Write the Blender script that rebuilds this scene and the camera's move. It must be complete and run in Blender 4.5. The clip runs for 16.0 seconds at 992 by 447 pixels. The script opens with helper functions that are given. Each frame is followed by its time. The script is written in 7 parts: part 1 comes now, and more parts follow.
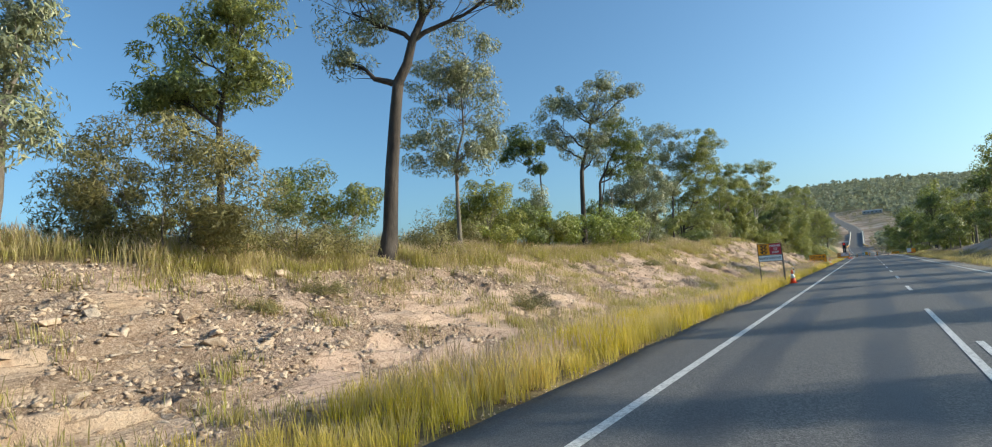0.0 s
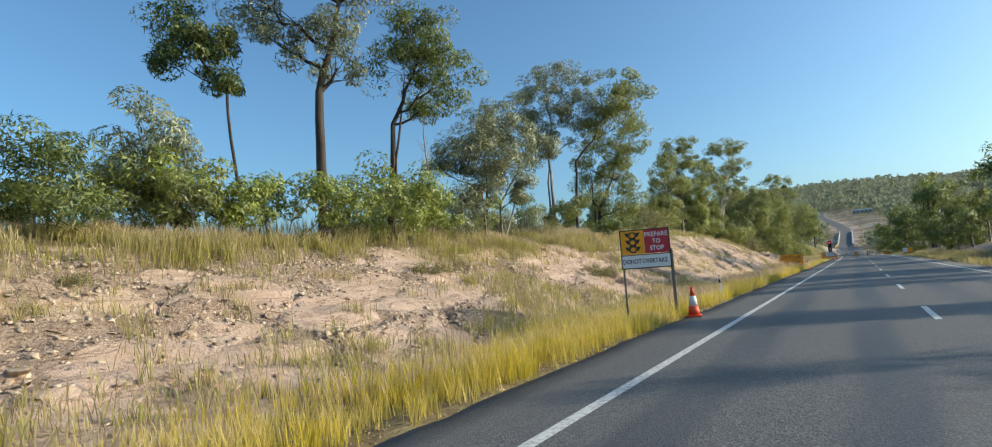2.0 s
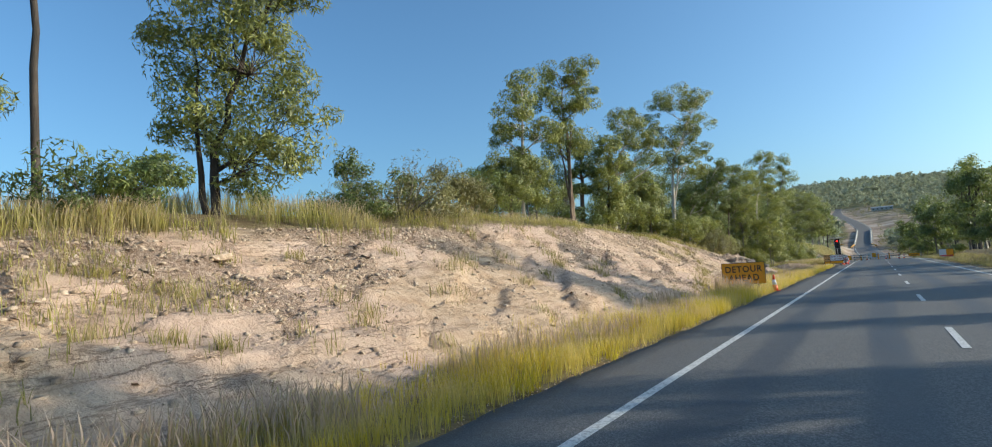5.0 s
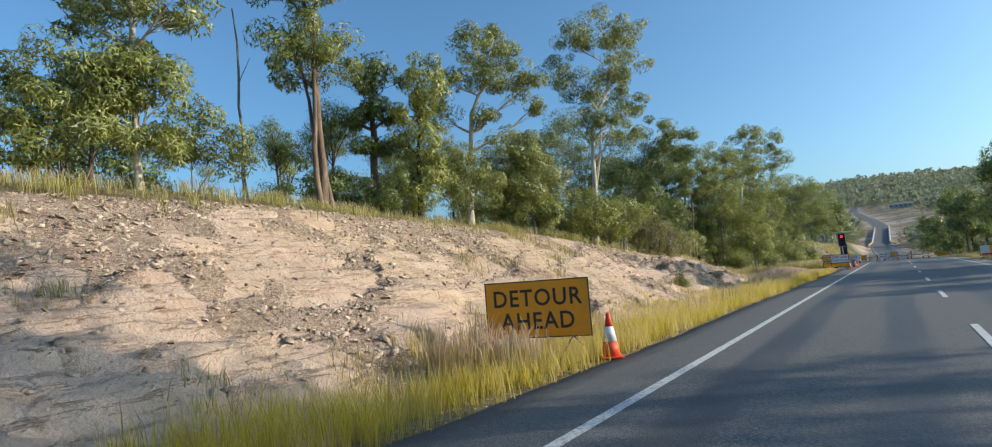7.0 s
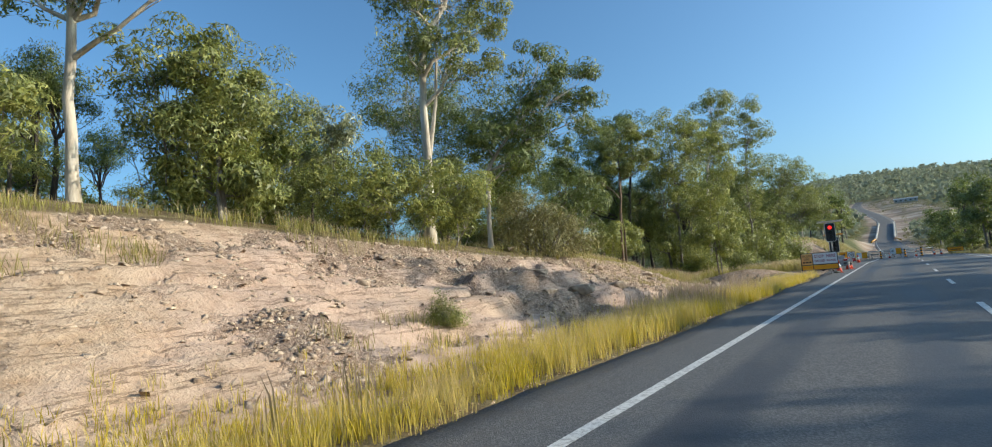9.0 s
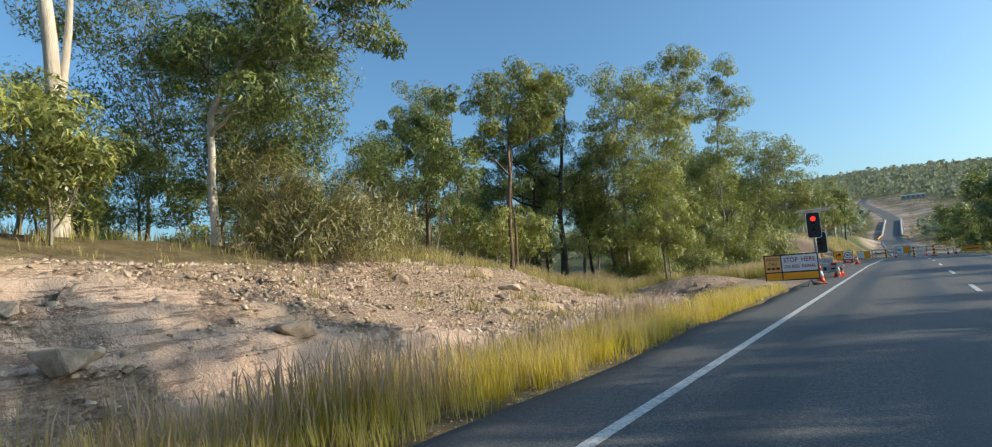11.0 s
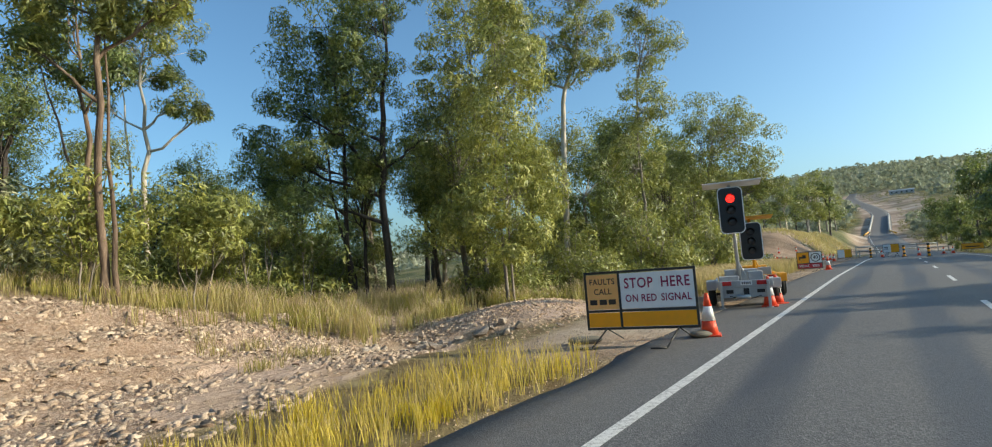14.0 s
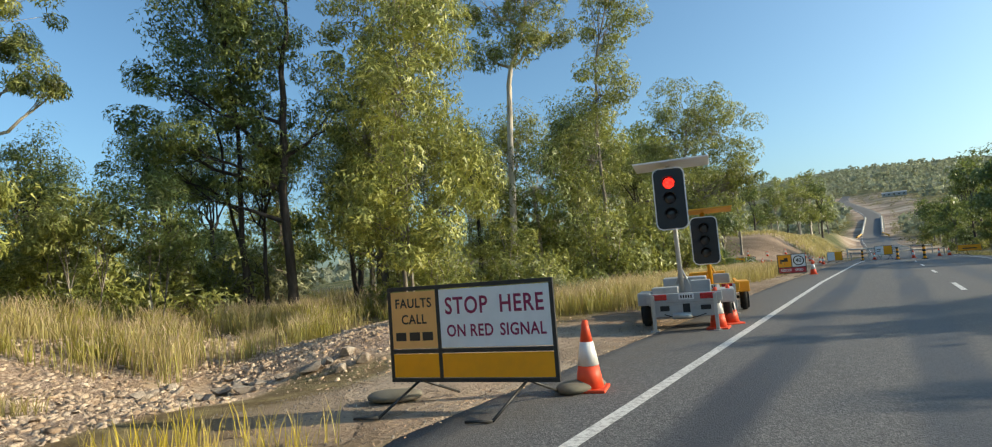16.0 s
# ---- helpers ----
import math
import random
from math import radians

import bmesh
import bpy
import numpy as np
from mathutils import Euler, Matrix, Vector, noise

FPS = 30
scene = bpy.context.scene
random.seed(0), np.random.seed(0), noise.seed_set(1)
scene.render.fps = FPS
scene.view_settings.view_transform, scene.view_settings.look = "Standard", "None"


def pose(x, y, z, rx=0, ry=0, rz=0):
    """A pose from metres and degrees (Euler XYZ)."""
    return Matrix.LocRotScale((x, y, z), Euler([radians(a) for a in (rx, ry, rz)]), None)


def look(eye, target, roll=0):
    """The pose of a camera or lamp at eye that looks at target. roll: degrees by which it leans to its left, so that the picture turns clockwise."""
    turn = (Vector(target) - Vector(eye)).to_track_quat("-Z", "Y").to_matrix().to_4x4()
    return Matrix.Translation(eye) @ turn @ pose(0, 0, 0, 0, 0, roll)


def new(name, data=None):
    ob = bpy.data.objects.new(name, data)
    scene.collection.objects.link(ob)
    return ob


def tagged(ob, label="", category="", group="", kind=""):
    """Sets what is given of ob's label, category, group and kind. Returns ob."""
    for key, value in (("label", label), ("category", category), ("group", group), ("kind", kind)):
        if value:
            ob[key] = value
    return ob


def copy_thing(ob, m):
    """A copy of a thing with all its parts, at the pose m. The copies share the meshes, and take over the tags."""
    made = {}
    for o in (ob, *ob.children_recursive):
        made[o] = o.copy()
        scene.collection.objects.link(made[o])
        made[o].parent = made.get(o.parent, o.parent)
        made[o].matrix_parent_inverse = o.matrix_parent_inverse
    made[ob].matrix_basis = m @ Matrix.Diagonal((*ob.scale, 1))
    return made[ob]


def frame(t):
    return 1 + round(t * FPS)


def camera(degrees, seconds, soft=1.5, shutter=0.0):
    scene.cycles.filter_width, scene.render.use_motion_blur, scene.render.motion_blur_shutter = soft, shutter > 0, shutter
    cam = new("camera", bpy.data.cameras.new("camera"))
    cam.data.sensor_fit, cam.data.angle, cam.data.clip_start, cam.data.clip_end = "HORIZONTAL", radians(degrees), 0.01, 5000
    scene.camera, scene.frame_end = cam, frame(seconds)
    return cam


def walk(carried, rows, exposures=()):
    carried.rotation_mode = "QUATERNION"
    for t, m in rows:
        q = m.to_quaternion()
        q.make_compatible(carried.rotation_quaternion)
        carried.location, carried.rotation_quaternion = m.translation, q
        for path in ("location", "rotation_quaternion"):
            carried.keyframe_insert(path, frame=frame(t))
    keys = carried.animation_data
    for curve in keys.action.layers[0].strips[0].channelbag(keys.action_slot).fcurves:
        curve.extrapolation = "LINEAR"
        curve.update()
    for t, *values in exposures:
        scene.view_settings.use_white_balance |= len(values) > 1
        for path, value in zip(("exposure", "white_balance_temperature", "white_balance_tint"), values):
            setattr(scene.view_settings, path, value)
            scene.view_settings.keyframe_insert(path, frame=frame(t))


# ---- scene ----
cam = camera(82.8, 16.0, soft=1.1)
PATH = [
    (0, (0.05, 2.604, 1.508), (-1.036, 4.271, 1.701), -4.5),
    (0.5, (0.088, 7.561, 1.396), (-0.993, 9.234, 1.584), -4.6),
    (1, (-0.006, 12.384, 1.345), (-1.079, 14.061, 1.537), -4.7),
    (1.5, (0.037, 17.427, 1.358), (-1.03, 19.107, 1.549), -4.7),
    (2, (0.037, 22.48, 1.345), (-1.029, 24.162, 1.527), -4.1),
    (2.5, (0.111, 27.493, 1.393), (-0.96, 29.173, 1.567), -3.8),
    (3, (0.173, 32.305, 1.463), (-0.903, 33.982, 1.627), -3.3),
    (3.5, (0.111, 36.923, 1.544), (-0.971, 38.598, 1.705), -3.3),
    (4, (0.106, 41.615, 1.607), (-0.981, 43.287, 1.762), -2.9),
    (4.2, (0.111, 43.522, 1.611), (-0.979, 45.192, 1.767), -2.9),
    (6.3, (0.165, 63.58, 1.412), (-0.965, 65.218, 1.609), -4.6),
    (6.5, (0.128, 65.485, 1.402), (-1.006, 67.121, 1.596), -4.4),
    (7, (0.178, 70.203, 1.407), (-0.965, 71.833, 1.598), -4.3),
    (7.5, (0.273, 74.536, 1.369), (-0.867, 76.168, 1.559), -4.3),
    (8, (0.166, 78.561, 1.338), (-0.973, 80.195, 1.529), -4.3),
    (8.5, (0.09, 82.402, 1.335), (-1.053, 84.033, 1.526), -4.6),
    (9, (-0.018, 85.988, 1.296), (-1.17, 87.612, 1.488), -4.8),
    (9.5, (-0.084, 89.371, 1.327), (-1.244, 90.989, 1.511), -4.7),
    (10, (-0.094, 92.416, 1.265), (-1.262, 94.029, 1.446), -4.8),
    (10.2, (-0.142, 93.501, 1.257), (-1.313, 95.112, 1.441), -4.8),
    (12.3, (-0.189, 105.516, 1.529), (-1.347, 107.141, 1.68), -3.6),
    (12.5, (-0.163, 106.395, 1.518), (-1.325, 108.016, 1.668), -3.7),
    (13, (-0.178, 108.643, 1.488), (-1.339, 110.264, 1.638), -3.8),
    (13.5, (-0.206, 110.696, 1.437), (-1.359, 112.323, 1.59), -4.0),
    (14, (-0.227, 112.643, 1.428), (-1.373, 114.275, 1.58), -4.2),
    (14.5, (-0.228, 114.217, 1.371), (-1.369, 115.852, 1.526), -4.4),
    (15, (-0.208, 115.348, 1.34), (-1.342, 116.987, 1.501), -4.3),
    (15.5, (-0.219, 116.348, 1.31), (-1.349, 117.989, 1.475), -4.3),
    (16, (-0.231, 117.104, 1.316), (-1.362, 118.746, 1.48), -4.4),
]
walk(cam, [(t, look(eye, target, roll)) for t, eye, target, roll in PATH],
     [(0, 0.14, 6130, 4), (3, 0.14, 6080, 4), (4, 0.12, 5950, 4), (9, 0.12, 5900, 4), (10.2, 0.13, 6000, 4), (12.5, 0.22, 6250, 4), (14, 0.28, 6350, 4), (16, 0.30, 6650, 4)])

# ---------- sky and sun ----------
SUN_AZIMUTH, SUN_HEIGHT = 59.0, 20.0
world = bpy.data.worlds.new("sky")
scene.world = world
world.use_nodes = True
sky = world.node_tree.nodes.new("ShaderNodeTexSky")
sky.sky_type = "NISHITA"
sky.sun_disc = False
sky.sun_elevation, sky.sun_rotation = radians(SUN_HEIGHT), radians(SUN_AZIMUTH)
sky.altitude, sky.air_density, sky.dust_density, sky.ozone_density = 0.0, 1.0, 2.4, 2.8
clear = world.node_tree.nodes.new("ShaderNodeMix")
clear.data_type, clear.blend_type = "RGBA", "MULTIPLY"
clear.inputs[0].default_value, clear.inputs[7].default_value = 1.0, (0.82, 1.0, 1.06, 1.0)
world.node_tree.links.new(sky.outputs[0], clear.inputs[6])
world.node_tree.links.new(clear.outputs[2], world.node_tree.nodes["Background"].inputs["Color"])
world.node_tree.nodes["Background"].inputs["Strength"].default_value = 0.172
sun_data = bpy.data.lights.new("sun", "SUN")
sun_data.energy, sun_data.angle, sun_data.color = 5.0, radians(0.53), (1.0, 0.84, 0.62)
sun = new("sun", sun_data)
a, e = radians(SUN_AZIMUTH), radians(SUN_HEIGHT)
sun.matrix_basis = look((300 * math.sin(a) * math.cos(e), 100 + 300 * math.cos(a) * math.cos(e), 300 * math.sin(e)), (0, 100, 0))

# ---------- small helpers ----------
def smooth(a, b, v):
    t = np.clip((v - a) / (b - a), 0, 1)
    return t * t * (3 - 2 * t)


def lattice(ix, iy, seed):
    n = (ix.astype(np.int64) * 374761393 + iy.astype(np.int64) * 668265263 + seed * 974634777) & 0xFFFFFFFF
    n = ((n ^ (n >> 13)) * 1274126177) & 0xFFFFFFFF
    return ((n ^ (n >> 16)) & 0xFFFF) / 65535.0


def fbm(x, y, size, octaves=3, seed=0):
    """Value noise, about -1 to 1, on arrays."""
    x, y = np.asarray(x, float) / size, np.asarray(y, float) / size
    total, amp, norm = 0.0, 1.0, 0.0
    for k in range(octaves):
        fx, fy = np.floor(x), np.floor(y)
        u, v = x - fx, y - fy
        u, v = u * u * (3 - 2 * u), v * v * (3 - 2 * v)
        a, b = lattice(fx, fy, seed + k), lattice(fx + 1, fy, seed + k)
        c, d = lattice(fx, fy + 1, seed + k), lattice(fx + 1, fy + 1, seed + k)
        total = total + amp * ((a * (1 - u) + b * u) * (1 - v) + (c * (1 - u) + d * u) * v)
        norm += amp
        amp *= 0.5
        x, y = x * 2.03 + 17.1, y * 2.03 + 5.7
    return total / norm * 2 - 1


def mesh_from(name, verts, sizes, corners, attrs=None):
    """A mesh from arrays: corner counts of the faces and their vertices, one after the other."""
    me = bpy.data.meshes.new(name)
    verts = np.asarray(verts, np.float32)
    me.vertices.add(len(verts))
    me.vertices.foreach_set("co", verts.ravel())
    corners = np.asarray(corners, np.int32).ravel()
    me.loops.add(len(corners))
    me.loops.foreach_set("vertex_index", corners)
    sizes = np.asarray(sizes, np.int32)
    me.polygons.add(len(sizes))
    me.polygons.foreach_set("loop_start", np.concatenate([[0], np.cumsum(sizes)[:-1]]).astype(np.int32))
    for key, values in (attrs or {}).items():
        me.attributes.new(key, "FLOAT", "POINT").data.foreach_set("value", np.asarray(values, np.float32))
    me.update(calc_edges=True)
    return me


def part(name, bm, material, parent=None, label=""):
    """Links a bmesh or mesh as one object, under parent if one is given."""
    if isinstance(bm, bpy.types.Mesh):
        me = bm
    else:
        me = bpy.data.meshes.new(name)
        bm.to_mesh(me)
        bm.free()
    if not me.materials:
        me.materials.append(material)
    ob = new(name, me)
    ob.parent = parent
    return tagged(ob, label)


def base(name, label, category, x, y, z=0.0, rz=0.0, group="", kind=""):
    ob = new(name)
    ob.matrix_basis = pose(x, y, z, 0, 0, rz)
    ob.empty_display_size = 0.2
    return tagged(ob, label, category, group, kind)


def box(w, d, h, at=(0, 0, 0), bevel=0.0, bm=None, turn=None):
    """A box w x d x h, its centre at at."""
    bm2 = bmesh.new()
    bmesh.ops.create_cube(bm2, size=1, matrix=Matrix.Diagonal((w, d, h, 1)))
    if bevel:
        bmesh.ops.bevel(bm2, geom=bm2.edges[:], offset=bevel, segments=2, affect="EDGES", profile=0.5)
    m = Matrix.Translation(at) @ (turn or Matrix.Identity(4))
    bmesh.ops.transform(bm2, matrix=m, verts=bm2.verts[:])
    return joined(bm, bm2)


def rod(p, q, r, r2=None, sides=10, bm=None):
    p, q = Vector(p), Vector(q)
    bm2 = bmesh.new()
    d = q - p
    bmesh.ops.create_cone(bm2, cap_ends=True, segments=sides, radius1=r, radius2=r if r2 is None else r2, depth=d.length,
                          matrix=Matrix.Translation((p + q) / 2) @ d.to_track_quat("Z", "Y").to_matrix().to_4x4())
    for f in bm2.faces:
        f.smooth = len(f.verts) == 4
    return joined(bm, bm2)


def joined(bm, bm2):
    if bm is None:
        return bm2
    tmp = bpy.data.meshes.new("tmp")
    bm2.to_mesh(tmp)
    bm2.free()
    bm.from_mesh(tmp)
    bpy.data.meshes.remove(tmp)
    return bm


def plate(w, h, r, depth, at=(0, 0, 0), n=5, r_inner=None):
    """An upright plate in the xz plane with rounded corners."""
    bm = bmesh.new()
    ring = []
    for cx, cz, a0 in ((1, 1, 0), (-1, 1, 90), (-1, -1, 180), (1, -1, 270)):
        for k in range(n + 1):
            a = radians(a0 + 90 * k / n)
            ring.append((at[0] + cx * (w / 2 - r) + r * math.cos(a), at[2] + cz * (h / 2 - r) + r * math.sin(a)))
    front = [bm.verts.new((x, at[1] - depth / 2, z)) for x, z in ring]
    back = [bm.verts.new((x, at[1] + depth / 2, z)) for x, z in ring]
    bm.faces.new(front)
    bm.faces.new(back[::-1])
    for i in range(len(ring)):
        j = (i + 1) % len(ring)
        bm.faces.new((front[j], front[i], back[i], back[j]))
    bmesh.ops.recalc_face_normals(bm, faces=bm.faces[:])
    return bm


def lettering(body, size, at, material, parent, spacing=1.0, stretch=1.0, bold=0.0):
    """Words as a thin mesh on a plate's front (the side towards -y), centred at at."""
    cu = bpy.data.curves.new("lettering", "FONT")
    cu.body, cu.size, cu.align_x, cu.align_y = body, size, "CENTER", "CENTER"
    cu.extrude, cu.offset, cu.space_character, cu.resolution_u = 0.001, bold, spacing, 3
    tmp = new("tmp_text", cu)
    me = bpy.data.meshes.new_from_object(tmp.evaluated_get(bpy.context.evaluated_depsgraph_get()))
    bpy.data.objects.remove(tmp)
    bpy.data.curves.remove(cu)
    me.transform(Matrix.Translation(at) @ pose(0, 0, 0, 90, 0, 0) @ Matrix.Diagonal((stretch, 1, 1, 1)))
    me.name = "lettering"
    return part("lettering", me, material, parent)


# ---------- materials ----------
class Nodes:
    """A short way to write a node material."""

    def __init__(self, name):
        self.mat = bpy.data.materials.new(name)
        self.mat.use_nodes = True
        self.tree = self.mat.node_tree
        self.bsdf = self.tree.nodes["Principled BSDF"]
        self.out = self.tree.nodes["Material Output"]

    def add(self, kind, ins=None, **props):
        node = self.tree.nodes.new(kind)
        if "operation" in props:
            node.operation = props["operation"]
        if "use_clamp" in props:
            node.use_clamp = props["use_clamp"]
        if "data_type" in props:
            node.data_type = props["data_type"]
        if "blend_type" in props:
            node.blend_type = props["blend_type"]
        if "feature" in props:
            node.feature = props["feature"]
        if "attribute_name" in props:
            node.attribute_name = props["attribute_name"]
        for key, value in (ins or {}).items():
            self.put(node.inputs[key], value)
        return node

    def put(self, socket, value):
        if isinstance(value, bpy.types.NodeSocket):
            self.tree.links.new(value, socket)
        else:
            if socket.type == "RGBA" and len(value) == 3:
                value = (*value, 1)
            socket.default_value = value

    def noise(self, size, detail=4.0, rough=0.55, vec=None, distortion=0.0):
        ins = {"Scale": 1 / size, "Detail": detail, "Roughness": rough, "Distortion": distortion}
        if vec is not None:
            ins["Vector"] = vec
        return self.add("ShaderNodeTexNoise", ins).outputs["Fac"]

    def ramp(self, fac, stops, mode="LINEAR"):
        node = self.add("ShaderNodeValToRGB", {"Fac": fac})
        node.color_ramp.interpolation = mode
        els = node.color_ramp.elements
        while len(els) < len(stops):
            els.new(0.5)
        for el, (pos, col) in zip(els, stops):
            el.position = pos
            el.color = (*col, 1) if isinstance(col, (tuple, list)) else (col, col, col, 1)
        return node.outputs["Color"]

    def mix(self, fac, a, b, blend="MIX"):
        node = self.add("ShaderNodeMix", data_type="RGBA", blend_type=blend)
        self.put(node.inputs[0], fac)
        self.put(node.inputs[6], a)
        self.put(node.inputs[7], b)
        return node.outputs[2]

    def math(self, op, a, b=0.0, clamp=False):
        node = self.add("ShaderNodeMath", operation=op, use_clamp=clamp)
        self.put(node.inputs[0], a)
        self.put(node.inputs[1], b)
        return node.outputs[0]

    def attr(self, name):
        return self.add("ShaderNodeAttribute", attribute_name=name).outputs["Fac"]

    def where(self):
        return self.add("ShaderNodeNewGeometry").outputs["Position"]

    def split(self, vec):
        return self.add("ShaderNodeSeparateXYZ", {"Vector": vec}).outputs

    def scaled(self, vec, scale, rot=(0, 0, 0)):
        return self.add("ShaderNodeMapping", {"Vector": vec, "Scale": scale, "Rotation": rot}).outputs["Vector"]

    def bump(self, height, strength=0.5, distance=0.02, normal=None):
        ins = {"Height": height, "Strength": strength, "Distance": distance}
        if normal is not None:
            ins["Normal"] = normal
        return self.add("ShaderNodeBump", ins).outputs["Normal"]

    def done(self, color, rough=0.7, metal=0.0, normal=None, spec=None, **more):
        self.put(self.bsdf.inputs["Base Color"], color)
        self.put(self.bsdf.inputs["Roughness"], rough)
        self.put(self.bsdf.inputs["Metallic"], metal)
        if normal is not None:
            self.put(self.bsdf.inputs["Normal"], normal)
        if spec is not None:
            self.put(self.bsdf.inputs["Specular IOR Level"], spec)
        for key, value in more.items():
            self.put(self.bsdf.inputs[key.replace("_", " ")], value)
        return self.mat


def paint(name, color, rough=0.5, metal=0.0, dirt=0.25, size=0.15, bump=0.0):
    """Plain painted or moulded surface with some grime and uneven gloss."""
    n = Nodes(name)
    vec = n.add("ShaderNodeTexCoord").outputs["Object"]
    f = n.noise(size, 5, 0.6, vec)
    g = n.noise(size * 0.12, 3, 0.6, vec)
    dull = tuple(0.55 * c + 0.05 * d for c, d in zip(color, (1.0, 0.85, 0.65)))
    col = n.mix(n.math("MULTIPLY", n.ramp(f, [(0.45, 0.0), (0.75, 1.0)]), dirt * 1.6, True), color, dull)
    r = n.math("ADD", n.math("MULTIPLY", g, 0.25), rough - 0.12)
    return n.done(col, r, metal, n.bump(g, bump, 0.004) if bump else None)


def ground_material():
    n = Nodes("bank_rock_and_soil")
    pos = n.where()
    rock, soil, dirt = n.attr("rock"), n.attr("soil"), n.attr("dirt")
    big = n.noise(3.2, 5, 0.6, pos)
    mid = n.noise(0.55, 6, 0.62, pos)
    fine = n.noise(0.06, 4, 0.7, pos)
    stone = n.ramp(big, [(0.3, (0.450, 0.284, 0.190)), (0.5, (0.486, 0.345, 0.259)), (0.68, (0.468, 0.362, 0.301))])
    stone = n.mix(n.ramp(mid, [(0.38, 0.25), (0.58, 0.85)]), stone, (0.585, 0.423, 0.328))
    stone = n.mix(n.ramp(n.noise(0.9, 6, 0.7, pos, 0.6), [(0.64, 0.0), (0.76, 0.55)]), stone, (0.360, 0.218, 0.138))
    stone = n.mix(n.ramp(n.noise(1.6, 5, 0.6, n.scaled(pos, (1, 0.35, 1))), [(0.60, 0.0), (0.74, 0.55)]), stone, (0.378, 0.305, 0.277))
    stone = n.mix(n.ramp(n.noise(6.5, 4, 0.6, pos, 0.5), [(0.46, 0.0), (0.62, 0.7)]), stone, n.ramp(mid, [(0.35, (0.450, 0.301, 0.175)), (0.65, (0.594, 0.445, 0.305))]))
    # broken chips with dark flecks, in drifts between bare slabs
    warp = n.add("ShaderNodeVectorMath", {0: pos, 1: n.add("ShaderNodeVectorMath", {0: n.add("ShaderNodeTexNoise", {"Scale": 5.0, "Detail": 3.0, "Vector": pos}).outputs["Color"], "Scale": 0.12}, operation="SCALE").outputs[0]}).outputs[0]
    chips = n.add("ShaderNodeTexVoronoi", {"Vector": n.scaled(warp, (1.0, 0.7, 1.4)), "Scale": 30.0, "Randomness": 1.0})
    speck = n.noise(0.05, 5, 0.78, pos, 0.3)
    loose = n.math("ADD", n.attr("rubble"), n.math("MULTIPLY", n.math("SUBTRACT", n.noise(0.45, 5, 0.7, pos), 0.5), 1.1))
    chipmask = n.ramp(loose, [(0.42, 0.0), (0.58, 1.0)])
    chipcol = n.ramp(n.split(chips.outputs["Color"])[0], [(0.0, (0.243, 0.157, 0.106)), (0.45, (0.423, 0.305, 0.227)), (1.0, (0.594, 0.466, 0.379))])
    chipcol = n.mix(n.ramp(speck, [(0.36, 0.75), (0.52, 0.0)]), chipcol, (0.171, 0.109, 0.074))
    chipcol = n.mix(0.3, chipcol, stone)
    stone = n.mix(n.math("MULTIPLY", chipmask, 0.9), stone, chipcol)
    # thin splits along the bedding
    seam = n.noise(0.7, 7, 0.7, n.scaled(pos, (1.2, 0.16, 2.2), (0.0, 0.0, 0.25)))
    crack = n.ramp(seam, [(0.485, 0.0), (0.5, 1.0), (0.515, 0.0)])
    stone = n.mix(n.math("MULTIPLY", n.math("MULTIPLY", crack, 0.6), n.ramp(n.noise(1.1, 3, 0.6, pos), [(0.42, 0.1), (0.6, 1.0)])), stone, (0.180, 0.109, 0.069))
    stone = n.mix(n.ramp(n.noise(2.1, 6, 0.68, pos, 0.4), [(0.60, 0.0), (0.70, 0.4)]), stone, n.ramp(fine, [(0.35, (0.198, 0.122, 0.078)), (0.65, (0.414, 0.301, 0.222))]))
    stone = n.mix(n.ramp(n.noise(0.16, 5, 0.7, pos, 0.5), [(0.54, 0.0), (0.70, 0.5)]), stone, (0.324, 0.196, 0.125))
    earth = n.mix(n.ramp(mid, [(0.4, 0.0), (0.65, 1.0)]), (0.19, 0.135, 0.07), (0.30, 0.24, 0.12))
    bare = n.ramp(n.noise(7.0, 6, 0.66, n.scaled(pos, (0.22, 0.6, 0.6))), [(0.34, (0.17, 0.12, 0.085)), (0.5, (0.36, 0.26, 0.19)), (0.64, (0.52, 0.43, 0.34))])
    far = n.mix(n.ramp(n.noise(9.0, 5, 0.6, pos), [(0.4, 0.0), (0.62, 1.0)]), (0.075, 0.085, 0.03), (0.20, 0.175, 0.075))
    col = n.mix(soil, far, earth)
    col = n.mix(dirt, col, bare)
    col = n.mix(rock, col, stone)
    height = n.math("ADD", n.math("MULTIPLY", mid, 1.0), n.math("MULTIPLY", fine, 0.35))
    height = n.math("SUBTRACT", height, n.math("MULTIPLY", crack, 0.12))
    height = n.math("ADD", height, n.math("MULTIPLY", n.math("MULTIPLY", n.math("ADD", speck, n.math("MULTIPLY", n.split(chips.outputs["Color"])[1], 0.4)), chipmask), 0.55))
    return n.done(col, 0.9, 0.0, n.bump(height, 1.0, 0.11), 0.2)


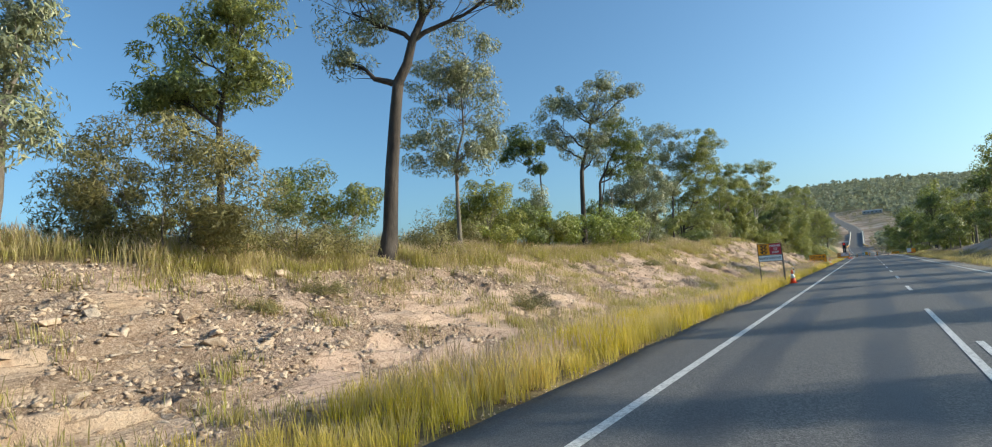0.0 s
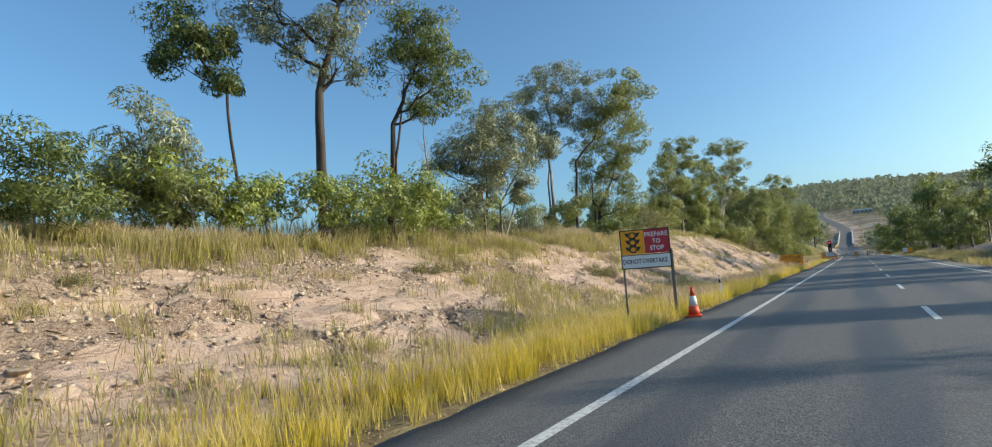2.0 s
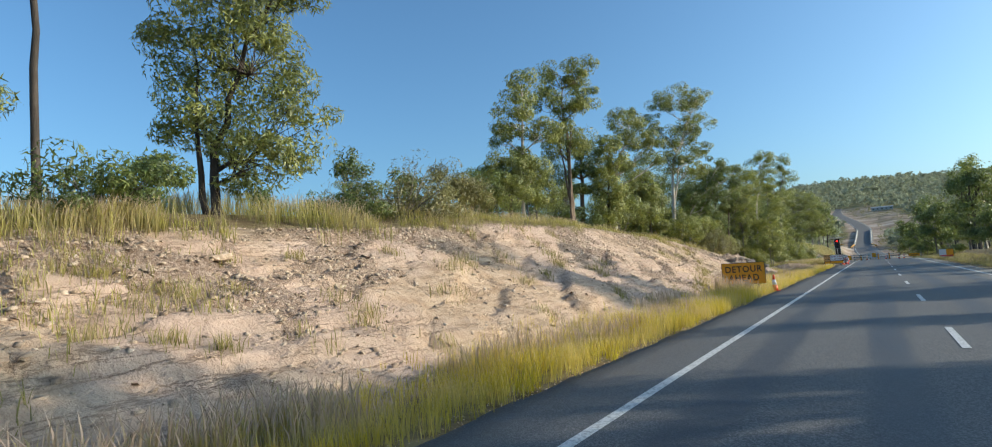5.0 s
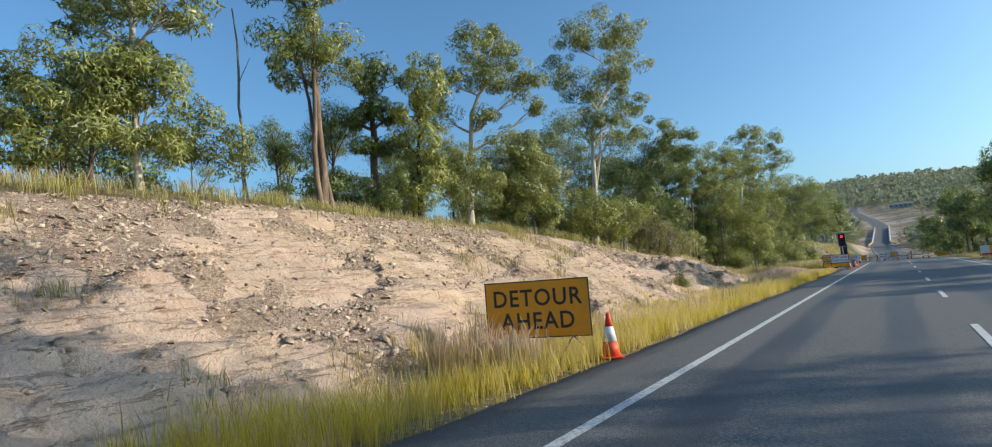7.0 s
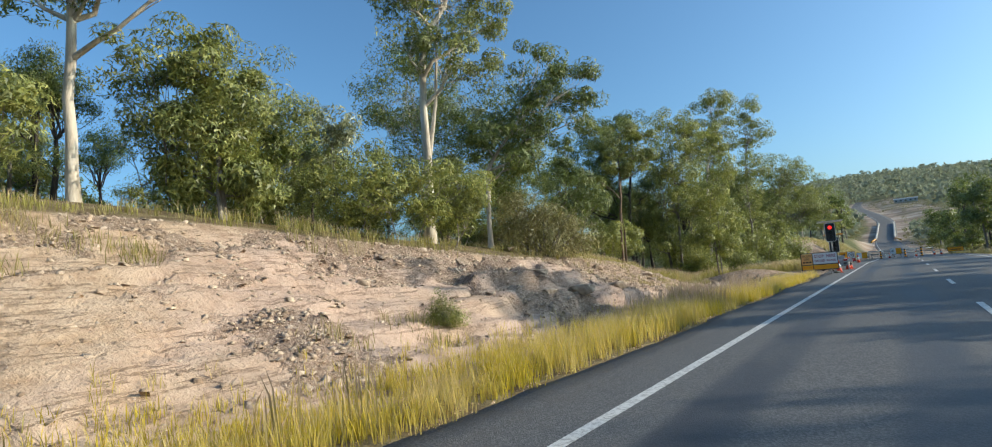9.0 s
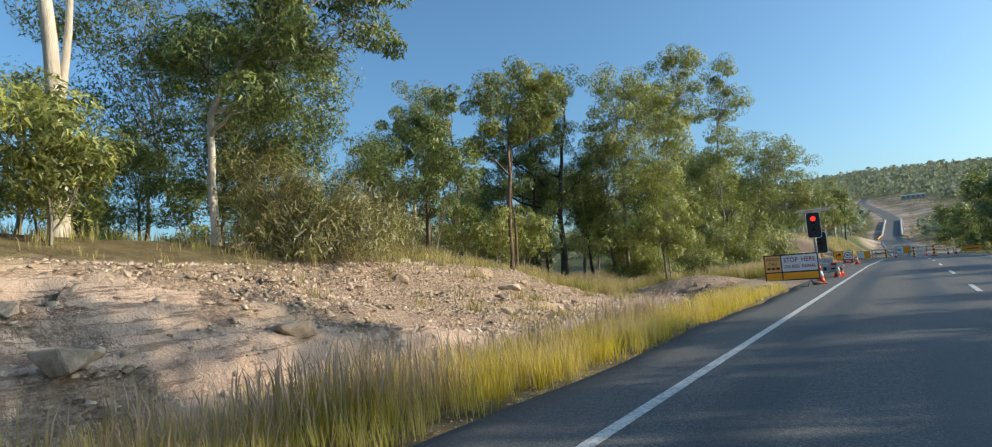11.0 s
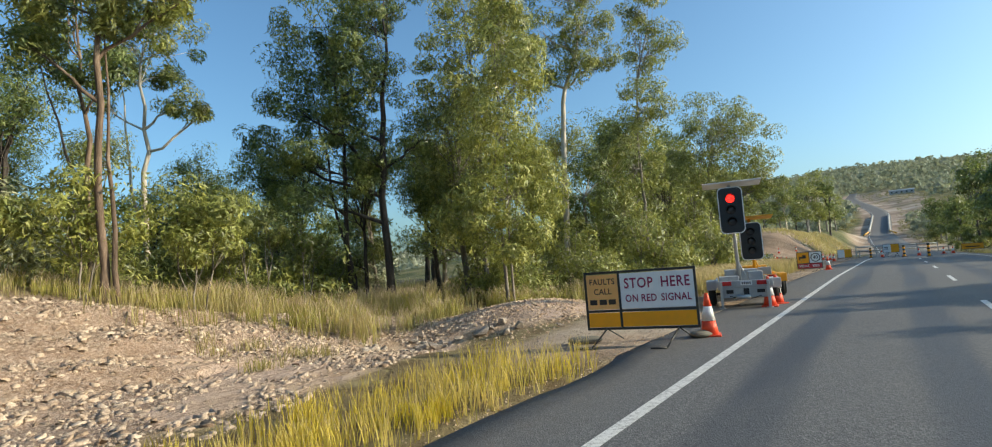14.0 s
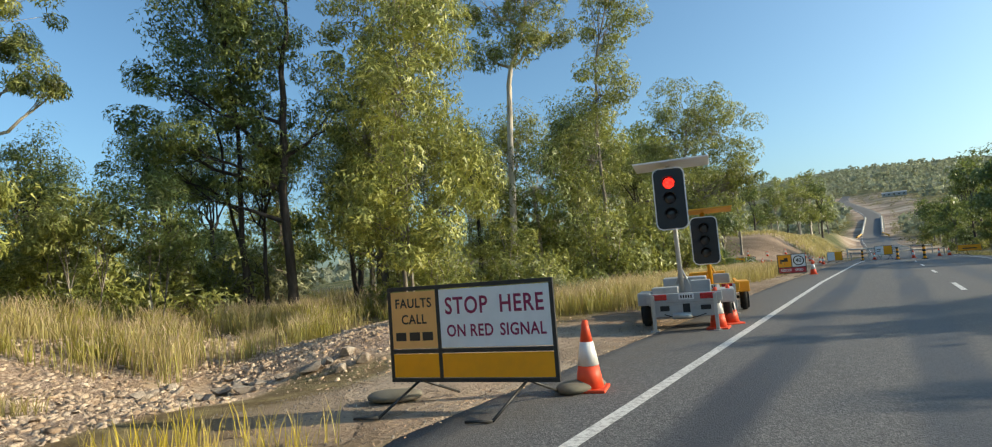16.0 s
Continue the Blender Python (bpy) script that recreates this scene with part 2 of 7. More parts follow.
def asphalt_material():
    n = Nodes("chip_seal_asphalt")
    pos = n.where()
    x = n.split(pos)[0]
    chip = n.add("ShaderNodeTexVoronoi", {"Vector": pos, "Scale": 75.0})
    tone = n.noise(2.4, 5, 0.6, n.scaled(pos, (1, 0.25, 1)))
    col = n.ramp(n.split(chip.outputs["Color"])[0], [(0.0, (0.06, 0.06, 0.064)), (0.6, (0.115, 0.113, 0.115)), (1.0, (0.21, 0.205, 0.20))])
    col = n.mix(n.ramp(tone, [(0.4, 0.0), (0.68, 0.45)]), col, (0.135, 0.132, 0.13))
    # wheel tracks, where tar has come up: four soft strips along the road
    wob = n.math("ADD", x, n.math("MULTIPLY", n.math("SUBTRACT", n.noise(7.0, 2, 0.5, pos), 0.5), 0.5))
    tracks = None
    for c in (-1.45, 0.15, 2.05, 3.65):
        d = n.math("ABSOLUTE", n.math("SUBTRACT", wob, c))
        s = n.ramp(d, [(0.18, 1.0), (0.42, 0.0)], "EASE")
        tracks = s if tracks is None else n.math("MAXIMUM", tracks, s)
    tar = n.math("MULTIPLY", tracks, n.ramp(n.noise(1.2, 4, 0.6, n.scaled(pos, (1, 0.18, 1))), [(0.3, 0.25), (0.65, 0.85)]))
    col = n.mix(tar, col, (0.042, 0.045, 0.056))
    edge = n.ramp(n.math("SUBTRACT", n.math("MULTIPLY", x, -1.0), 2.5), [(0.0, 0.0), (0.75, 0.55)])
    col = n.mix(n.math("MULTIPLY", edge, n.ramp(n.noise(0.35, 5, 0.6, pos), [(0.35, 0.2), (0.7, 1.0)])), col, (0.115, 0.095, 0.078))
    rough = n.math("SUBTRACT", 0.82, n.math("MULTIPLY", tar, 0.28))
    return n.done(col, rough, 0.0, n.bump(chip.outputs["Distance"], 0.6, 0.006), 0.4)


def line_material():
    n = Nodes("worn_white_road_paint")
    pos = n.where()
    worn = n.ramp(n.noise(0.05, 6, 0.75, pos), [(0.46, 0.0), (0.62, 0.75)])
    col = n.mix(worn, (0.66, 0.65, 0.625), (0.20, 0.19, 0.18))
    return n.done(col, 0.6, 0.0, n.bump(n.noise(0.012, 2, 0.5, pos), 0.4, 0.004))


def leaf_material(name, dark, mid, light, sheer=0.32, gloss=0.5):
    n = Nodes(name)
    # tones pulled apart: leaf colour carries part of the crown's light and shade
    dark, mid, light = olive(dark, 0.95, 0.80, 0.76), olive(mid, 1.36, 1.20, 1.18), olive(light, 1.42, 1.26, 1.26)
    rnd = n.add("ShaderNodeNewGeometry").outputs["Random Per Island"]
    whole = n.add("ShaderNodeObjectInfo").outputs["Random"]
    col = n.ramp(rnd, [(0.0, dark), (0.55, mid), (1.0, light)])
    col = n.mix(n.math("MULTIPLY", whole, 0.3), col, mid)
    # sprays differ: some yellower and younger, some deep green that also imitates shaded interiors
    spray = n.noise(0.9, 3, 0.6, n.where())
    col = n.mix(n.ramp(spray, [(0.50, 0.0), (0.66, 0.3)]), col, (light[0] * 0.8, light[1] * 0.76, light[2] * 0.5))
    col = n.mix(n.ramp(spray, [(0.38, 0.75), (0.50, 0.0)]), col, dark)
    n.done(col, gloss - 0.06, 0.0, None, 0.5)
    tr = n.add("ShaderNodeBsdfTranslucent", {"Color": n.mix(0.5, col, (light[0] * 1.15, light[1] * 1.2, light[2] * 0.8))})
    mx = n.add("ShaderNodeMixShader", {0: sheer, 1: n.bsdf.outputs[0], 2: tr.outputs[0]})
    n.tree.links.new(mx.outputs[0], n.out.inputs["Surface"])
    return n.mat


def grass_material(name, low, mid, tip, seed_at=0.85, dry=0.6):
    n = Nodes(name)
    h = n.attr("up")
    rnd = n.add("ShaderNodeNewGeometry").outputs["Random Per Island"]
    patch = n.noise(1.3, 4, 0.6, n.where())
    col = n.ramp(h, [(0.0, low), (0.45, mid), (seed_at - 0.12, mid), (seed_at, tip)])
    col = n.mix(n.ramp(rnd, [(0.35, 0.0), (1.0, 0.75)]), col, tuple(0.55 * c for c in mid))
    col = n.mix(n.ramp(patch, [(0.42, 0.0), (0.66, dry)]), col, tip)
    n.done(col, 0.55, 0.0, None, 0.3)
    tr = n.add("ShaderNodeBsdfTranslucent", {"Color": col})
    mx = n.add("ShaderNodeMixShader", {0: 0.48, 1: n.bsdf.outputs[0], 2: tr.outputs[0]})
    n.tree.links.new(mx.outputs[0], n.out.inputs["Surface"])
    return n.mat


def bark_material(name, a, b, c, size=0.25):
    n = Nodes(name)
    vec = n.add("ShaderNodeTexCoord").outputs["Object"]
    v = n.scaled(vec, (1, 1, 0.22))
    f = n.noise(size, 6, 0.65, v)
    col = n.ramp(f, [(0.3, a), (0.52, b), (0.72, c)])
    g = n.noise(size * 0.2, 4, 0.7, v)
    return n.done(n.mix(n.ramp(g, [(0.5, 0.0), (0.7, 0.5)]), col, a), 0.85, 0.0, n.bump(g, 0.8, 0.03))


def rock_material(name, a, b, c):
    n = Nodes(name)
    vec = n.add("ShaderNodeTexCoord").outputs["Object"]
    rnd = n.add("ShaderNodeObjectInfo").outputs["Random"]
    isl = n.add("ShaderNodeNewGeometry").outputs["Random Per Island"]
    f = n.noise(0.35, 6, 0.65, vec)
    col = n.ramp(f, [(0.3, a), (0.5, b), (0.7, c)])
    col = n.mix(n.math("MULTIPLY", n.math("MULTIPLY", rnd, isl), 0.6), col, c)
    col = n.mix(n.ramp(isl, [(0.0, 0.55), (0.5, 0.0)]), col, a)
    return n.done(col, 0.9, 0.0, n.bump(n.noise(0.05, 5, 0.7, vec), 0.7, 0.03), 0.2)


ROCK = ground_material()
ASPHALT = asphalt_material()
LINE = line_material()
STONE = rock_material("broken_sandstone", (0.21, 0.14, 0.09), (0.47, 0.345, 0.245), (0.72, 0.58, 0.45))
DARKSTONE = rock_material("dark_gully_rock", (0.14, 0.11, 0.09), (0.28, 0.23, 0.185), (0.44, 0.38, 0.32))
PINKSTONE = rock_material("pink_gravel", (0.40, 0.255, 0.155), (0.60, 0.425, 0.28), (0.75, 0.595, 0.43))
def olive(c, r=1.12, g=1.0, b=1.05):
    return (c[0] * r, c[1] * g, c[2] * b)


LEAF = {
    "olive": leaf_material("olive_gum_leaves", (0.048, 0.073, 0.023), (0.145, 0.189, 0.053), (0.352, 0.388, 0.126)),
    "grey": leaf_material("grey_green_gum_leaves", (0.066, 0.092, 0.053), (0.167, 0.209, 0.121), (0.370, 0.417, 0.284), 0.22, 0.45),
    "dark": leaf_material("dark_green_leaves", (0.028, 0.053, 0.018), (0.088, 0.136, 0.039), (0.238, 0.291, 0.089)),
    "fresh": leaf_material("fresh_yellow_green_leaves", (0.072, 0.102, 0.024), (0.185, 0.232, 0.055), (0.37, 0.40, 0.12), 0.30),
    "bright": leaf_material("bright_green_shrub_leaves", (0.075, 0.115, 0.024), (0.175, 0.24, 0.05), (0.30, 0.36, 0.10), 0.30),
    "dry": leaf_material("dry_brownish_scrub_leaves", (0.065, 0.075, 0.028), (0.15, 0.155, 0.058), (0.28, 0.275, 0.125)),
    # paled and greyed: distance haze is painted into this leaf colour
    "far": leaf_material("haze_painted_leaves", (0.15, 0.19, 0.155), (0.21, 0.255, 0.20), (0.27, 0.31, 0.235), 0.3, 0.95),
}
BARK = {
    "dark": bark_material("dark_ironbark", (0.025, 0.020, 0.017), (0.065, 0.05, 0.042), (0.12, 0.10, 0.085)),
    "brown": bark_material("brown_bark", (0.07, 0.045, 0.03), (0.17, 0.115, 0.08), (0.30, 0.22, 0.16)),
    "white": bark_material("smooth_white_gum_bark", (0.36, 0.29, 0.22), (0.58, 0.51, 0.43), (0.72, 0.67, 0.60), 0.5),
    "grey": bark_material("grey_bark", (0.10, 0.085, 0.07), (0.22, 0.19, 0.16), (0.38, 0.34, 0.29)),
}
VERGE = grass_material("tall_yellow_green_verge_grass", (0.40, 0.34, 0.02), (0.70, 0.55, 0.055), (0.76, 0.60, 0.32))
SEEDY = grass_material("seeding_bank_grass", (0.22, 0.21, 0.045), (0.46, 0.42, 0.11), (0.68, 0.52, 0.38), 0.84, 0.45)
PLUME = grass_material("pinkish_seed_heads", (0.32, 0.29, 0.06), (0.52, 0.42, 0.14), (0.62, 0.46, 0.35), 0.7, 0.5)
STRAW = grass_material("straw_grass", (0.25, 0.22, 0.06), (0.44, 0.38, 0.13), (0.58, 0.46, 0.26))
BLACK = paint("black_steel_tube", (0.02, 0.02, 0.021), 0.5, 0.0, 0.3)
WHITE = paint("white_sign_sheet", (0.84, 0.84, 0.85), 0.45, 0.0, 0.12)
ORANGE = paint("orange_sign_sheet", (0.92, 0.36, 0.006), 0.45, 0.0, 0.18)
AMBER = paint("faded_orange_sheet", (0.88, 0.46, 0.15), 0.5, 0.0, 0.15)
YELLOW = paint("yellow_sign_sheet", (0.98, 0.40, 0.004), 0.45, 0.0, 0.15)
SIGNRED = paint("red_sign_sheet", (0.50, 0.03, 0.045), 0.45, 0.0, 0.15)
INK = paint("black_sign_ink", (0.03, 0.022, 0.02), 0.5, 0.0, 0.1)
REDINK = paint("red_sign_ink", (0.27, 0.018, 0.075), 0.5, 0.0, 0.1)
CONE = paint("cone_orange_rubber", (0.78, 0.075, 0.022), 0.55, 0.0, 0.25, 0.1)
SLEEVE = paint("reflective_white_sleeve", (0.80, 0.79, 0.78), 0.35, 0.0, 0.25, 0.1)
GALV = paint("galvanised_steel", (0.48, 0.48, 0.47), 0.45, 0.55, 0.3)
GREYPAINT = paint("grey_trailer_paint", (0.40, 0.40, 0.40), 0.5, 0.1, 0.35)
TRAILERYELLOW = paint("yellow_trailer_paint", (0.72, 0.36, 0.02), 0.45, 0.0, 0.3)
RUBBER = paint("tyre_rubber", (0.02, 0.02, 0.02), 0.8, 0.0, 0.4, 0.1, 0.3)
HOUSING = paint("black_lamp_housing", (0.018, 0.019, 0.022), 0.4, 0.0, 0.15)
PANEL = paint("solar_panel_glass", (0.02, 0.025, 0.05), 0.15, 0.0, 0.1)
TIMBER = paint("weathered_post_timber", (0.22, 0.18, 0.14), 0.85, 0.0, 0.4, 0.1, 0.4)
TAILRED = paint("red_tail_lamp_plastic", (0.45, 0.02, 0.02), 0.25, 0.0, 0.1)
CANVAS = paint("sandbag_canvas", (0.17, 0.155, 0.12), 0.9, 0.0, 0.5, 0.12, 0.6)
CONCRETE = paint("concrete", (0.42, 0.40, 0.37), 0.85, 0.0, 0.4, 0.6, 0.3)


def red_light():
    n = Nodes("lit_red_lamp")
    n.done((0.5, 0.01, 0.01), 0.3)
    dots = n.add("ShaderNodeTexVoronoi", {"Vector": n.add("ShaderNodeTexCoord").outputs["Object"], "Scale": 26.0}).outputs["Distance"]
    n.put(n.bsdf.inputs["Emission Color"], n.ramp(dots, [(0.2, (1.0, 0.035, 0.02)), (0.7, (1.0, 0.006, 0.006))]))
    n.put(n.bsdf.inputs["Emission Strength"], 2.6)
    return n.mat


REDLIGHT = red_light()
LENS = paint("unlit_lamp_lens", (0.03, 0.03, 0.035), 0.15, 0.0, 0.1)


# ---------- the lie of the land ----------
BANK_Y = (-40, 20, 32, 45, 55, 63, 70, 78, 85, 92, 97, 103, 111, 116, 120, 124, 130)
TOE_X = (-6.9, -6.9, -6.7, -6.4, -6.2, -6.0, -5.7, -5.6, -5.8, -6.0, -6.2, -6.6, -7.6, -8.6, -10.0, -11.5, -13.0)
CREST_X = (-13.3, -13.3, -13.0, -12.5, -12.3, -12.0, -12.1, -12.0, -11.8, -11.5, -11.2, -11.2, -12.0, -12.4, -13.2, -14.5, -16.0)
CREST_Z = (2.4, 2.4, 2.4, 2.45, 2.8, 3.0, 3.4, 3.5, 3.2, 2.85, 2.35, 1.9, 1.75, 1.4, 0.75, 0.3, 0.15)
FAR_Y = (140, 165, 185, 210, 260, 320, 390, 420, 512, 620, 800, 1200, 2000, 2600, 4200)
FAR_Z = (0.0, -0.25, -0.6, -0.9, -1.8, -0.5, 2.6, 4.5, 14.5, 27.0, 49.0, 98.0, 196.0, 245.0, 300.0)



def road_z(y):
    return np.interp(y, FAR_Y, FAR_Z)


def road_shift(y):
    """How far the road's middle line swings aside, far ahead."""
    return -6.0 * smooth(240, 420, y) - 26.0 * smooth(500, 760, y)


def lottery(i, j, k):
    """A fixed random number for each cell."""
    s = np.sin(i * 127.1 + j * 311.7 + k * 74.7) * 43758.5453
    return s - np.floor(s)


def slabs(x, y):
    """The joints that split the rock: distance from the nearest joint, and the slab's own random number."""
    wx, wy = x + 0.55 * fbm(x, y, 1.9, 3, 211), y + 0.8 * fbm(x, y, 2.3, 3, 213)
    u, v = (0.92 * wx + 0.39 * wy) / 1.35, (-0.39 * wx + 0.92 * wy) / 3.0
    iu, iv = np.floor(u), np.floor(v)
    d1, d2, num = np.full(np.shape(x), 9.0), np.full(np.shape(x), 9.0), np.zeros(np.shape(x))
    for a in (-1, 0, 1):
        for b in (-1, 0, 1):
            ci, cj = iu + a, iv + b
            d = np.hypot(ci + 0.15 + 0.7 * lottery(ci, cj, 1) - u, cj + 0.15 + 0.7 * lottery(ci, cj, 2) - v)
            closer = d < d1
            d2 = np.where(closer, d1, np.minimum(d2, d))
            num = np.where(closer, lottery(ci, cj, 3), num)
            d1 = np.where(closer, d, d1)
    return d2 - d1, num


def loose_stone(x, y):
    """How thickly broken stone lies: in drifts, along joints, below the crest and at the bank's end."""
    crest = np.interp(y, BANK_Y, CREST_X)
    drift = fbm(x, y, 2.4, 4, 161) + 0.30 * np.clip((crest + 2.2 - x) / 2.2, -0.6, 1) + 0.36 * smooth(102, 109, y) + 0.14 * smooth(88, 95, y) + 0.12 * (1 - smooth(35, 55, y)) - 0.06 * smooth(55, 62, y) * (1 - smooth(88, 96, y))
    joint, _ = slabs(x, y)
    return np.clip(smooth(0.02, 0.42, drift) + 0.75 * (1 - smooth(0.04, 0.30, joint)) * smooth(-0.35, 0.1, drift), 0, 1)


def land(x, y, rough=True):
    """Height of the ground."""
    x, y = np.asarray(x, float), np.asarray(y, float)
    toe, crest, top = np.interp(y, BANK_Y, TOE_X), np.interp(y, BANK_Y, CREST_X), np.interp(y, BANK_Y, CREST_Z)
    wob = 0.35 * fbm(x, y, 6.0, 2, 3)
    u = np.clip((toe + wob - x) / (toe - crest), 0, 1)
    z = top * (0.82 * u + 0.18 * u * u)
    past = np.clip(crest - x, 0, None)
    k = 1 - smooth(108, 126, y)
    z = z + k * (0.26 * np.minimum(past, 3.2) + 0.035 * np.clip(past - 3.2, 0, 30)) + (1 - k) * 0.02 * np.minimum(past, 30)
    z = z + 0.25 * fbm(x, y, 14.0, 2, 9) * smooth(1, 12, past)
    # bedding ledges in the cut rock
    face = smooth(0.02, 0.12, u) * (1 - smooth(0.9, 1.0, u)) * (1 - smooth(116, 122, y))
    if rough:
        q = (z + 0.34 * fbm(x, y, 2.6, 4, 21) + 0.10 * y + 0.3 * fbm(x, y, 9.0, 2, 5)) / 0.42
        fl = np.floor(q)
        ledge = (fl + smooth(0.72, 0.98, q - fl) - q) * 0.42
        z = z + face * ledge * (0.08 + 0.45 * smooth(90, 96, y) + 0.62 * np.clip(fbm(x, y, 4.0, 2, 33) + 0.35, 0, 1))
        z = z + face * (0.05 * fbm(x, y, 1.1, 3, 41) + (0.02 + 0.045 * loose_stone(x, y)) * fbm(x, y, 0.35, 2, 43))
        joint, num = slabs(x, y)
        firm = face * (1 - 0.75 * smooth(103, 110, y))
        z = z + firm * (0.25 * (num - 0.5) * smooth(0.0, 0.05, joint) - 0.10 * (1 - smooth(0.0, 0.09, joint)))
        joint, num = slabs(2.3 * x + 31.0, 1.9 * y)
        z = z + firm * (0.11 * (num - 0.5) * smooth(0.0, 0.06, joint) - 0.035 * (1 - smooth(0.0, 0.12, joint))) * smooth(-0.25, 0.25, fbm(x, y, 3.5, 2, 221))
        # a broken shelf of rock
        shelf = np.exp(-((y - 101.0) / 4.2) ** 2) * smooth(-7.15, -7.55, x + 0.4 * fbm(x, y, 1.6, 2, 51)) * (1 - smooth(0.55, 0.95, u))
        step = (0.45 * smooth(-7.2, -7.35, x + 0.5 * fbm(x, y, 1.3, 2, 53)) + 0.3 * smooth(-8.3, -8.45, x + 0.7 * fbm(x, y, 1.7, 2, 55)) + 0.25 * smooth(-9.3, -9.5, x + 0.7 * fbm(x, y, 1.9, 2, 57)))
        z = z + step * shelf - 0.35 * shelf * smooth(-7.0, -9.5, x)
    # gravel heap and gully at the bank's end
    heap = np.exp(-(((x + 8.3) / 2.0) ** 2 + ((y - 125.6) / 2.2) ** 2) ** 1.2)
    gully = np.exp(-(((x + 9.2) / 2.4) ** 2 + ((y - 122.0) / 1.5) ** 2))
    z = z + 0.45 * heap - 0.35 * gully
    # verge beside the seal: a shallow drain
    z = z - 0.10 * np.exp(-((x + 5.0) / 0.9) ** 2) * (1 - smooth(112, 122, y))
    left = np.where(x < -3.35, z, 0.0)
    # the other side of the road
    r = x - road_shift(y)
    rise = smooth(8.0, 13.5, r)
    right = -0.18 * np.exp(-((r - 7.2) / 1.0) ** 2) + rise * (0.8 + 1.2 * np.exp(-((y - 80) / 22) ** 2)) + 0.03 * np.clip(r - 13, 0, 60)
    right = right + 0.3 * fbm(x, y, 8.0, 3, 61) * rise
    near = np.where(r > 5.6, right, left)
    # far country
    lift = road_z(y) * (0.30 + 0.70 * smooth(-900, -150, x)) * (1 - 0.10 * smooth(40, 300, x) * smooth(600, 1400, y))
    far = smooth(170, 320, y)
    hill = 9.0 * fbm(x, y, 260.0, 3, 71) * smooth(60, 220, np.abs(r)) * smooth(350, 700, y)
    cut = np.abs(r)
    near = near + 5.2 * smooth(-8, -17, x) * smooth(185, 225, y) * (1 - smooth(330, 420, y)) / (1 - far * 0.85 + 1e-6) * (1 - smooth(60, 160, -x))
    bank_far = 5.0 * smooth(12, 26, cut) * smooth(400, 520, y) * (1 - smooth(26, 90, cut)) * np.where(r < 0, 1.0, 0.25)
    z = near * (1 - far * 0.85) + lift + hill + bank_far
    on_road = smooth(-3.75, -3.45, r) * (1 - smooth(5.5, 5.9, r))
    z = z * (1 - on_road) + (road_z(y) - 0.06) * on_road
    return z


def height(x, y):
    return float(land(np.array([x]), np.array([y]))[0])


def toe_gap(x, y):
    return np.interp(y, BANK_Y, TOE_X) + 3.2 - x


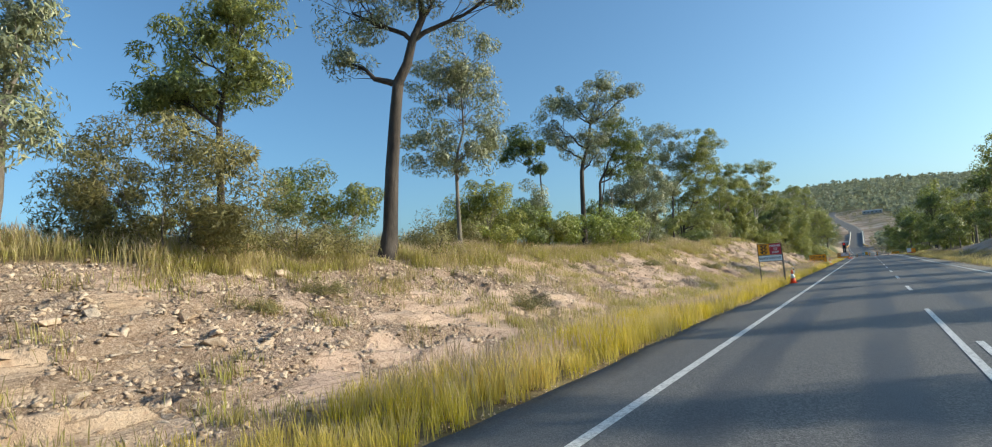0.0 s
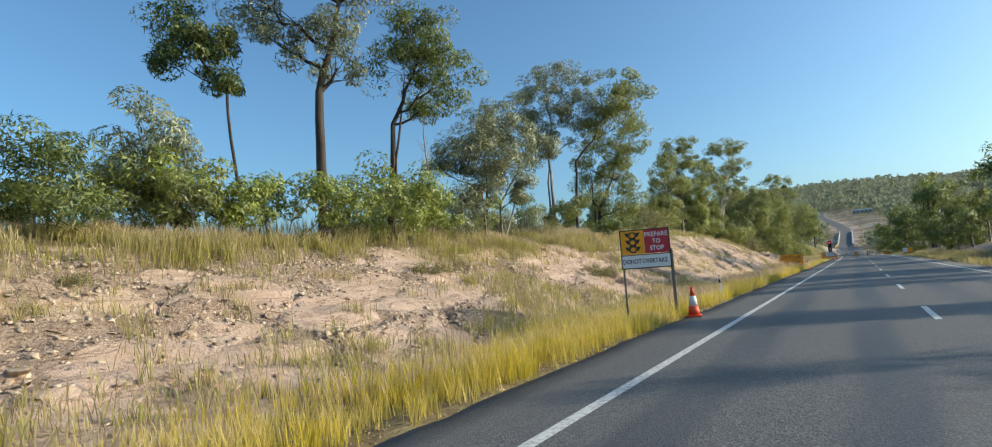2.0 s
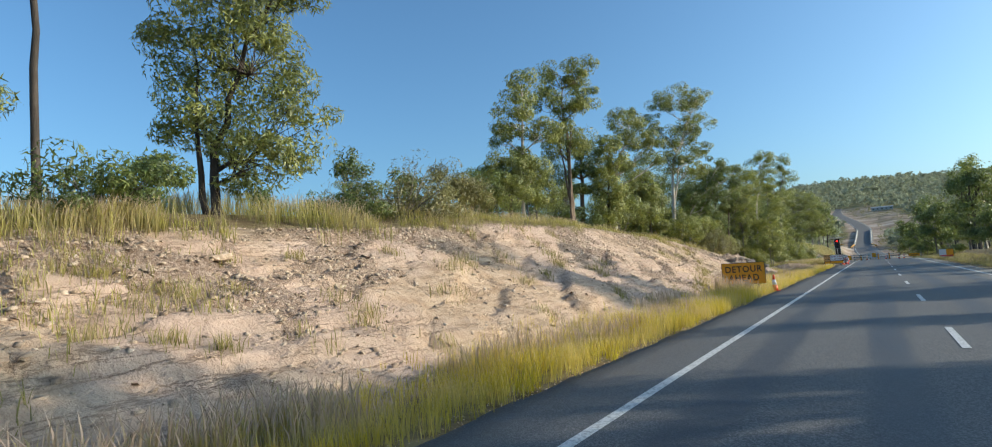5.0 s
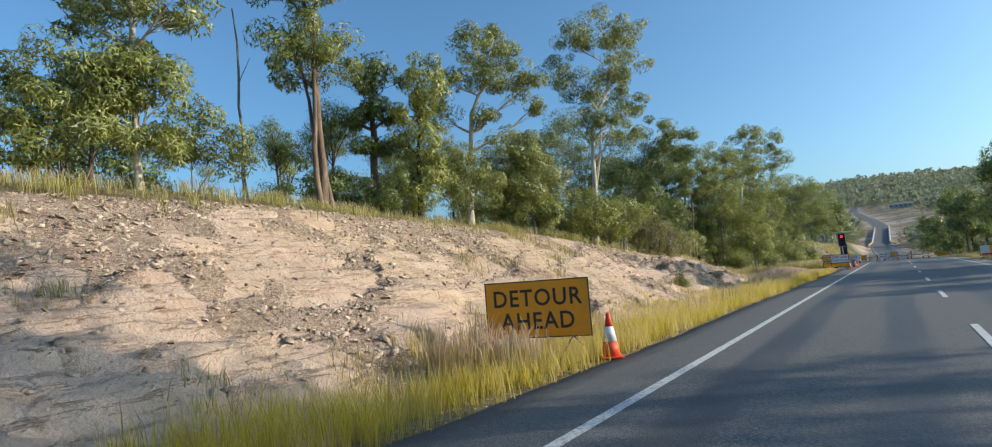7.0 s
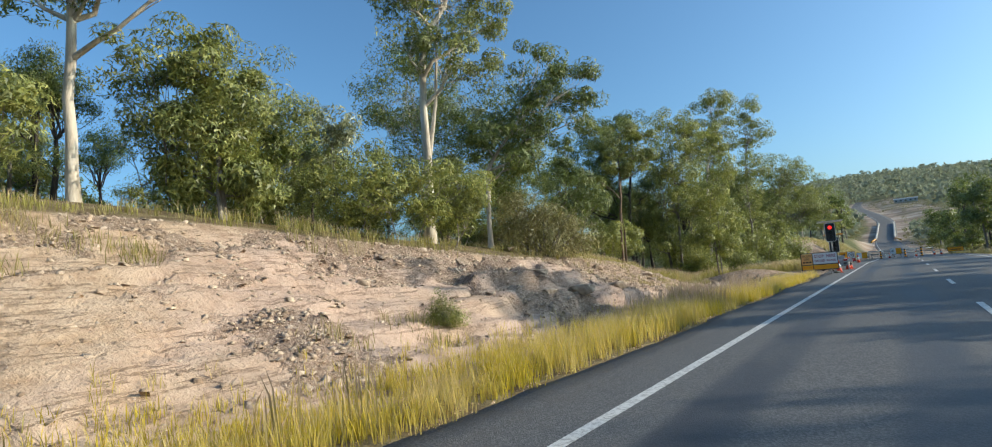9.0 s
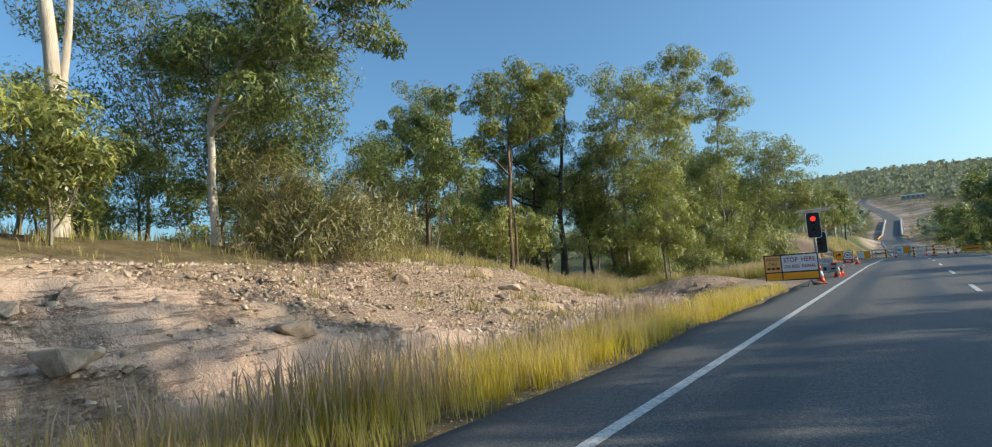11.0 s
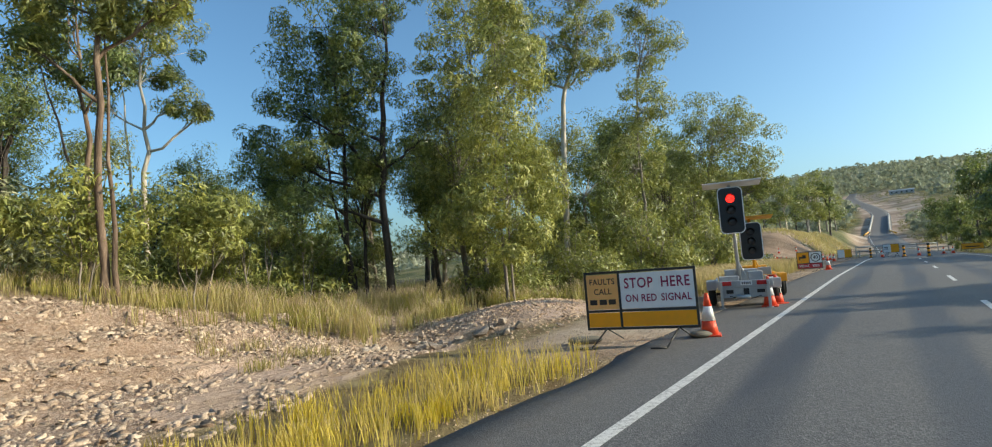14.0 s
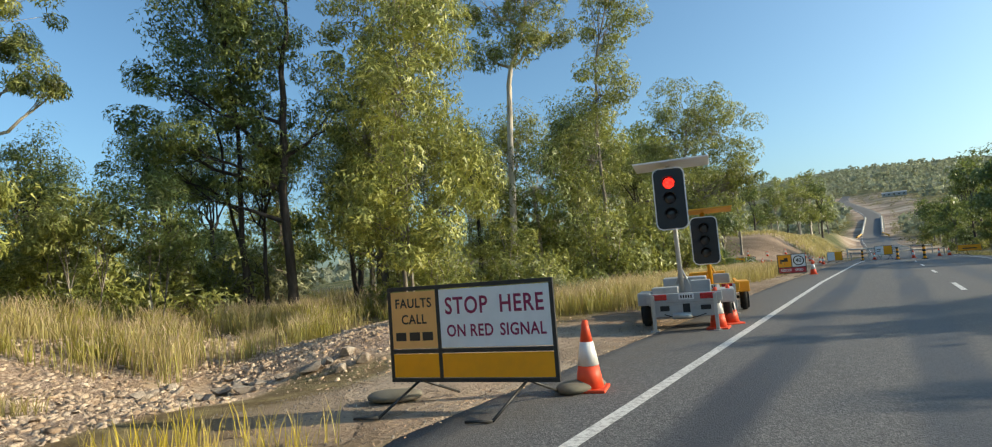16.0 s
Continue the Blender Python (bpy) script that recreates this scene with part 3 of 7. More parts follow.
def build_ground():
    xs = np.concatenate([np.array([-4000, -2600, -1900, -1400, -1000, -700, -500, -360, -260, -190, -140, -105, -80, -64, -52, -43, -36, -31, -27, -24, -21.5, -19.5, -18, -16.8, -15.8]),
                         np.arange(-15.0, -3.2, 0.125), np.array([-3.0, -2, 0, 2, 4, 5.3]), np.arange(5.6, 14, 0.5), np.array([15, 17, 20, 24, 29, 35, 43, 54, 70, 90, 120, 160, 210, 290, 400, 560, 800, 1100, 1500, 2000, 2600, 4000])])
    ys = np.concatenate([np.array([-400, -250, -150, -90, -55, -35, -22, -14]), np.arange(-9, 131, 0.17), np.arange(131.5, 180, 1.0), np.arange(182, 330, 5.0), np.arange(335, 760, 12.0), np.array([800, 860, 940, 1040, 1160, 1300, 1500, 1750, 2050, 2400, 2800, 3400, 4200])])
    X, Y = np.meshgrid(xs, ys)
    Z = land(X, Y)
    v = np.stack([X, Y, Z], -1).reshape(-1, 3)
    nx, ny = len(xs), len(ys)
    i = (np.arange(ny - 1)[:, None] * nx + np.arange(nx - 1)[None, :]).ravel()
    quads = np.stack([i, i + 1, i + nx + 1, i + nx], -1)
    x, y = v[:, 0], v[:, 1]
    toe, crest = np.interp(y, BANK_Y, TOE_X), np.interp(y, BANK_Y, CREST_X)
    edge = 0.6 * fbm(x, y, 1.7, 3, 81)
    rock = smooth(0.0, 0.5, toe + 1.3 - x + edge) * (1 - smooth(-0.2, 0.9, crest - x + edge)) * (1 - smooth(118, 123, y))
    rock = np.maximum(rock, smooth(-14.5, -12.5, x + edge) * (1 - smooth(-7.0, -6.2, x + edge)) * smooth(112, 115, y) * (1 - smooth(124.0, 126.5, y + edge)) * smooth(0.3, 0.8, toe_gap(x, y)))
    rock = np.maximum(rock, smooth(0.25, 0.5, np.exp(-(((x + 8.3) / 2.0) ** 2 + ((y - 125.4) / 2.4) ** 2))))
    rock = np.maximum(rock, smooth(9.2, 10.2, x + edge) * (1 - smooth(13.0, 14.5, x)) * smooth(50, 60, y) * (1 - smooth(100, 112, y)))
    soil = (1 - smooth(30, 60, np.abs(x))) * (1 - smooth(150, 260, y))
    r = x - road_shift(y)
    track = np.exp(-((x + 6.5 + 0.16 * (y - 165)) / 7.5) ** 4) * smooth(146, 156, y) * (1 - smooth(232, 262, y))
    dirt = np.clip(track + smooth(235, 262, y) * (1 - smooth(7, 13, np.abs(r - 1) + 5 * fbm(x, y, 30, 2, 91))) * (1 - smooth(740, 800, y))
                   + 0.9 * smooth(440, 500, y) * (1 - smooth(18, 30, np.abs(r - 18) + 9 * fbm(x, y, 40, 2, 93))) * (1 - smooth(740, 800, y)) * smooth(-0.5, 0.1, fbm(0.12 * x, y, 34, 3, 95)), 0, 1)
    gravel = smooth(-6.6, -5.8, x + 0.5 * edge) * (1 - smooth(-3.5, -3.2, x)) * smooth(118.5, 121.5, y + edge) * (1 - smooth(150, 165, y))
    dirt = np.maximum(dirt, 0.9 * gravel)
    me = mesh_from("ground", v, np.full(len(quads), 4), quads, {"rock": rock, "soil": soil, "dirt": dirt, "rubble": loose_stone(x, y)})
    me.polygons.foreach_set("use_smooth", np.ones(len(quads), bool))
    ob = part("ground", me, ROCK)
    tagged(ob, "pale sandstone bank, dry soil and wooded hills", "ground", kind="structure")


def strip(x0, x1, y0, y1, z, step=0.5, shift=True):
    """A ribbon along the road, as vertices and faces."""
    ys = np.linspace(y0, y1, max(2, int((y1 - y0) / step) + 1))
    s = road_shift(ys) if shift else 0 * ys
    v = np.stack([np.stack([s + x0, ys, road_z(ys) + z], -1), np.stack([s + x1, ys, road_z(ys) + z], -1)], 1).reshape(-1, 3)
    i = np.arange(len(ys) - 1) * 2
    return v, np.stack([i, i + 1, i + 3, i + 2], -1)


def build_road():
    ys = np.concatenate([np.arange(-60, 180, 0.5), np.arange(180, 812, 8.0)])
    ragged = 0.10 * fbm(ys, 0 * ys, 0.9, 3, 101) + 0.12 * fbm(ys, 0 * ys, 5.0, 2, 103)
    s = road_shift(ys)
    left = np.where(ys < 119, -3.62, -3.62 - 0.35 * smooth(119, 124, ys)) + ragged
    cols = [left - 0.05, left, left + 0.5, np.full_like(ys, -1.0), np.full_like(ys, 1.1), np.full_like(ys, 3.4), np.full_like(ys, 5.5) - ragged, np.full_like(ys, 5.55) - ragged]
    lows = [-0.07, -0.006, 0.0, 0.02, 0.03, 0.02, -0.006, -0.07]
    v = np.stack([np.stack([c + s, ys, road_z(ys) + l - 0.02 * (1 if k in (0, 7) else 0)], -1) for k, (c, l) in enumerate(zip(cols, lows))], 1)
    n = len(cols)
    i = (np.arange(len(ys) - 1)[:, None] * n + np.arange(n - 1)[None, :]).ravel()
    quads = np.stack([i, i + 1, i + n + 1, i + n], -1)
    me = mesh_from("road", v.reshape(-1, 3), np.full(len(quads), 4), quads)
    tagged(part("road", me, ASPHALT), "grey chip-seal country road with darker wheel tracks", "road", kind="structure")


def road_top(x):
    return float(np.interp(x, (-3.6, -3.1, -1.0, 1.1, 3.4, 5.5), (-0.006, 0.0, 0.02, 0.03, 0.02, -0.006)))


def build_lines():
    def line(name, label, x, w, y0, y1):
        v, q = strip(x - w / 2, x + w / 2, y0, y1, road_top(x) + 0.007)
        tagged(part(name, mesh_from(name, v, np.full(len(q), 4), q), LINE), label, "road marking", kind="structure")
    line("edge_line", "solid white edge line on asphalt", -2.27, 0.13, -60, 186)
    line("edge_line", "solid white edge line on asphalt", 4.55, 0.12, -60, 186)
    line("edge_line", "solid white edge line on the far road", -3.0, 0.14, 262, 640)
    line("centre_line", "double white centre line on asphalt", 1.02, 0.10, -60, 19.0)
    line("centre_line", "double white centre line on asphalt", 1.26, 0.10, -60, 13.5)
    y = 25.9
    while y < 168:
        line("lane_dash", "worn white centre dash", 1.1, 0.11, y, y + 2.7)
        y += 9.0


build_ground()
build_road()
build_lines()


# ---------- trees, scrub and grass ----------
def tube(chains, full=7):
    """Tapered limbs from chains of (x, y, z, radius), as one mesh."""
    verts, faces, at = [], [], 0
    for chain in chains:
        sides = full if float(chain[0][3]) > 0.035 else 3
        pts = [Vector([float(q) for q in c[:3]]) for c in chain]
        m = len(pts)
        for i, p in enumerate(pts):
            d = (pts[min(i + 1, m - 1)] - pts[max(i - 1, 0)])
            d = d.normalized() if d.length > 1e-6 else Vector((0, 0, 1))
            a = d.cross(Vector((0.31, 0.95, 0.05)))
            a = a.normalized() if a.length > 1e-3 else Vector((1, 0, 0))
            b = d.cross(a)
            r = float(chain[i][3])
            for k in range(sides):
                t = 2 * math.pi * k / sides
                rr = r * (1 + 0.10 * math.sin(3 * t + i * 1.3))
                verts.append(p + rr * (math.cos(t) * a + math.sin(t) * b))
        for i in range(m - 1):
            for k in range(sides):
                j = (k + 1) % sides
                faces.append((at + i * sides + k, at + i * sides + j, at + (i + 1) * sides + j, at + (i + 1) * sides + k))
        at += m * sides
    v = np.array([tuple(p) for p in verts])
    me = mesh_from("trunk", v, np.full(len(faces), 4), np.array(faces))
    me.polygons.foreach_set("use_smooth", np.ones(len(faces), bool))
    return me


def leaf_mesh(rng, centres, long, wide, droop, three=False, out=None):
    """Leaves at the given places; out: the way that each spray faces."""
    n = len(centres)
    axis = rng.normal(0, 1, (n, 3))
    axis /= np.linalg.norm(axis, axis=1)[:, None]
    axis[:, 2] -= droop
    axis /= np.linalg.norm(axis, axis=1)[:, None]
    flat = rng.normal(0, 1, (n, 3))
    if out is not None:
        flat = out + 0.42 * flat
        flat /= np.linalg.norm(flat, axis=1)[:, None] + 1e-9
        axis = axis - 0.8 * flat * np.sum(axis * flat, axis=1)[:, None]
        axis /= np.linalg.norm(axis, axis=1)[:, None] + 1e-9
    side = np.cross(axis, flat)
    side /= np.linalg.norm(side, axis=1)[:, None] + 1e-9
    L = long * rng.uniform(0.65, 1.25, (n, 1))
    W = wide * rng.uniform(0.7, 1.2, (n, 1))
    if three:
        v = np.stack([centres + axis * L, centres + side * W / 2, centres - side * W / 2], 1).reshape(-1, 3)
        return mesh_from("crown", v, np.full(n, 3), np.arange(3 * n))
    v = np.stack([centres, centres + axis * L * 0.42 + side * W / 2, centres + axis * L, centres + axis * L * 0.42 - side * W / 2], 1).reshape(-1, 3)
    return mesh_from("crown", v, np.full(n, 4), np.arange(4 * n))


def wander(rng, p, q, r0, r1, steps, bend):
    p, q = np.array(p, float), np.array(q, float)
    out, span = [], np.linalg.norm(q - p)
    off = np.zeros(3)
    for k in range(steps + 1):
        t = k / steps
        if 0 < k < steps:
            off = off * 0.5 + rng.normal(0, bend * span / steps, 3)
        sag = (0 if k in (0, steps) else 1) * off
        out.append((*(p + (q - p) * t + sag), r0 + (r1 - r0) * t))
    return out


def tree_meshes(seed, foot, fork, lobes, radius, leaves, long, wide, droop=0.8, clump=0.42, twigs=7, stems=1, three=False):
    """Trunk and crown: limbs run from the fork to each lobe (x, y, z, half width, half height), and leaf clumps fill the lobes."""
    rng = np.random.default_rng(seed)
    chains, cents = [], []
    vol = np.array([l[3] * l[3] * l[4] for l in lobes]) ** 0.7
    share = vol / vol.sum()
    trunk = wander(rng, foot, fork, radius, radius * 0.62, 6, 0.035)
    trunk[0] = (*trunk[0][:3], radius * 1.35)
    chains.append(trunk)
    for k in range(stems - 1):
        a, l = rng.uniform(0, 6.28), lobes[(k + 1) % len(lobes)]
        chains.append(wander(rng, (foot[0] + 0.3 * math.cos(a), foot[1] + 0.3 * math.sin(a), foot[2]), (l[0], l[1], l[2] - 0.3 * l[4]), radius * 0.7, radius * 0.14, 8, 0.07))
    for l, sh in zip(lobes, share):
        c = np.array(l[:3])
        start = trunk[-1] if l[2] - l[4] > fork[2] - 0.5 else trunk[max(2, min(6, int(6 * max(0.3, (l[2] - foot[2] - 0.6 * l[4]) / max(0.1, fork[2] - foot[2])))))]
        limb = wander(rng, start[:3], c + (0, 0, -0.25 * l[4]), radius * 0.52 * (0.6 + sh), radius * 0.16, 5, 0.16)
        chains.append(limb)
        k = max(4, int(twigs * (0.6 + 2.0 * sh)))
        for j in range(k):
            d = rng.normal(0, 1, 3)
            d /= np.linalg.norm(d)
            if d[2] < -0.5:
                d[2] *= -0.4
            e = c + d * np.array([l[3], l[3], l[4]]) * rng.uniform(0.55, 1.05)
            sp = limb[rng.integers(2, 6)]
            chains.append(wander(rng, sp[:3], e, sp[3] * 0.6, 0.012, 3, 0.16))
            sub = rng.integers(3, 6)
            for m in range(sub):
                cents.append((e + np.clip(rng.normal(0, 1, 3), -1.1, 1.1) * np.array([l[3], l[3], l[4]]) * 0.30, sh / k / sub, c, np.array([l[3], l[3], l[4]])))
    pts, outs = [], []
    for c, w, mid, half in cents:
        m = int(leaves * w) + 3
        g = rng.normal(0, 1, (m, 3))
        g /= np.maximum(0.75, np.linalg.norm(g, axis=1))[:, None] * 0.85
        far = (c - mid) / half
        pts.append(c + g * np.array([clump, clump, clump * 0.8]) * rng.uniform(0.45, 1.5))
        outs.append(0.75 * g + 0.6 * far / (np.linalg.norm(far) + 0.3) + np.array([0, 0, 0.25]))
    return tube(chains, 4 if twigs < 6 else 6), leaf_mesh(rng, np.concatenate(pts), long, wide, droop, three, np.concatenate(outs))


def grow(seed, fork, lobes, radius, stems=1, long=0.20, wide=0.064, droop=0.8, full=130):
    """A trunk to the fork, a leader on to the highest lobe, limbs off them to the other lobes (x, y, z, half width,
    half height), and sprays of leaves at the twigs' ends. With no fork it is a bush, with stems from the ground."""
    rng = np.random.default_rng(seed)
    lobes = [(*l[:3], 1.1 * l[3], 1.12 * l[4]) for l in lobes]
    chains, pts, outs, spine = [], [], [], []
    top = max(lobes, key=lambda l: l[2])
    if fork:
        spine = wander(rng, (0, 0, -0.1), fork, radius, radius * 0.7, 6, 0.03)
        spine[0] = (*spine[0][:3], radius * 1.35)
        chains.append(list(spine))
        leader = wander(rng, fork, (top[0], top[1], top[2] - 0.2 * top[4]), radius * 0.68, radius * 0.14, 7, 0.13)
        chains.append(leader)
        spine += leader[1:]
    for k in range(stems - 1):
        l, a = lobes[(k + 1) % len(lobes)], rng.uniform(0, 6.28)
        chains.append(wander(rng, (0.25 * math.cos(a), 0.25 * math.sin(a), -0.1), (l[0], l[1], l[2] - 0.3 * l[4]), radius * 0.7, radius * 0.14, 8, 0.06))
    for l in lobes:
        c, half = np.array(l[:3]), np.array([l[3], l[3], l[4]])
        if not fork:
            a = rng.uniform(0, 6.28)
            limb = wander(rng, (0.3 * c[0] + 0.12 * math.cos(a), 0.3 * c[1] + 0.12 * math.sin(a), -0.05), c, 0.028, 0.012, 5, 0.10)
            chains.append(limb)
        elif l is top:
            limb = leader[-6:]
        else:
            best = spine[2]
            for q in spine[2:]:
                if q[2] < c[2] - 0.5 * math.hypot(q[0] - c[0], q[1] - c[1]):
                    best = q
            limb = wander(rng, best[:3], c - (0, 0, 0.25 * l[4]), min(0.72 * best[3], radius * 0.5), radius * 0.11, 5, 0.15)
            chains.append(limb)
        count = int(5 + 7.2 * l[3] * l[4])
        r = 0.27 + 0.11 * math.sqrt(l[3] * l[4])
        for j in range(count):
            d = rng.normal(0, 1, 3)
            d /= np.linalg.norm(d)
            e = c + d * half * rng.uniform(0.25, 1.0) ** 0.5
            e[2] = max(e[2], 0.12)
            sp = limb[rng.integers(2, 6)]
            chains.append(wander(rng, sp[:3], e, max(0.008, min(0.02, sp[3] * 0.6)), 0.005, 3, 0.14))
            m = int(full * rng.uniform(0.5, 1.4))
            g = rng.normal(0, 1, (m, 3))
            g /= np.maximum(0.75, np.linalg.norm(g, axis=1))[:, None] * 0.85
            p = e + g * np.array([1, 1, 0.72]) * r * rng.uniform(0.6, 1.3)
            p[:, 2] = np.maximum(p[:, 2], 0.03)
            pts.append(p)
            outs.append(0.8 * g + 0.55 * d + np.array([0, 0, 0.2]))
    return tube(chains, 6), leaf_mesh(rng, np.concatenate(pts), long, wide, droop, True, np.concatenate(outs))


FINE = {"dry": (0.16, 0.036, 0.1, 260), "bright": (0.14, 0.075, 0.2, 150), "grey": (0.175, 0.052, 0.8, 170)}


def gum(label, x, y, fork, lobes, radius, bark, leaf, seed, stems=1, group="gum trees along the cutting"):
    """One eucalypt with its foot at (x, y); lobes and fork from the foot."""
    long, wide, droop, full = FINE.get(leaf, (0.185, 0.056, 0.8, 165))
    trunk, crown = grow(seed, fork, lobes, radius, stems, long, wide, droop, full)
    ob = base("gum_tree", label, "tree", x, y, height(x, y), group=group)
    part("trunk", trunk, BARK[bark], ob)
    part("crown", crown, LEAF[leaf], ob)


def bush(label, x, y, lobes, leaf, seed):
    """One many-stemmed bush with its foot at (x, y)."""
    long, wide, droop, full = FINE.get(leaf, (0.155, 0.048, 0.5, 220))
    stem, foliage = grow(seed, None, lobes, 0.0, 1, long, wide, droop, full)
    ob = base("shrub", label, "shrub", x, y, height(x, y), group="scrub on the bank top")
    part("stem", stem, BARK["grey"], ob)
    part("foliage", foliage, LEAF[leaf], ob)


gum("small gum at the edge of the clearing", -13.2, 6.1, (0.5, 0.0, 2.5), [(1.1, -0.0, 4.1, 0.52, 0.57), (0.5, 0.0, 3.3, 0.57, 0.57), (0.6, -0.1, 2.3, 0.8, 0.46), (0.8, 0.2, 4.6, 0.46, 0.34)], 0.11, "grey", "grey", 600, 1)
bush("dense olive-gold scrub bush on the bank top", -14.1, 9.7, [(-0.6, -1.2, 2.3, 1.0, 1.0), (-0.0, -0.2, 2.6, 1.31, 0.92), (1.3, 0.3, 1.7, 1.15, 1.15), (-1.1, -0.3, 1.3, 1.62, 0.92), (1.5, 0.8, 0.8, 0.85, 0.85), (-1.3, -1.3, 1.3, 0.77, 0.92), (0.2, 0.3, 0.9, 1.23, 0.77)], "dry", 602)
gum("leafy gum rising behind dense scrub", -15.6, 11.9, (0.4, -0.2, 3.5), [(1.7, -0.1, 5.8, 1.01, 0.92), (-0.1, -0.6, 5.9, 1.01, 0.83), (-0.8, -1.4, 5.0, 0.92, 0.7), (-0.0, -0.1, 4.9, 1.38, 0.74), (1.4, 0.3, 5.1, 0.7, 0.92), (-1.1, -1.5, 4.4, 0.74, 0.44), (0.7, -0.1, 6.7, 0.83, 0.55), (-0.3, -0.9, 4.5, 0.83, 0.55), (1.1, 0.3, 7.2, 0.92, 0.59)], 0.13, "dark", "olive", 601, 1)
gum("tall dark-barked gum on the bank top", -13.6, 16.6, (0.7, 0.3, 6.0), [(-0.4, -0.6, 9.0, 1.9, 1.2), (2.4, 0.7, 9.0, 1.2, 0.9), (4.2, 1.8, 9.2, 1.4, 0.7), (1.2, 0.0, 11.0, 2.4, 1.4), (3.2, 0.9, 11.3, 2.2, 1.4), (-1.0, -0.5, 7.2, 0.7, 0.6)], 0.27, "dark", "grey", 1, 1)
bush("rounded green bush behind the bank edge", -16.0, 16.6, [(0.0, -0.9, 2.0, 1.27, 1.04), (0.7, 0.4, 1.5, 0.92, 0.97), (-1.2, -1.2, 1.6, 0.69, 0.81)], "olive", 603)
bush("low grey-green bush on the bank top", -14.8, 22.3, [(0.5, -0.2, 0.9, 0.67, 0.63), (-0.4, -0.3, 0.9, 0.5, 0.5)], "dry", 607)
gum("slender pale-leaved gum behind scrub", -13.9, 21.2, (0.2, -0.2, 3.0), [(1.4, -0.6, 8.2, 1.18, 1.18), (-0.2, -0.8, 7.0, 1.07, 0.9), (0.8, -0.6, 5.8, 1.69, 1.27), (1.2, 0.6, 4.7, 0.9, 0.79), (-0.6, -0.9, 4.5, 0.96, 0.79), (0.7, -0.6, 3.9, 1.27, 0.7), (1.1, 0.1, 7.2, 1.13, 0.85)], 0.1, "grey", "grey", 605, 1)
bush("low green bush on the bank top", -15.2, 23.5, [(0.4, -0.2, 0.8, 0.59, 0.52)], "bright", 608)
bush("yellow-green bush beside a dark trunk", -15.0, 24.8, [(0.6, -0.7, 1.6, 1.66, 1.36), (-0.9, -0.6, 1.3, 1.2, 1.05), (1.0, 0.3, 0.8, 0.9, 0.84)], "fresh", 604)
gum("bushy olive gum regrowth on the bank top", -15.7, 25.5, (0.1, -0.0, 0.9), [(0.5, -0.5, 2.6, 0.89, 0.63), (0.1, 0.0, 1.8, 1.22, 0.74), (-0.3, -0.6, 1.2, 0.84, 0.67), (0.4, 0.5, 1.0, 0.84, 0.72), (0.1, -0.0, 0.5, 1.05, 0.46)], 0.06, "grey", "olive", 606, 2)
bush("grey-green wattle bush under gums", -15.8, 30.5, [(0.5, -0.5, 2.8, 1.02, 0.81), (0.2, 0.1, 1.7, 1.35, 0.94), (-0.5, -0.8, 1.2, 1.08, 0.75)], "grey", 610)
bush("green leafy bush on the bank top", -14.6, 31.0, [(0.2, -0.6, 1.3, 1.12, 0.85), (0.5, 0.3, 1.1, 0.8, 0.66)], "bright", 611)
gum("thin leaning sapling with sparse crown", -16.1, 33.1, (0.1, -0.5, 4.5), [(-0.7, -1.6, 6.6, 0.79, 0.61), (-0.4, -0.8, 5.6, 0.85, 0.61), (-1.4, -1.7, 5.6, 0.48, 0.45), (-0.1, -0.4, 4.7, 0.42, 0.27), (-0.6, -1.1, 6.1, 0.73, 0.55), (0.4, -0.6, 6.0, 0.42, 0.36)], 0.06, "dark", "dark", 609, 1)
gum("dark gum with several forked limbs", -14.6, 35.0, (0.4, -0.3, 4.8), [(-0.6, -1.8, 8.1, 1.0, 1.06), (-0.5, -0.9, 6.7, 0.94, 0.69), (0.8, -0.8, 8.9, 1.06, 0.75), (1.8, 0.6, 8.7, 1.19, 0.94), (3.1, 0.8, 9.3, 1.19, 0.44), (1.5, -0.2, 7.0, 0.94, 0.63), (-0.5, -1.2, 9.6, 0.88, 0.56), (1.1, -0.1, 5.7, 0.81, 0.5), (1.7, 0.4, 10.3, 1.13, 0.63)], 0.19, "dark", "grey", 613, 1)
bush("rounded bright green bush on the bank top", -14.0, 37.9, [(0.4, -0.9, 1.7, 1.78, 1.23), (0.8, 0.5, 1.3, 1.02, 0.82), (-1.1, -1.2, 1.4, 1.02, 0.82)], "bright", 612)
gum("dark-stemmed gum with a curving trunk", -15.2, 38.9, (0.5, -0.2, 4.4), [(2.3, -0.2, 7.7, 1.52, 1.01), (1.0, 0.1, 6.6, 1.63, 0.87), (2.6, 0.6, 6.0, 1.3, 0.87), (1.6, 0.9, 5.3, 1.23, 0.51), (1.5, 0.0, 7.6, 1.09, 0.87)], 0.13, "dark", "dark", 614, 2)
bush("tall blue-grey wattle bush on the bank top", -15.1, 42.9, [(0.6, -0.3, 1.9, 0.88, 0.59), (-0.6, -0.4, 1.3, 0.88, 0.7), (0.6, 0.0, 0.8, 1.01, 0.77), (-1.1, -0.5, 0.5, 0.62, 0.44), (-0.2, -0.2, 0.4, 0.92, 0.44)], "grey", 615)
bush("yellow-green bush beside a dark trunk", -15.0, 44.5, [(0.5, -0.2, 1.5, 0.73, 0.69), (0.1, 0.1, 0.8, 0.81, 0.57)], "bright", 616)
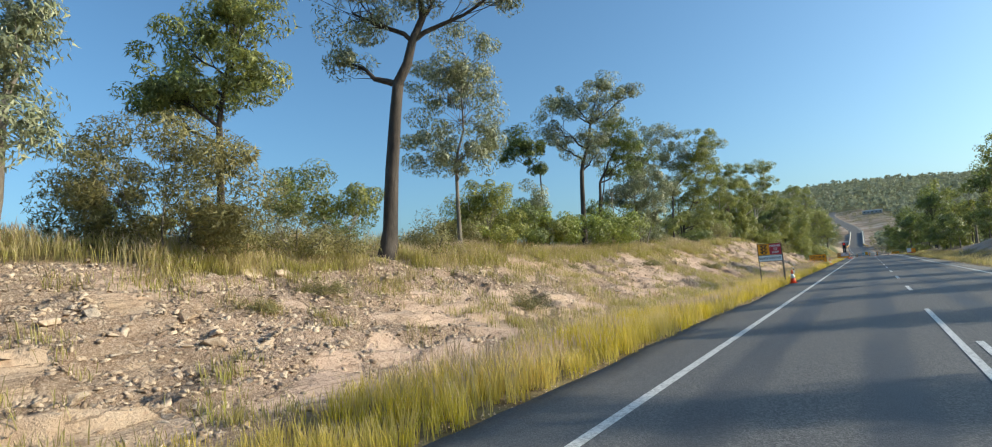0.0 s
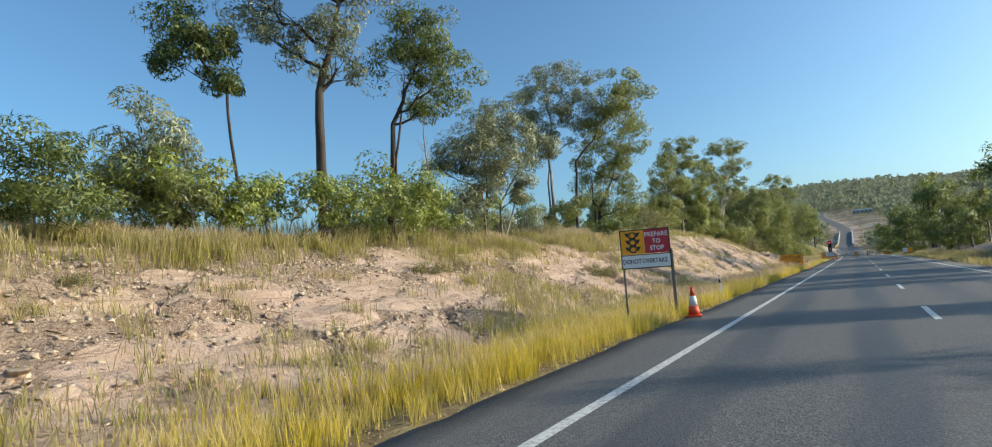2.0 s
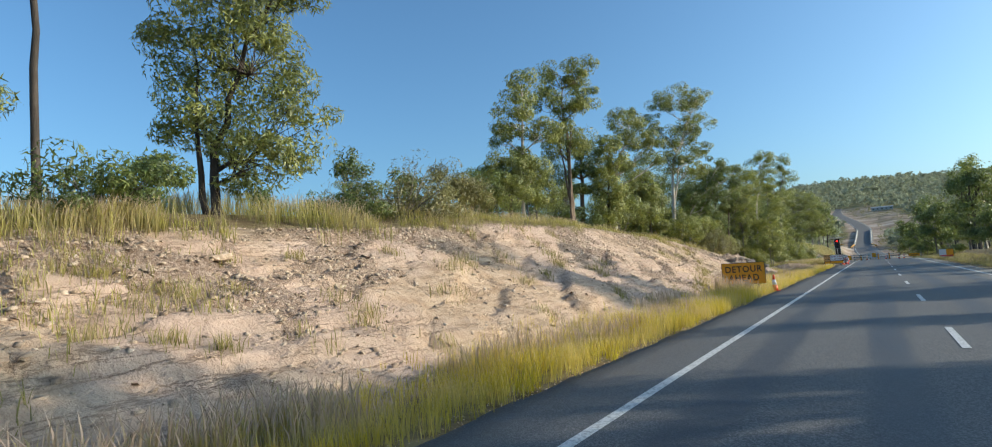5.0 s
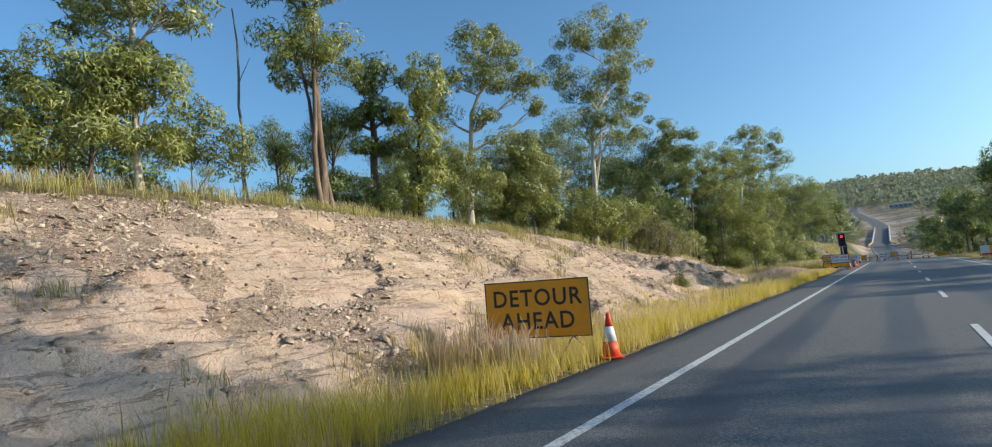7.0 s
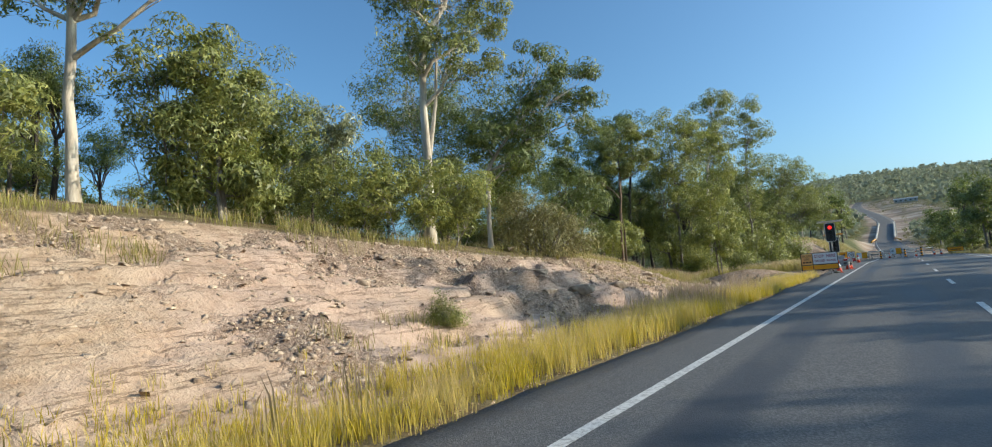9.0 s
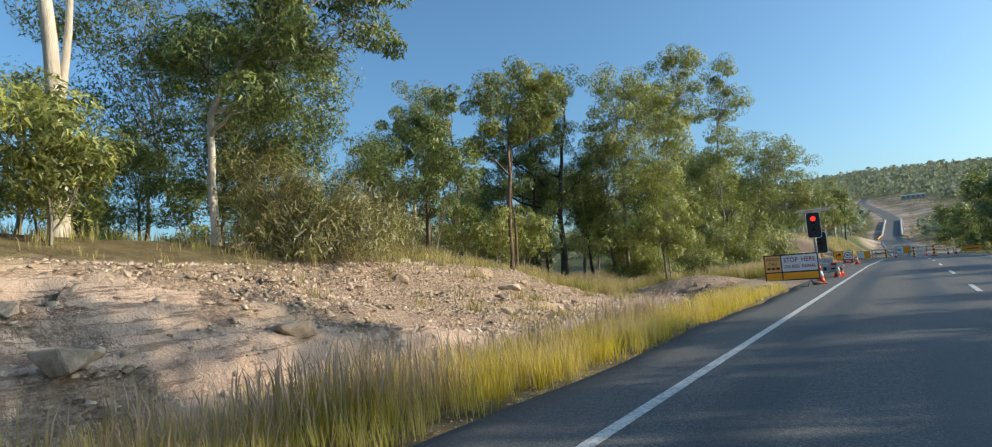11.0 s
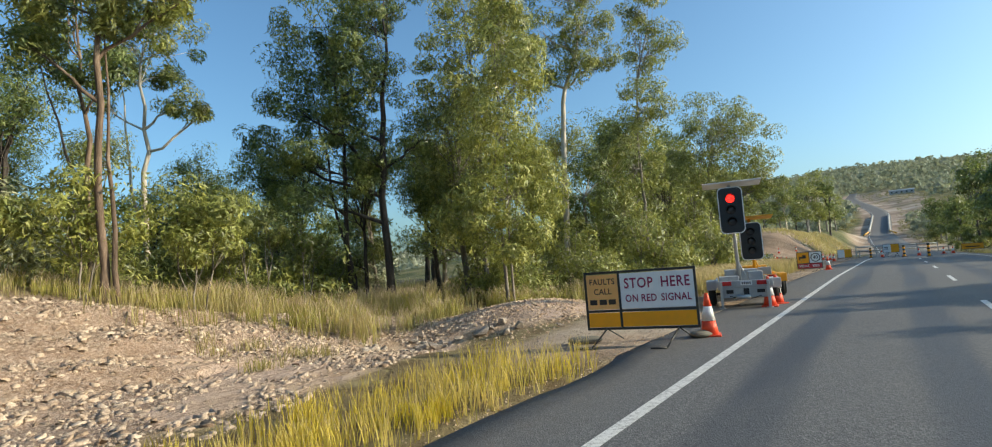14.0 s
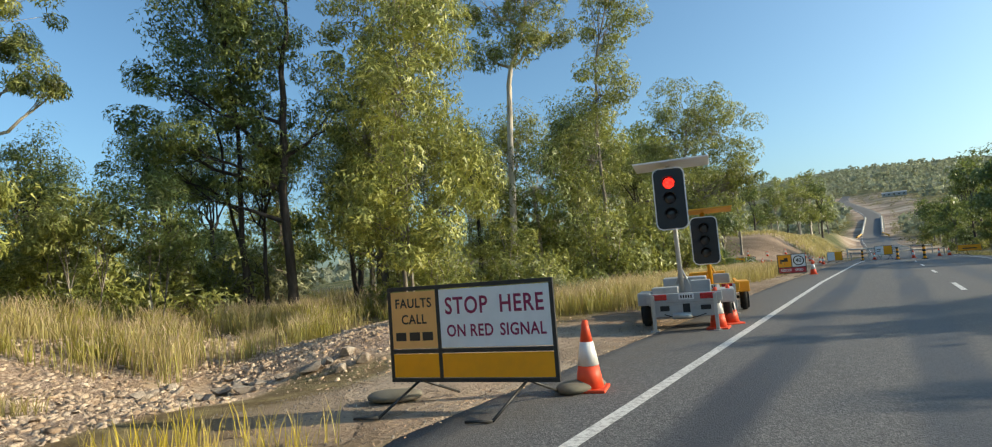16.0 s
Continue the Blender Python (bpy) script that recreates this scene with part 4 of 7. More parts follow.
gum("gum with a slim dark trunk", -14.8, 45.0, (0.3, -0.1, 2.5), [(0.1, -0.9, 5.0, 0.95, 0.58), (-1.0, -0.9, 4.2, 0.83, 0.66), (0.2, -0.5, 4.2, 0.83, 0.7), (0.5, 0.2, 5.0, 0.95, 0.78), (-1.5, -1.4, 3.7, 0.58, 0.37), (0.7, -0.2, 3.3, 0.74, 0.45), (-0.3, -0.4, 3.5, 0.7, 0.41), (0.5, -0.4, 5.9, 0.99, 0.54)], 0.085, "dark", "grey", 617, 1)
gum("pale forked young gum", -14.5, 45.9, (0.1, -0.1, 1.8), [(1.2, -0.2, 4.9, 0.9, 0.73), (1.3, 0.5, 4.0, 0.73, 0.6), (2.4, 1.0, 4.4, 0.51, 0.51), (0.3, 0.2, 3.4, 0.73, 0.6), (1.2, 0.5, 2.8, 0.51, 0.39), (0.9, 0.2, 2.1, 0.43, 0.21), (1.7, 0.7, 5.0, 0.64, 0.51)], 0.075, "grey", "grey", 618, 2)
bush("low grey scrub on the bank top", -16.2, 48.1, [(0.4, -0.3, 0.7, 0.81, 0.4), (1.3, 0.8, 0.9, 0.76, 0.5)], "grey", 622)
bush("low olive scrub on the bank top", -16.4, 53.1, [(-0.1, -0.7, 1.2, 1.0, 0.5), (0.8, 0.5, 1.3, 0.75, 0.69), (2.1, 1.0, 1.7, 0.75, 0.94)], "olive", 623)
gum("gum with curving limbs and a broad crown", -16.2, 55.2, (0.1, -0.2, 2.9), [(-0.3, -1.7, 8.2, 1.41, 1.07), (0.2, -0.4, 7.4, 1.41, 1.14), (1.9, 0.1, 7.8, 1.34, 1.27), (-0.1, -0.4, 9.4, 1.34, 0.54), (2.0, 0.7, 6.5, 0.94, 0.8), (-1.1, -1.8, 7.4, 0.87, 0.74), (0.4, -0.4, 10.6, 1.61, 0.67), (2.1, 0.2, 9.7, 1.41, 0.94)], 0.13, "grey", "grey", 619, 2)
gum("straight dark-trunked gum with high foliage", -14.9, 55.7, (0.4, -0.2, 4.7), [(2.9, 0.3, 8.3, 1.52, 0.79), (1.7, 0.6, 7.3, 1.19, 0.92), (3.3, 1.1, 7.3, 1.32, 1.12), (3.7, 2.0, 8.9, 1.12, 0.66), (3.1, 1.0, 9.7, 1.32, 0.73)], 0.1, "dark", "olive", 620, 1)
bush("low dark green bush below gums", -13.6, 56.2, [(0.3, -0.4, 0.9, 0.85, 0.65), (1.0, 0.7, 0.8, 0.78, 0.52)], "dark", 624)
gum("dense full-crowned gum on the bank", -15.0, 59.8, (0.1, -0.1, 1.8), [(2.6, 0.3, 6.6, 1.29, 1.29), (-0.2, -0.4, 5.0, 1.36, 1.21), (1.6, 0.2, 4.1, 1.59, 1.44), (-0.5, -0.1, 3.0, 1.36, 1.29), (2.0, 1.0, 2.4, 1.06, 1.52), (1.3, -0.4, 5.9, 1.52, 1.14), (0.7, 0.6, 1.5, 1.36, 0.99)], 0.15, "dark", "olive", 621, 2)
bush("dry twiggy grey-brown scrub on the bank top", -14.6, 70.2, [(-0.0, -0.6, 1.6, 0.65, 0.48), (0.3, 0.2, 1.3, 0.82, 0.65), (0.1, -0.3, 0.7, 0.99, 0.58), (0.7, 0.6, 0.8, 0.48, 0.51)], "dry", 625)
bush("dark green bush on the bank top", -15.6, 73.0, [(0.6, -0.3, 1.4, 0.89, 0.68), (-0.5, -0.4, 1.1, 0.72, 0.51)], "dark", 626)
gum("bushy young gum beside a pale trunk", -15.2, 75.5, (0.1, -0.0, 1.0), [(0.2, -0.5, 1.5, 0.9, 0.85), (0.6, 0.3, 2.6, 0.85, 0.66), (-0.5, -0.6, 0.9, 0.66, 0.47), (0.0, 0.1, 2.3, 0.8, 0.66)], 0.07, "brown", "olive", 627, 1)
gum("straight pale-trunked gum with high crown", -15.0, 76.5, (0.4, -0.3, 4.2), [(-0.4, -1.2, 4.4, 0.79, 0.59), (0.0, -0.4, 5.1, 0.98, 0.74), (1.3, 0.1, 4.5, 0.84, 0.69), (0.1, 0.0, 3.3, 0.88, 0.39), (0.7, 0.2, 2.4, 0.84, 0.54), (0.5, -1.0, 5.8, 1.35, 0.59), (0.8, 0.6, 1.2, 0.59, 0.59), (0.8, -0.5, 6.8, 1.23, 0.54)], 0.1, "white", "olive", 628, 1)
gum("gum with clustered brown trunks", -14.9, 82.0, (0.2, -0.3, 3.9), [(-0.4, -1.6, 7.5, 0.86, 0.86), (-0.3, -0.8, 6.1, 0.92, 1.17), (0.7, -0.7, 7.4, 1.17, 0.92), (0.5, 0.1, 5.6, 1.1, 1.17), (-0.2, -0.7, 4.6, 0.98, 0.8), (1.5, -0.3, 7.6, 1.04, 0.74), (0.2, -0.6, 9.3, 1.38, 0.86), (1.4, -0.3, 9.1, 1.04, 0.74)], 0.15, "brown", "olive", 629, 3)
bush("dark olive scrub at the bank edge", -16.0, 84.0, [(-0.3, -0.8, 1.1, 0.92, 0.61), (0.1, 0.1, 0.8, 0.92, 0.61), (1.4, 0.7, 0.6, 0.73, 0.54)], "dark", 635)
gum("tall gum with a straight trunk and tufted crown", -15.6, 84.8, (0.3, -0.1, 3.2), [(0.4, -0.5, 4.1, 0.63, 0.55), (0.6, -0.0, 4.9, 0.94, 0.31), (0.2, -0.3, 2.6, 0.51, 0.22), (0.5, 0.1, 2.6, 0.28, 0.18), (-0.3, -0.6, 3.7, 0.43, 0.28), (0.9, 0.1, 3.7, 0.35, 0.31), (0.5, -0.1, 5.5, 0.89, 0.43)], 0.17, "brown", "dark", 630, 1)
gum("yellow-green gum with drooping foliage", -14.2, 85.8, (0.2, -0.1, 2.0), [(0.5, -0.5, 3.9, 0.63, 0.75), (0.5, 0.1, 2.8, 0.83, 0.83), (-0.0, -0.4, 1.8, 0.75, 0.83), (0.3, 0.3, 1.5, 0.71, 0.75), (-0.2, -0.5, 3.0, 0.43, 0.59), (0.8, -0.3, 4.6, 0.79, 0.51), (-0.1, -0.0, 1.0, 0.79, 0.47), (0.7, -0.3, 5.5, 0.75, 0.59)], 0.11, "dark", "fresh", 631, 1)
bush("leafy gum regrowth under tall trees", -14.6, 88.7, [(0.2, -0.6, 2.3, 0.89, 0.84), (0.0, 0.0, 1.4, 1.12, 0.84), (0.9, 0.2, 1.6, 0.84, 0.89)], "olive", 633)
gum("tall gum with a smooth white trunk", -15.8, 91.0, (0.6, -0.2, 5.3), [(0.1, -1.3, 6.9, 1.02, 0.54), (-0.7, -1.0, 5.6, 0.86, 0.75), (1.7, 0.1, 6.9, 1.07, 0.64), (2.5, 1.4, 6.4, 1.02, 0.64), (3.1, 1.5, 5.5, 0.59, 0.37), (1.3, 0.0, 5.0, 0.59, 0.35), (2.0, 0.8, 7.2, 1.07, 0.48), (1.2, -0.4, 8.2, 1.34, 0.75), (1.8, 0.8, 8.6, 1.07, 0.75)], 0.15, "white", "olive", 632, 1)
bush("tall leafy regrowth under tall trees", -15.0, 93.2, [(0.1, -1.0, 3.9, 1.03, 0.8), (-0.1, -0.2, 2.7, 1.2, 1.2), (0.8, 0.1, 1.7, 1.03, 1.09), (1.3, 0.9, 2.9, 0.92, 0.97)], "olive", 634)
gum("leafy gum with foliage drooping almost to the ground", -14.0, 93.7, (0.1, -0.2, 2.0), [(0.2, -0.7, 3.9, 0.62, 0.45), (0.0, -0.2, 3.1, 0.62, 0.55), (-0.4, -0.8, 2.5, 0.62, 0.62), (0.0, 0.0, 2.3, 0.62, 0.62), (-0.2, -0.3, 1.3, 0.78, 0.65), (0.8, 0.2, 1.4, 0.45, 0.62), (0.5, 0.4, 0.7, 0.52, 0.45), (-0.8, -0.8, 1.3, 0.49, 0.65), (-0.3, -0.4, 4.9, 0.65, 0.45)], 0.09, "grey", "olive", 638, 2)
bush("leafy understorey scrub on the bank edge", -14.4, 94.9, [(0.3, -0.3, 0.7, 0.68, 0.54), (0.3, 0.2, 0.4, 0.54, 0.43)], "olive", 641)
gum("slim dark sapling with thin foliage", -16.5, 96.7, (0.2, -0.1, 2.1), [(0.6, -0.2, 2.8, 0.6, 0.56), (-0.1, -0.2, 2.4, 0.47, 0.39)], 0.05, "dark", "dark", 639, 1)
bush("green understorey scrub on the bank edge", -14.2, 97.9, [(-0.4, -0.9, 1.5, 0.75, 0.71), (0.0, 0.0, 1.0, 0.96, 0.84), (1.0, 0.3, 2.0, 0.59, 0.63), (0.7, 0.7, 0.9, 0.8, 0.75)], "olive", 642)
gum("round-crowned young gum behind scrub", -15.8, 98.8, (0.1, -0.2, 2.5), [(0.5, -0.6, 4.0, 0.89, 0.65), (0.1, -0.2, 3.3, 0.79, 0.56), (-0.2, -0.6, 2.7, 0.42, 0.33)], 0.06, "grey", "grey", 640, 1)
bush("yellow-green gum regrowth at the bank edge", -12.9, 99.0, [(0.2, -1.0, 1.6, 1.67, 0.94), (1.1, 0.7, 1.7, 1.2, 1.0)], "fresh", 637)
bush("leafy olive bush at the foot of a white gum", -13.4, 101.9, [(0.7, -0.3, 2.3, 0.94, 0.94), (-0.4, -0.3, 1.5, 0.94, 0.94), (0.8, 0.2, 1.1, 0.69, 0.84)], "olive", 643)
gum("very tall white gum with several limbs", -14.9, 102.5, (0.5, -0.4, 6.5), [(0.5, -1.5, 9.8, 1.32, 1.09), (1.3, 0.0, 9.7, 1.63, 1.48), (2.7, 0.2, 10.9, 1.48, 0.93), (-0.9, -1.5, 11.1, 1.09, 0.93), (1.8, 0.4, 7.2, 1.48, 1.17), (0.5, -1.1, 7.6, 1.09, 0.93), (2.9, 1.2, 8.7, 0.7, 0.7), (1.7, -0.7, 13.3, 1.75, 1.17), (2.6, 0.9, 13.4, 1.36, 0.97), (0.2, -1.3, 13.0, 1.32, 0.93)], 0.19, "white", "olive", 636, 2)
gum("gum with a pale lower trunk and dark crown", -14.3, 105.6, (0.3, -0.2, 3.3), [(0.5, -0.7, 4.8, 1.01, 1.01), (1.6, 0.7, 5.2, 1.24, 1.13), (2.6, 0.7, 7.3, 1.24, 1.13), (3.4, 2.1, 6.9, 1.13, 1.13), (2.8, 1.3, 5.7, 1.36, 1.13), (1.5, 0.2, 3.6, 1.13, 0.71), (3.9, 2.3, 5.5, 0.83, 0.83)], 0.12, "white", "dark", 644, 1)
bush("dry yellowish scrub below the gums", -13.2, 107.4, [(0.0, -0.9, 1.9, 1.16, 0.86), (0.1, 0.1, 1.3, 1.41, 0.98)], "dry", 645)
gum("bare-limbed forked gum in the paddock", -24.6, 113.3, (0, 0, 6.6), [(-1.0, -0.9, 9.7, 1.8, 0.9), (1.5, 0.6, 9.9, 1.7, 0.8), (2.8, 1.4, 9.3, 0.9, 0.6), (0.3, 0.0, 10.9, 1.8, 0.9)], 0.129, "brown", "grey", 23, 1)
bush("grey-green scrub in the paddock", -17.0, 113.4, [(0.8, -0.1, 1.8, 0.98, 0.68), (-0.3, -0.2, 1.2, 0.75, 0.56)], "grey", 652)
bush("dark bush filling the gap between gums", -14.8, 113.5, [(0.4, -1.0, 3.4, 1.71, 1.32), (1.1, 0.7, 2.6, 1.32, 1.4)], "dark", 646)
gum("young dark gum with tiered crown", -15.5, 114.7, (0.2, -0.1, 2.1), [(0.5, -0.4, 5.3, 0.46, 0.38), (-0.1, -0.4, 4.7, 0.8, 0.42), (0.8, -0.0, 4.6, 0.53, 0.53), (-0.2, -0.1, 4.0, 0.99, 0.42), (1.0, 0.4, 3.6, 0.61, 0.42), (0.4, -0.4, 2.7, 0.88, 0.34), (0.4, 0.3, 2.2, 0.72, 0.46)], 0.1, "brown", "dark", 647, 1)
bush("olive bush behind the grass", -15.0, 116.0, [(0.5, -0.3, 1.2, 0.93, 0.6)], "olive", 651)
bush("yellow-green bush behind the grass", -14.2, 117.3, [(0.5, -0.3, 1.8, 0.96, 0.79), (0.5, 0.3, 1.4, 0.71, 0.63)], "fresh", 650)
gum("gum with twin brown stems and a wide crown", -13.4, 117.4, (0.4, -0.2, 4.9), [(-0.0, -1.0, 6.3, 0.77, 0.57), (0.5, -0.1, 6.0, 0.77, 0.57), (1.4, 0.1, 6.6, 0.97, 0.61), (-0.2, -0.5, 7.3, 0.97, 0.49), (1.9, 0.8, 6.2, 0.57, 0.77), (-0.5, -1.0, 5.3, 0.45, 0.37), (0.6, -0.0, 8.1, 1.22, 0.53), (1.9, 0.5, 7.8, 0.81, 0.53)], 0.09, "brown", "olive", 648, 2)
gum("forked brown gum leaning apart behind scrub", -17.0, 118.5, (0.2, -0.2, 3.3), [(0.1, -1.0, 7.0, 0.73, 0.49), (-0.6, -0.9, 6.2, 0.68, 0.54), (0.8, -0.1, 5.7, 0.73, 0.49), (0.1, -0.4, 8.1, 0.73, 0.54)], 0.1, "brown", "dark", 649, 2)
bush("tall yellow-green bush behind the grass", -14.6, 119.8, [(0.2, -0.5, 2.4, 0.75, 0.68), (0.6, 0.2, 2.4, 0.62, 0.68), (0.4, -0.1, 1.6, 0.91, 0.55)], "fresh", 655)
gum("forked gum with pale bark standing behind scrub", -24.0, 122.8, (0.4, -0.3, 5.2), [(1.0, -1.0, 10.2, 1.24, 0.49), (-0.1, -0.9, 9.5, 1.02, 0.76), (2.0, 0.0, 10.2, 1.24, 0.65), (1.1, 0.1, 9.2, 0.76, 0.59), (1.7, 0.4, 8.0, 0.76, 0.59), (2.6, 0.9, 7.3, 0.38, 0.38), (-0.8, -1.3, 8.5, 0.54, 0.76), (1.4, -0.4, 11.5, 1.35, 0.65)], 0.14, "white", "olive", 654, 2)
bush("dark green understorey bush behind the grass", -17.0, 122.9, [(0.2, -0.6, 2.8, 0.77, 0.69), (0.6, 0.2, 2.7, 0.77, 0.82), (-0.5, -0.8, 2.2, 0.73, 0.65)], "olive", 656)
bush("dark green bush between gums", -16.4, 124.3, [(0.5, -0.4, 3.0, 0.82, 1.04), (0.5, 0.2, 2.4, 0.68, 0.68)], "dark", 657)
gum("slender yellowish-green gum hung with leaves to the ground", -10.7, 127.9, (0, 0, 2.4), [(0.9, 0.0, 7.7, 1.2, 1.1), (0.4, -0.2, 5.9, 1.4, 1.2), (0.5, 0.1, 4.0, 1.4, 1.2), (0.0, -0.1, 2.2, 1.3, 1.0), (-0.8, -0.7, 3.2, 1.1, 1.0), (0.7, 0.2, 9.1, 1.0, 0.9), (0.3, 0.0, 10.3, 0.8, 0.8)], 0.068, "grey", "fresh", 27, 2)
gum("dark gum in dense roadside bush", -19.2, 128.6, (0.4, -0.3, 5.7), [(0.9, -1.4, 11.7, 1.72, 1.35), (-0.6, -1.1, 10.3, 1.72, 1.42), (1.3, -0.5, 9.3, 1.72, 1.42), (-0.5, -0.4, 7.7, 1.72, 1.42), (-1.8, -1.9, 5.8, 1.72, 1.05)], 0.12, "dark", "dark", 653, 2)
gum("spreading dark gum with low limbs", -17.6, 129.4, (0.4, -0.4, 6.8), [(-1.9, -2.8, 8.4, 1.12, 0.65), (-3.8, -3.3, 7.3, 0.7, 0.38), (-1.9, -2.3, 6.4, 1.35, 0.76), (-1.2, -1.1, 8.0, 1.35, 1.06), (0.4, -0.7, 9.4, 1.64, 1.06), (-0.1, -1.7, 10.5, 1.35, 0.82), (0.0, -0.3, 6.3, 1.29, 1.06), (-2.2, -2.2, 4.9, 1.06, 0.47), (1.5, 0.8, 7.1, 1.06, 1.06), (0.3, -0.9, 11.9, 1.64, 0.94), (1.4, -0.8, 12.7, 1.35, 0.82)], 0.18, "dark", "dark", 658, 1)
gum("tall yellowish gum behind the heap of gravel", -14.6, 132.1, (0.4, -0.4, 7.3), [(0.3, -1.7, 10.4, 1.62, 1.08), (-0.8, -1.2, 9.1, 1.62, 1.08), (1.0, -0.5, 8.2, 1.38, 1.38), (1.7, 0.6, 10.0, 1.08, 1.38), (0.0, -0.6, 5.9, 1.62, 1.56), (2.1, 0.2, 6.2, 1.32, 1.56), (-0.2, -0.1, 3.3, 1.62, 1.38), (2.4, 1.0, 4.5, 1.02, 1.56), (-1.4, -0.9, 4.5, 1.08, 1.38), (0.4, -0.8, 12.5, 1.68, 1.08), (1.9, -0.3, 11.8, 1.38, 1.2)], 0.12, "grey", "fresh", 659, 2)
gum("tall gum with pale upper limbs", -13.8, 138.0, (0.7, -0.4, 9.3), [(0.6, -1.6, 12.8, 1.37, 0.87), (1.9, 0.3, 13.0, 1.66, 0.87), (1.4, -0.4, 11.3, 1.01, 1.37), (-0.1, -0.8, 11.0, 0.79, 1.01), (2.5, 0.6, 11.7, 0.87, 0.79), (1.7, -1.1, 14.5, 1.8, 1.01), (2.2, 0.3, 15.5, 1.3, 0.87)], 0.17, "white", "olive", 660, 1)
gum("bushy dark-leaved gum with a pale stem", -13.1, 139.5, (0.0, -0.5, 4.7), [(0.4, -1.0, 5.1, 1.41, 1.71), (1.3, 0.5, 6.2, 1.34, 1.41), (0.9, -0.1, 3.3, 1.41, 1.71), (-0.9, -0.5, 3.3, 1.12, 1.34)], 0.09, "white", "dark", 661, 1)
gum("narrow upright gum by the roadside", -10.8, 141.4, (0, 0, 5.0), [(1.0, -0.1, 14.5, 1.1, 1.2), (0.9, -0.1, 12.3, 1.6, 1.4), (0.5, -0.2, 9.5, 1.5, 1.6), (-0.2, -0.6, 6.5, 1.9, 2.1), (-1.0, -1.0, 3.3, 1.9, 1.9)], 0.122, "grey", "olive", 22, 1)
gum("large gum beside the roadworks", -10.2, 151.6, (0, 0, 2.8), [(1.0, -0.2, 10.4, 2.2, 1.4), (2.3, 0.9, 9.0, 2.1, 1.7), (-0.2, -0.8, 8.4, 1.9, 1.9), (1.4, 0.5, 5.7, 2.2, 1.8), (3.2, 1.8, 6.6, 1.5, 1.6), (-0.8, -1.0, 5.4, 1.9, 2.0)], 0.144, "grey", "olive", 30, 1)
bush("dark green bush on the bank top", -15.0, 27.5, [(0.6, -0.2, 1.8, 0.78, 0.39), (-0.1, -0.1, 1.1, 1.0, 0.61), (0.8, 0.2, 0.7, 0.72, 0.5)], "dark", 700)
bush("grey-green leafy bush on the bank top", -15.2, 29.8, [(0.0, -0.6, 1.3, 0.91, 0.58), (0.1, 0.1, 0.9, 1.17, 0.58), (1.0, 0.3, 1.1, 0.84, 0.65)], "olive", 701)
bush("bright green bush on the bank top", -14.8, 33.3, [(-0.0, -0.7, 1.1, 1.0, 0.69), (0.6, 0.4, 1.3, 1.16, 0.77), (1.8, 0.8, 0.8, 0.93, 0.54)], "bright", 702)
bush("rounded green bush near a young gum", -14.2, 39.8, [(-0.3, -1.1, 1.7, 1.41, 1.0), (0.4, 0.3, 1.3, 1.21, 0.7)], "bright", 703)
gum("young gum with thin open foliage", -14.0, 43.7, (0.1, -0.1, 1.5), [(1.0, -0.5, 5.4, 1.03, 0.69), (-0.5, -0.6, 4.3, 1.26, 0.8), (1.4, 0.1, 3.8, 1.14, 0.91), (-0.1, 0.2, 2.7, 1.37, 0.69)], 0.06, "grey", "grey", 704, 1)
bush("tall dark olive bush on the bank top", -15.4, 75.0, [(0.0, -0.7, 2.0, 0.89, 0.74), (0.4, 0.1, 2.5, 0.94, 0.89), (0.3, -0.3, 1.1, 1.42, 0.71), (0.9, 0.7, 1.6, 0.65, 0.71)], "olive", 705)
bush("loose olive bush on the bank top", -15.6, 78.0, [(0.7, -0.3, 1.4, 1.2, 0.71), (0.8, 0.5, 1.1, 0.78, 0.49)], "olive", 706)
bush("dense olive regrowth below tall gums", -17.2, 97.0, [(0.6, -1.2, 4.2, 1.97, 1.72), (0.5, 0.4, 2.7, 2.58, 1.72), (-0.5, -1.0, 1.4, 1.72, 1.11)], "olive", 707)
bush("dense dark regrowth below tall gums", -18.2, 107.6, [(-0.1, -2.4, 7.5, 2.64, 2.18), (0.0, 0.0, 3.9, 3.42, 2.64), (2.6, 0.5, 4.7, 2.64, 2.64), (0.3, 1.2, 2.0, 3.11, 1.4)], "dark", 708)
bush("dark green young gum bush at the bank edge", -14.6, 64.8, [(0.5, -0.3, 0.3, 0.99, 0.87), (-0.9, -0.5, 0.3, 0.74, 0.5)], "dark", 709)


def bare_pole():
    z = height(-17.0, 80.6)
    rng = np.random.default_rng(5)
    ob = base("dead_tree", "thin dead grey trunk with no leaves", "tree", -17.0, 80.6, z - 0.1)
    part("trunk", tube([wander(rng, (0, 0, 0), (-0.3, -0.2, 7.0), 0.07, 0.025, 6, 0.05), wander(rng, (-0.15, -0.1, 4.4), (0.2, 0.1, 5.2), 0.02, 0.008, 2, 0.1)]), BARK["grey"], ob)
    z = height(-14.9, 40.8)
    ob = base("dead_tree", "small dead sapling with bare twigs", "tree", -14.9, 40.8, z - 0.1)
    twigs = [wander(rng, (0, 0, 0), (0.2, 0.0, 5.6), 0.06, 0.012, 6, 0.12)]
    for k in range(9):
        a, h = rng.uniform(0, 6.28), rng.uniform(2.6, 5.0)
        twigs.append(wander(rng, (0.1, 0, h), (0.1 + 0.5 * math.cos(a), 0.5 * math.sin(a), h + rng.uniform(0.4, 0.9)), 0.02, 0.006, 3, 0.2))
    part("trunk", tube(twigs), BARK["grey"], ob)


bare_pole()


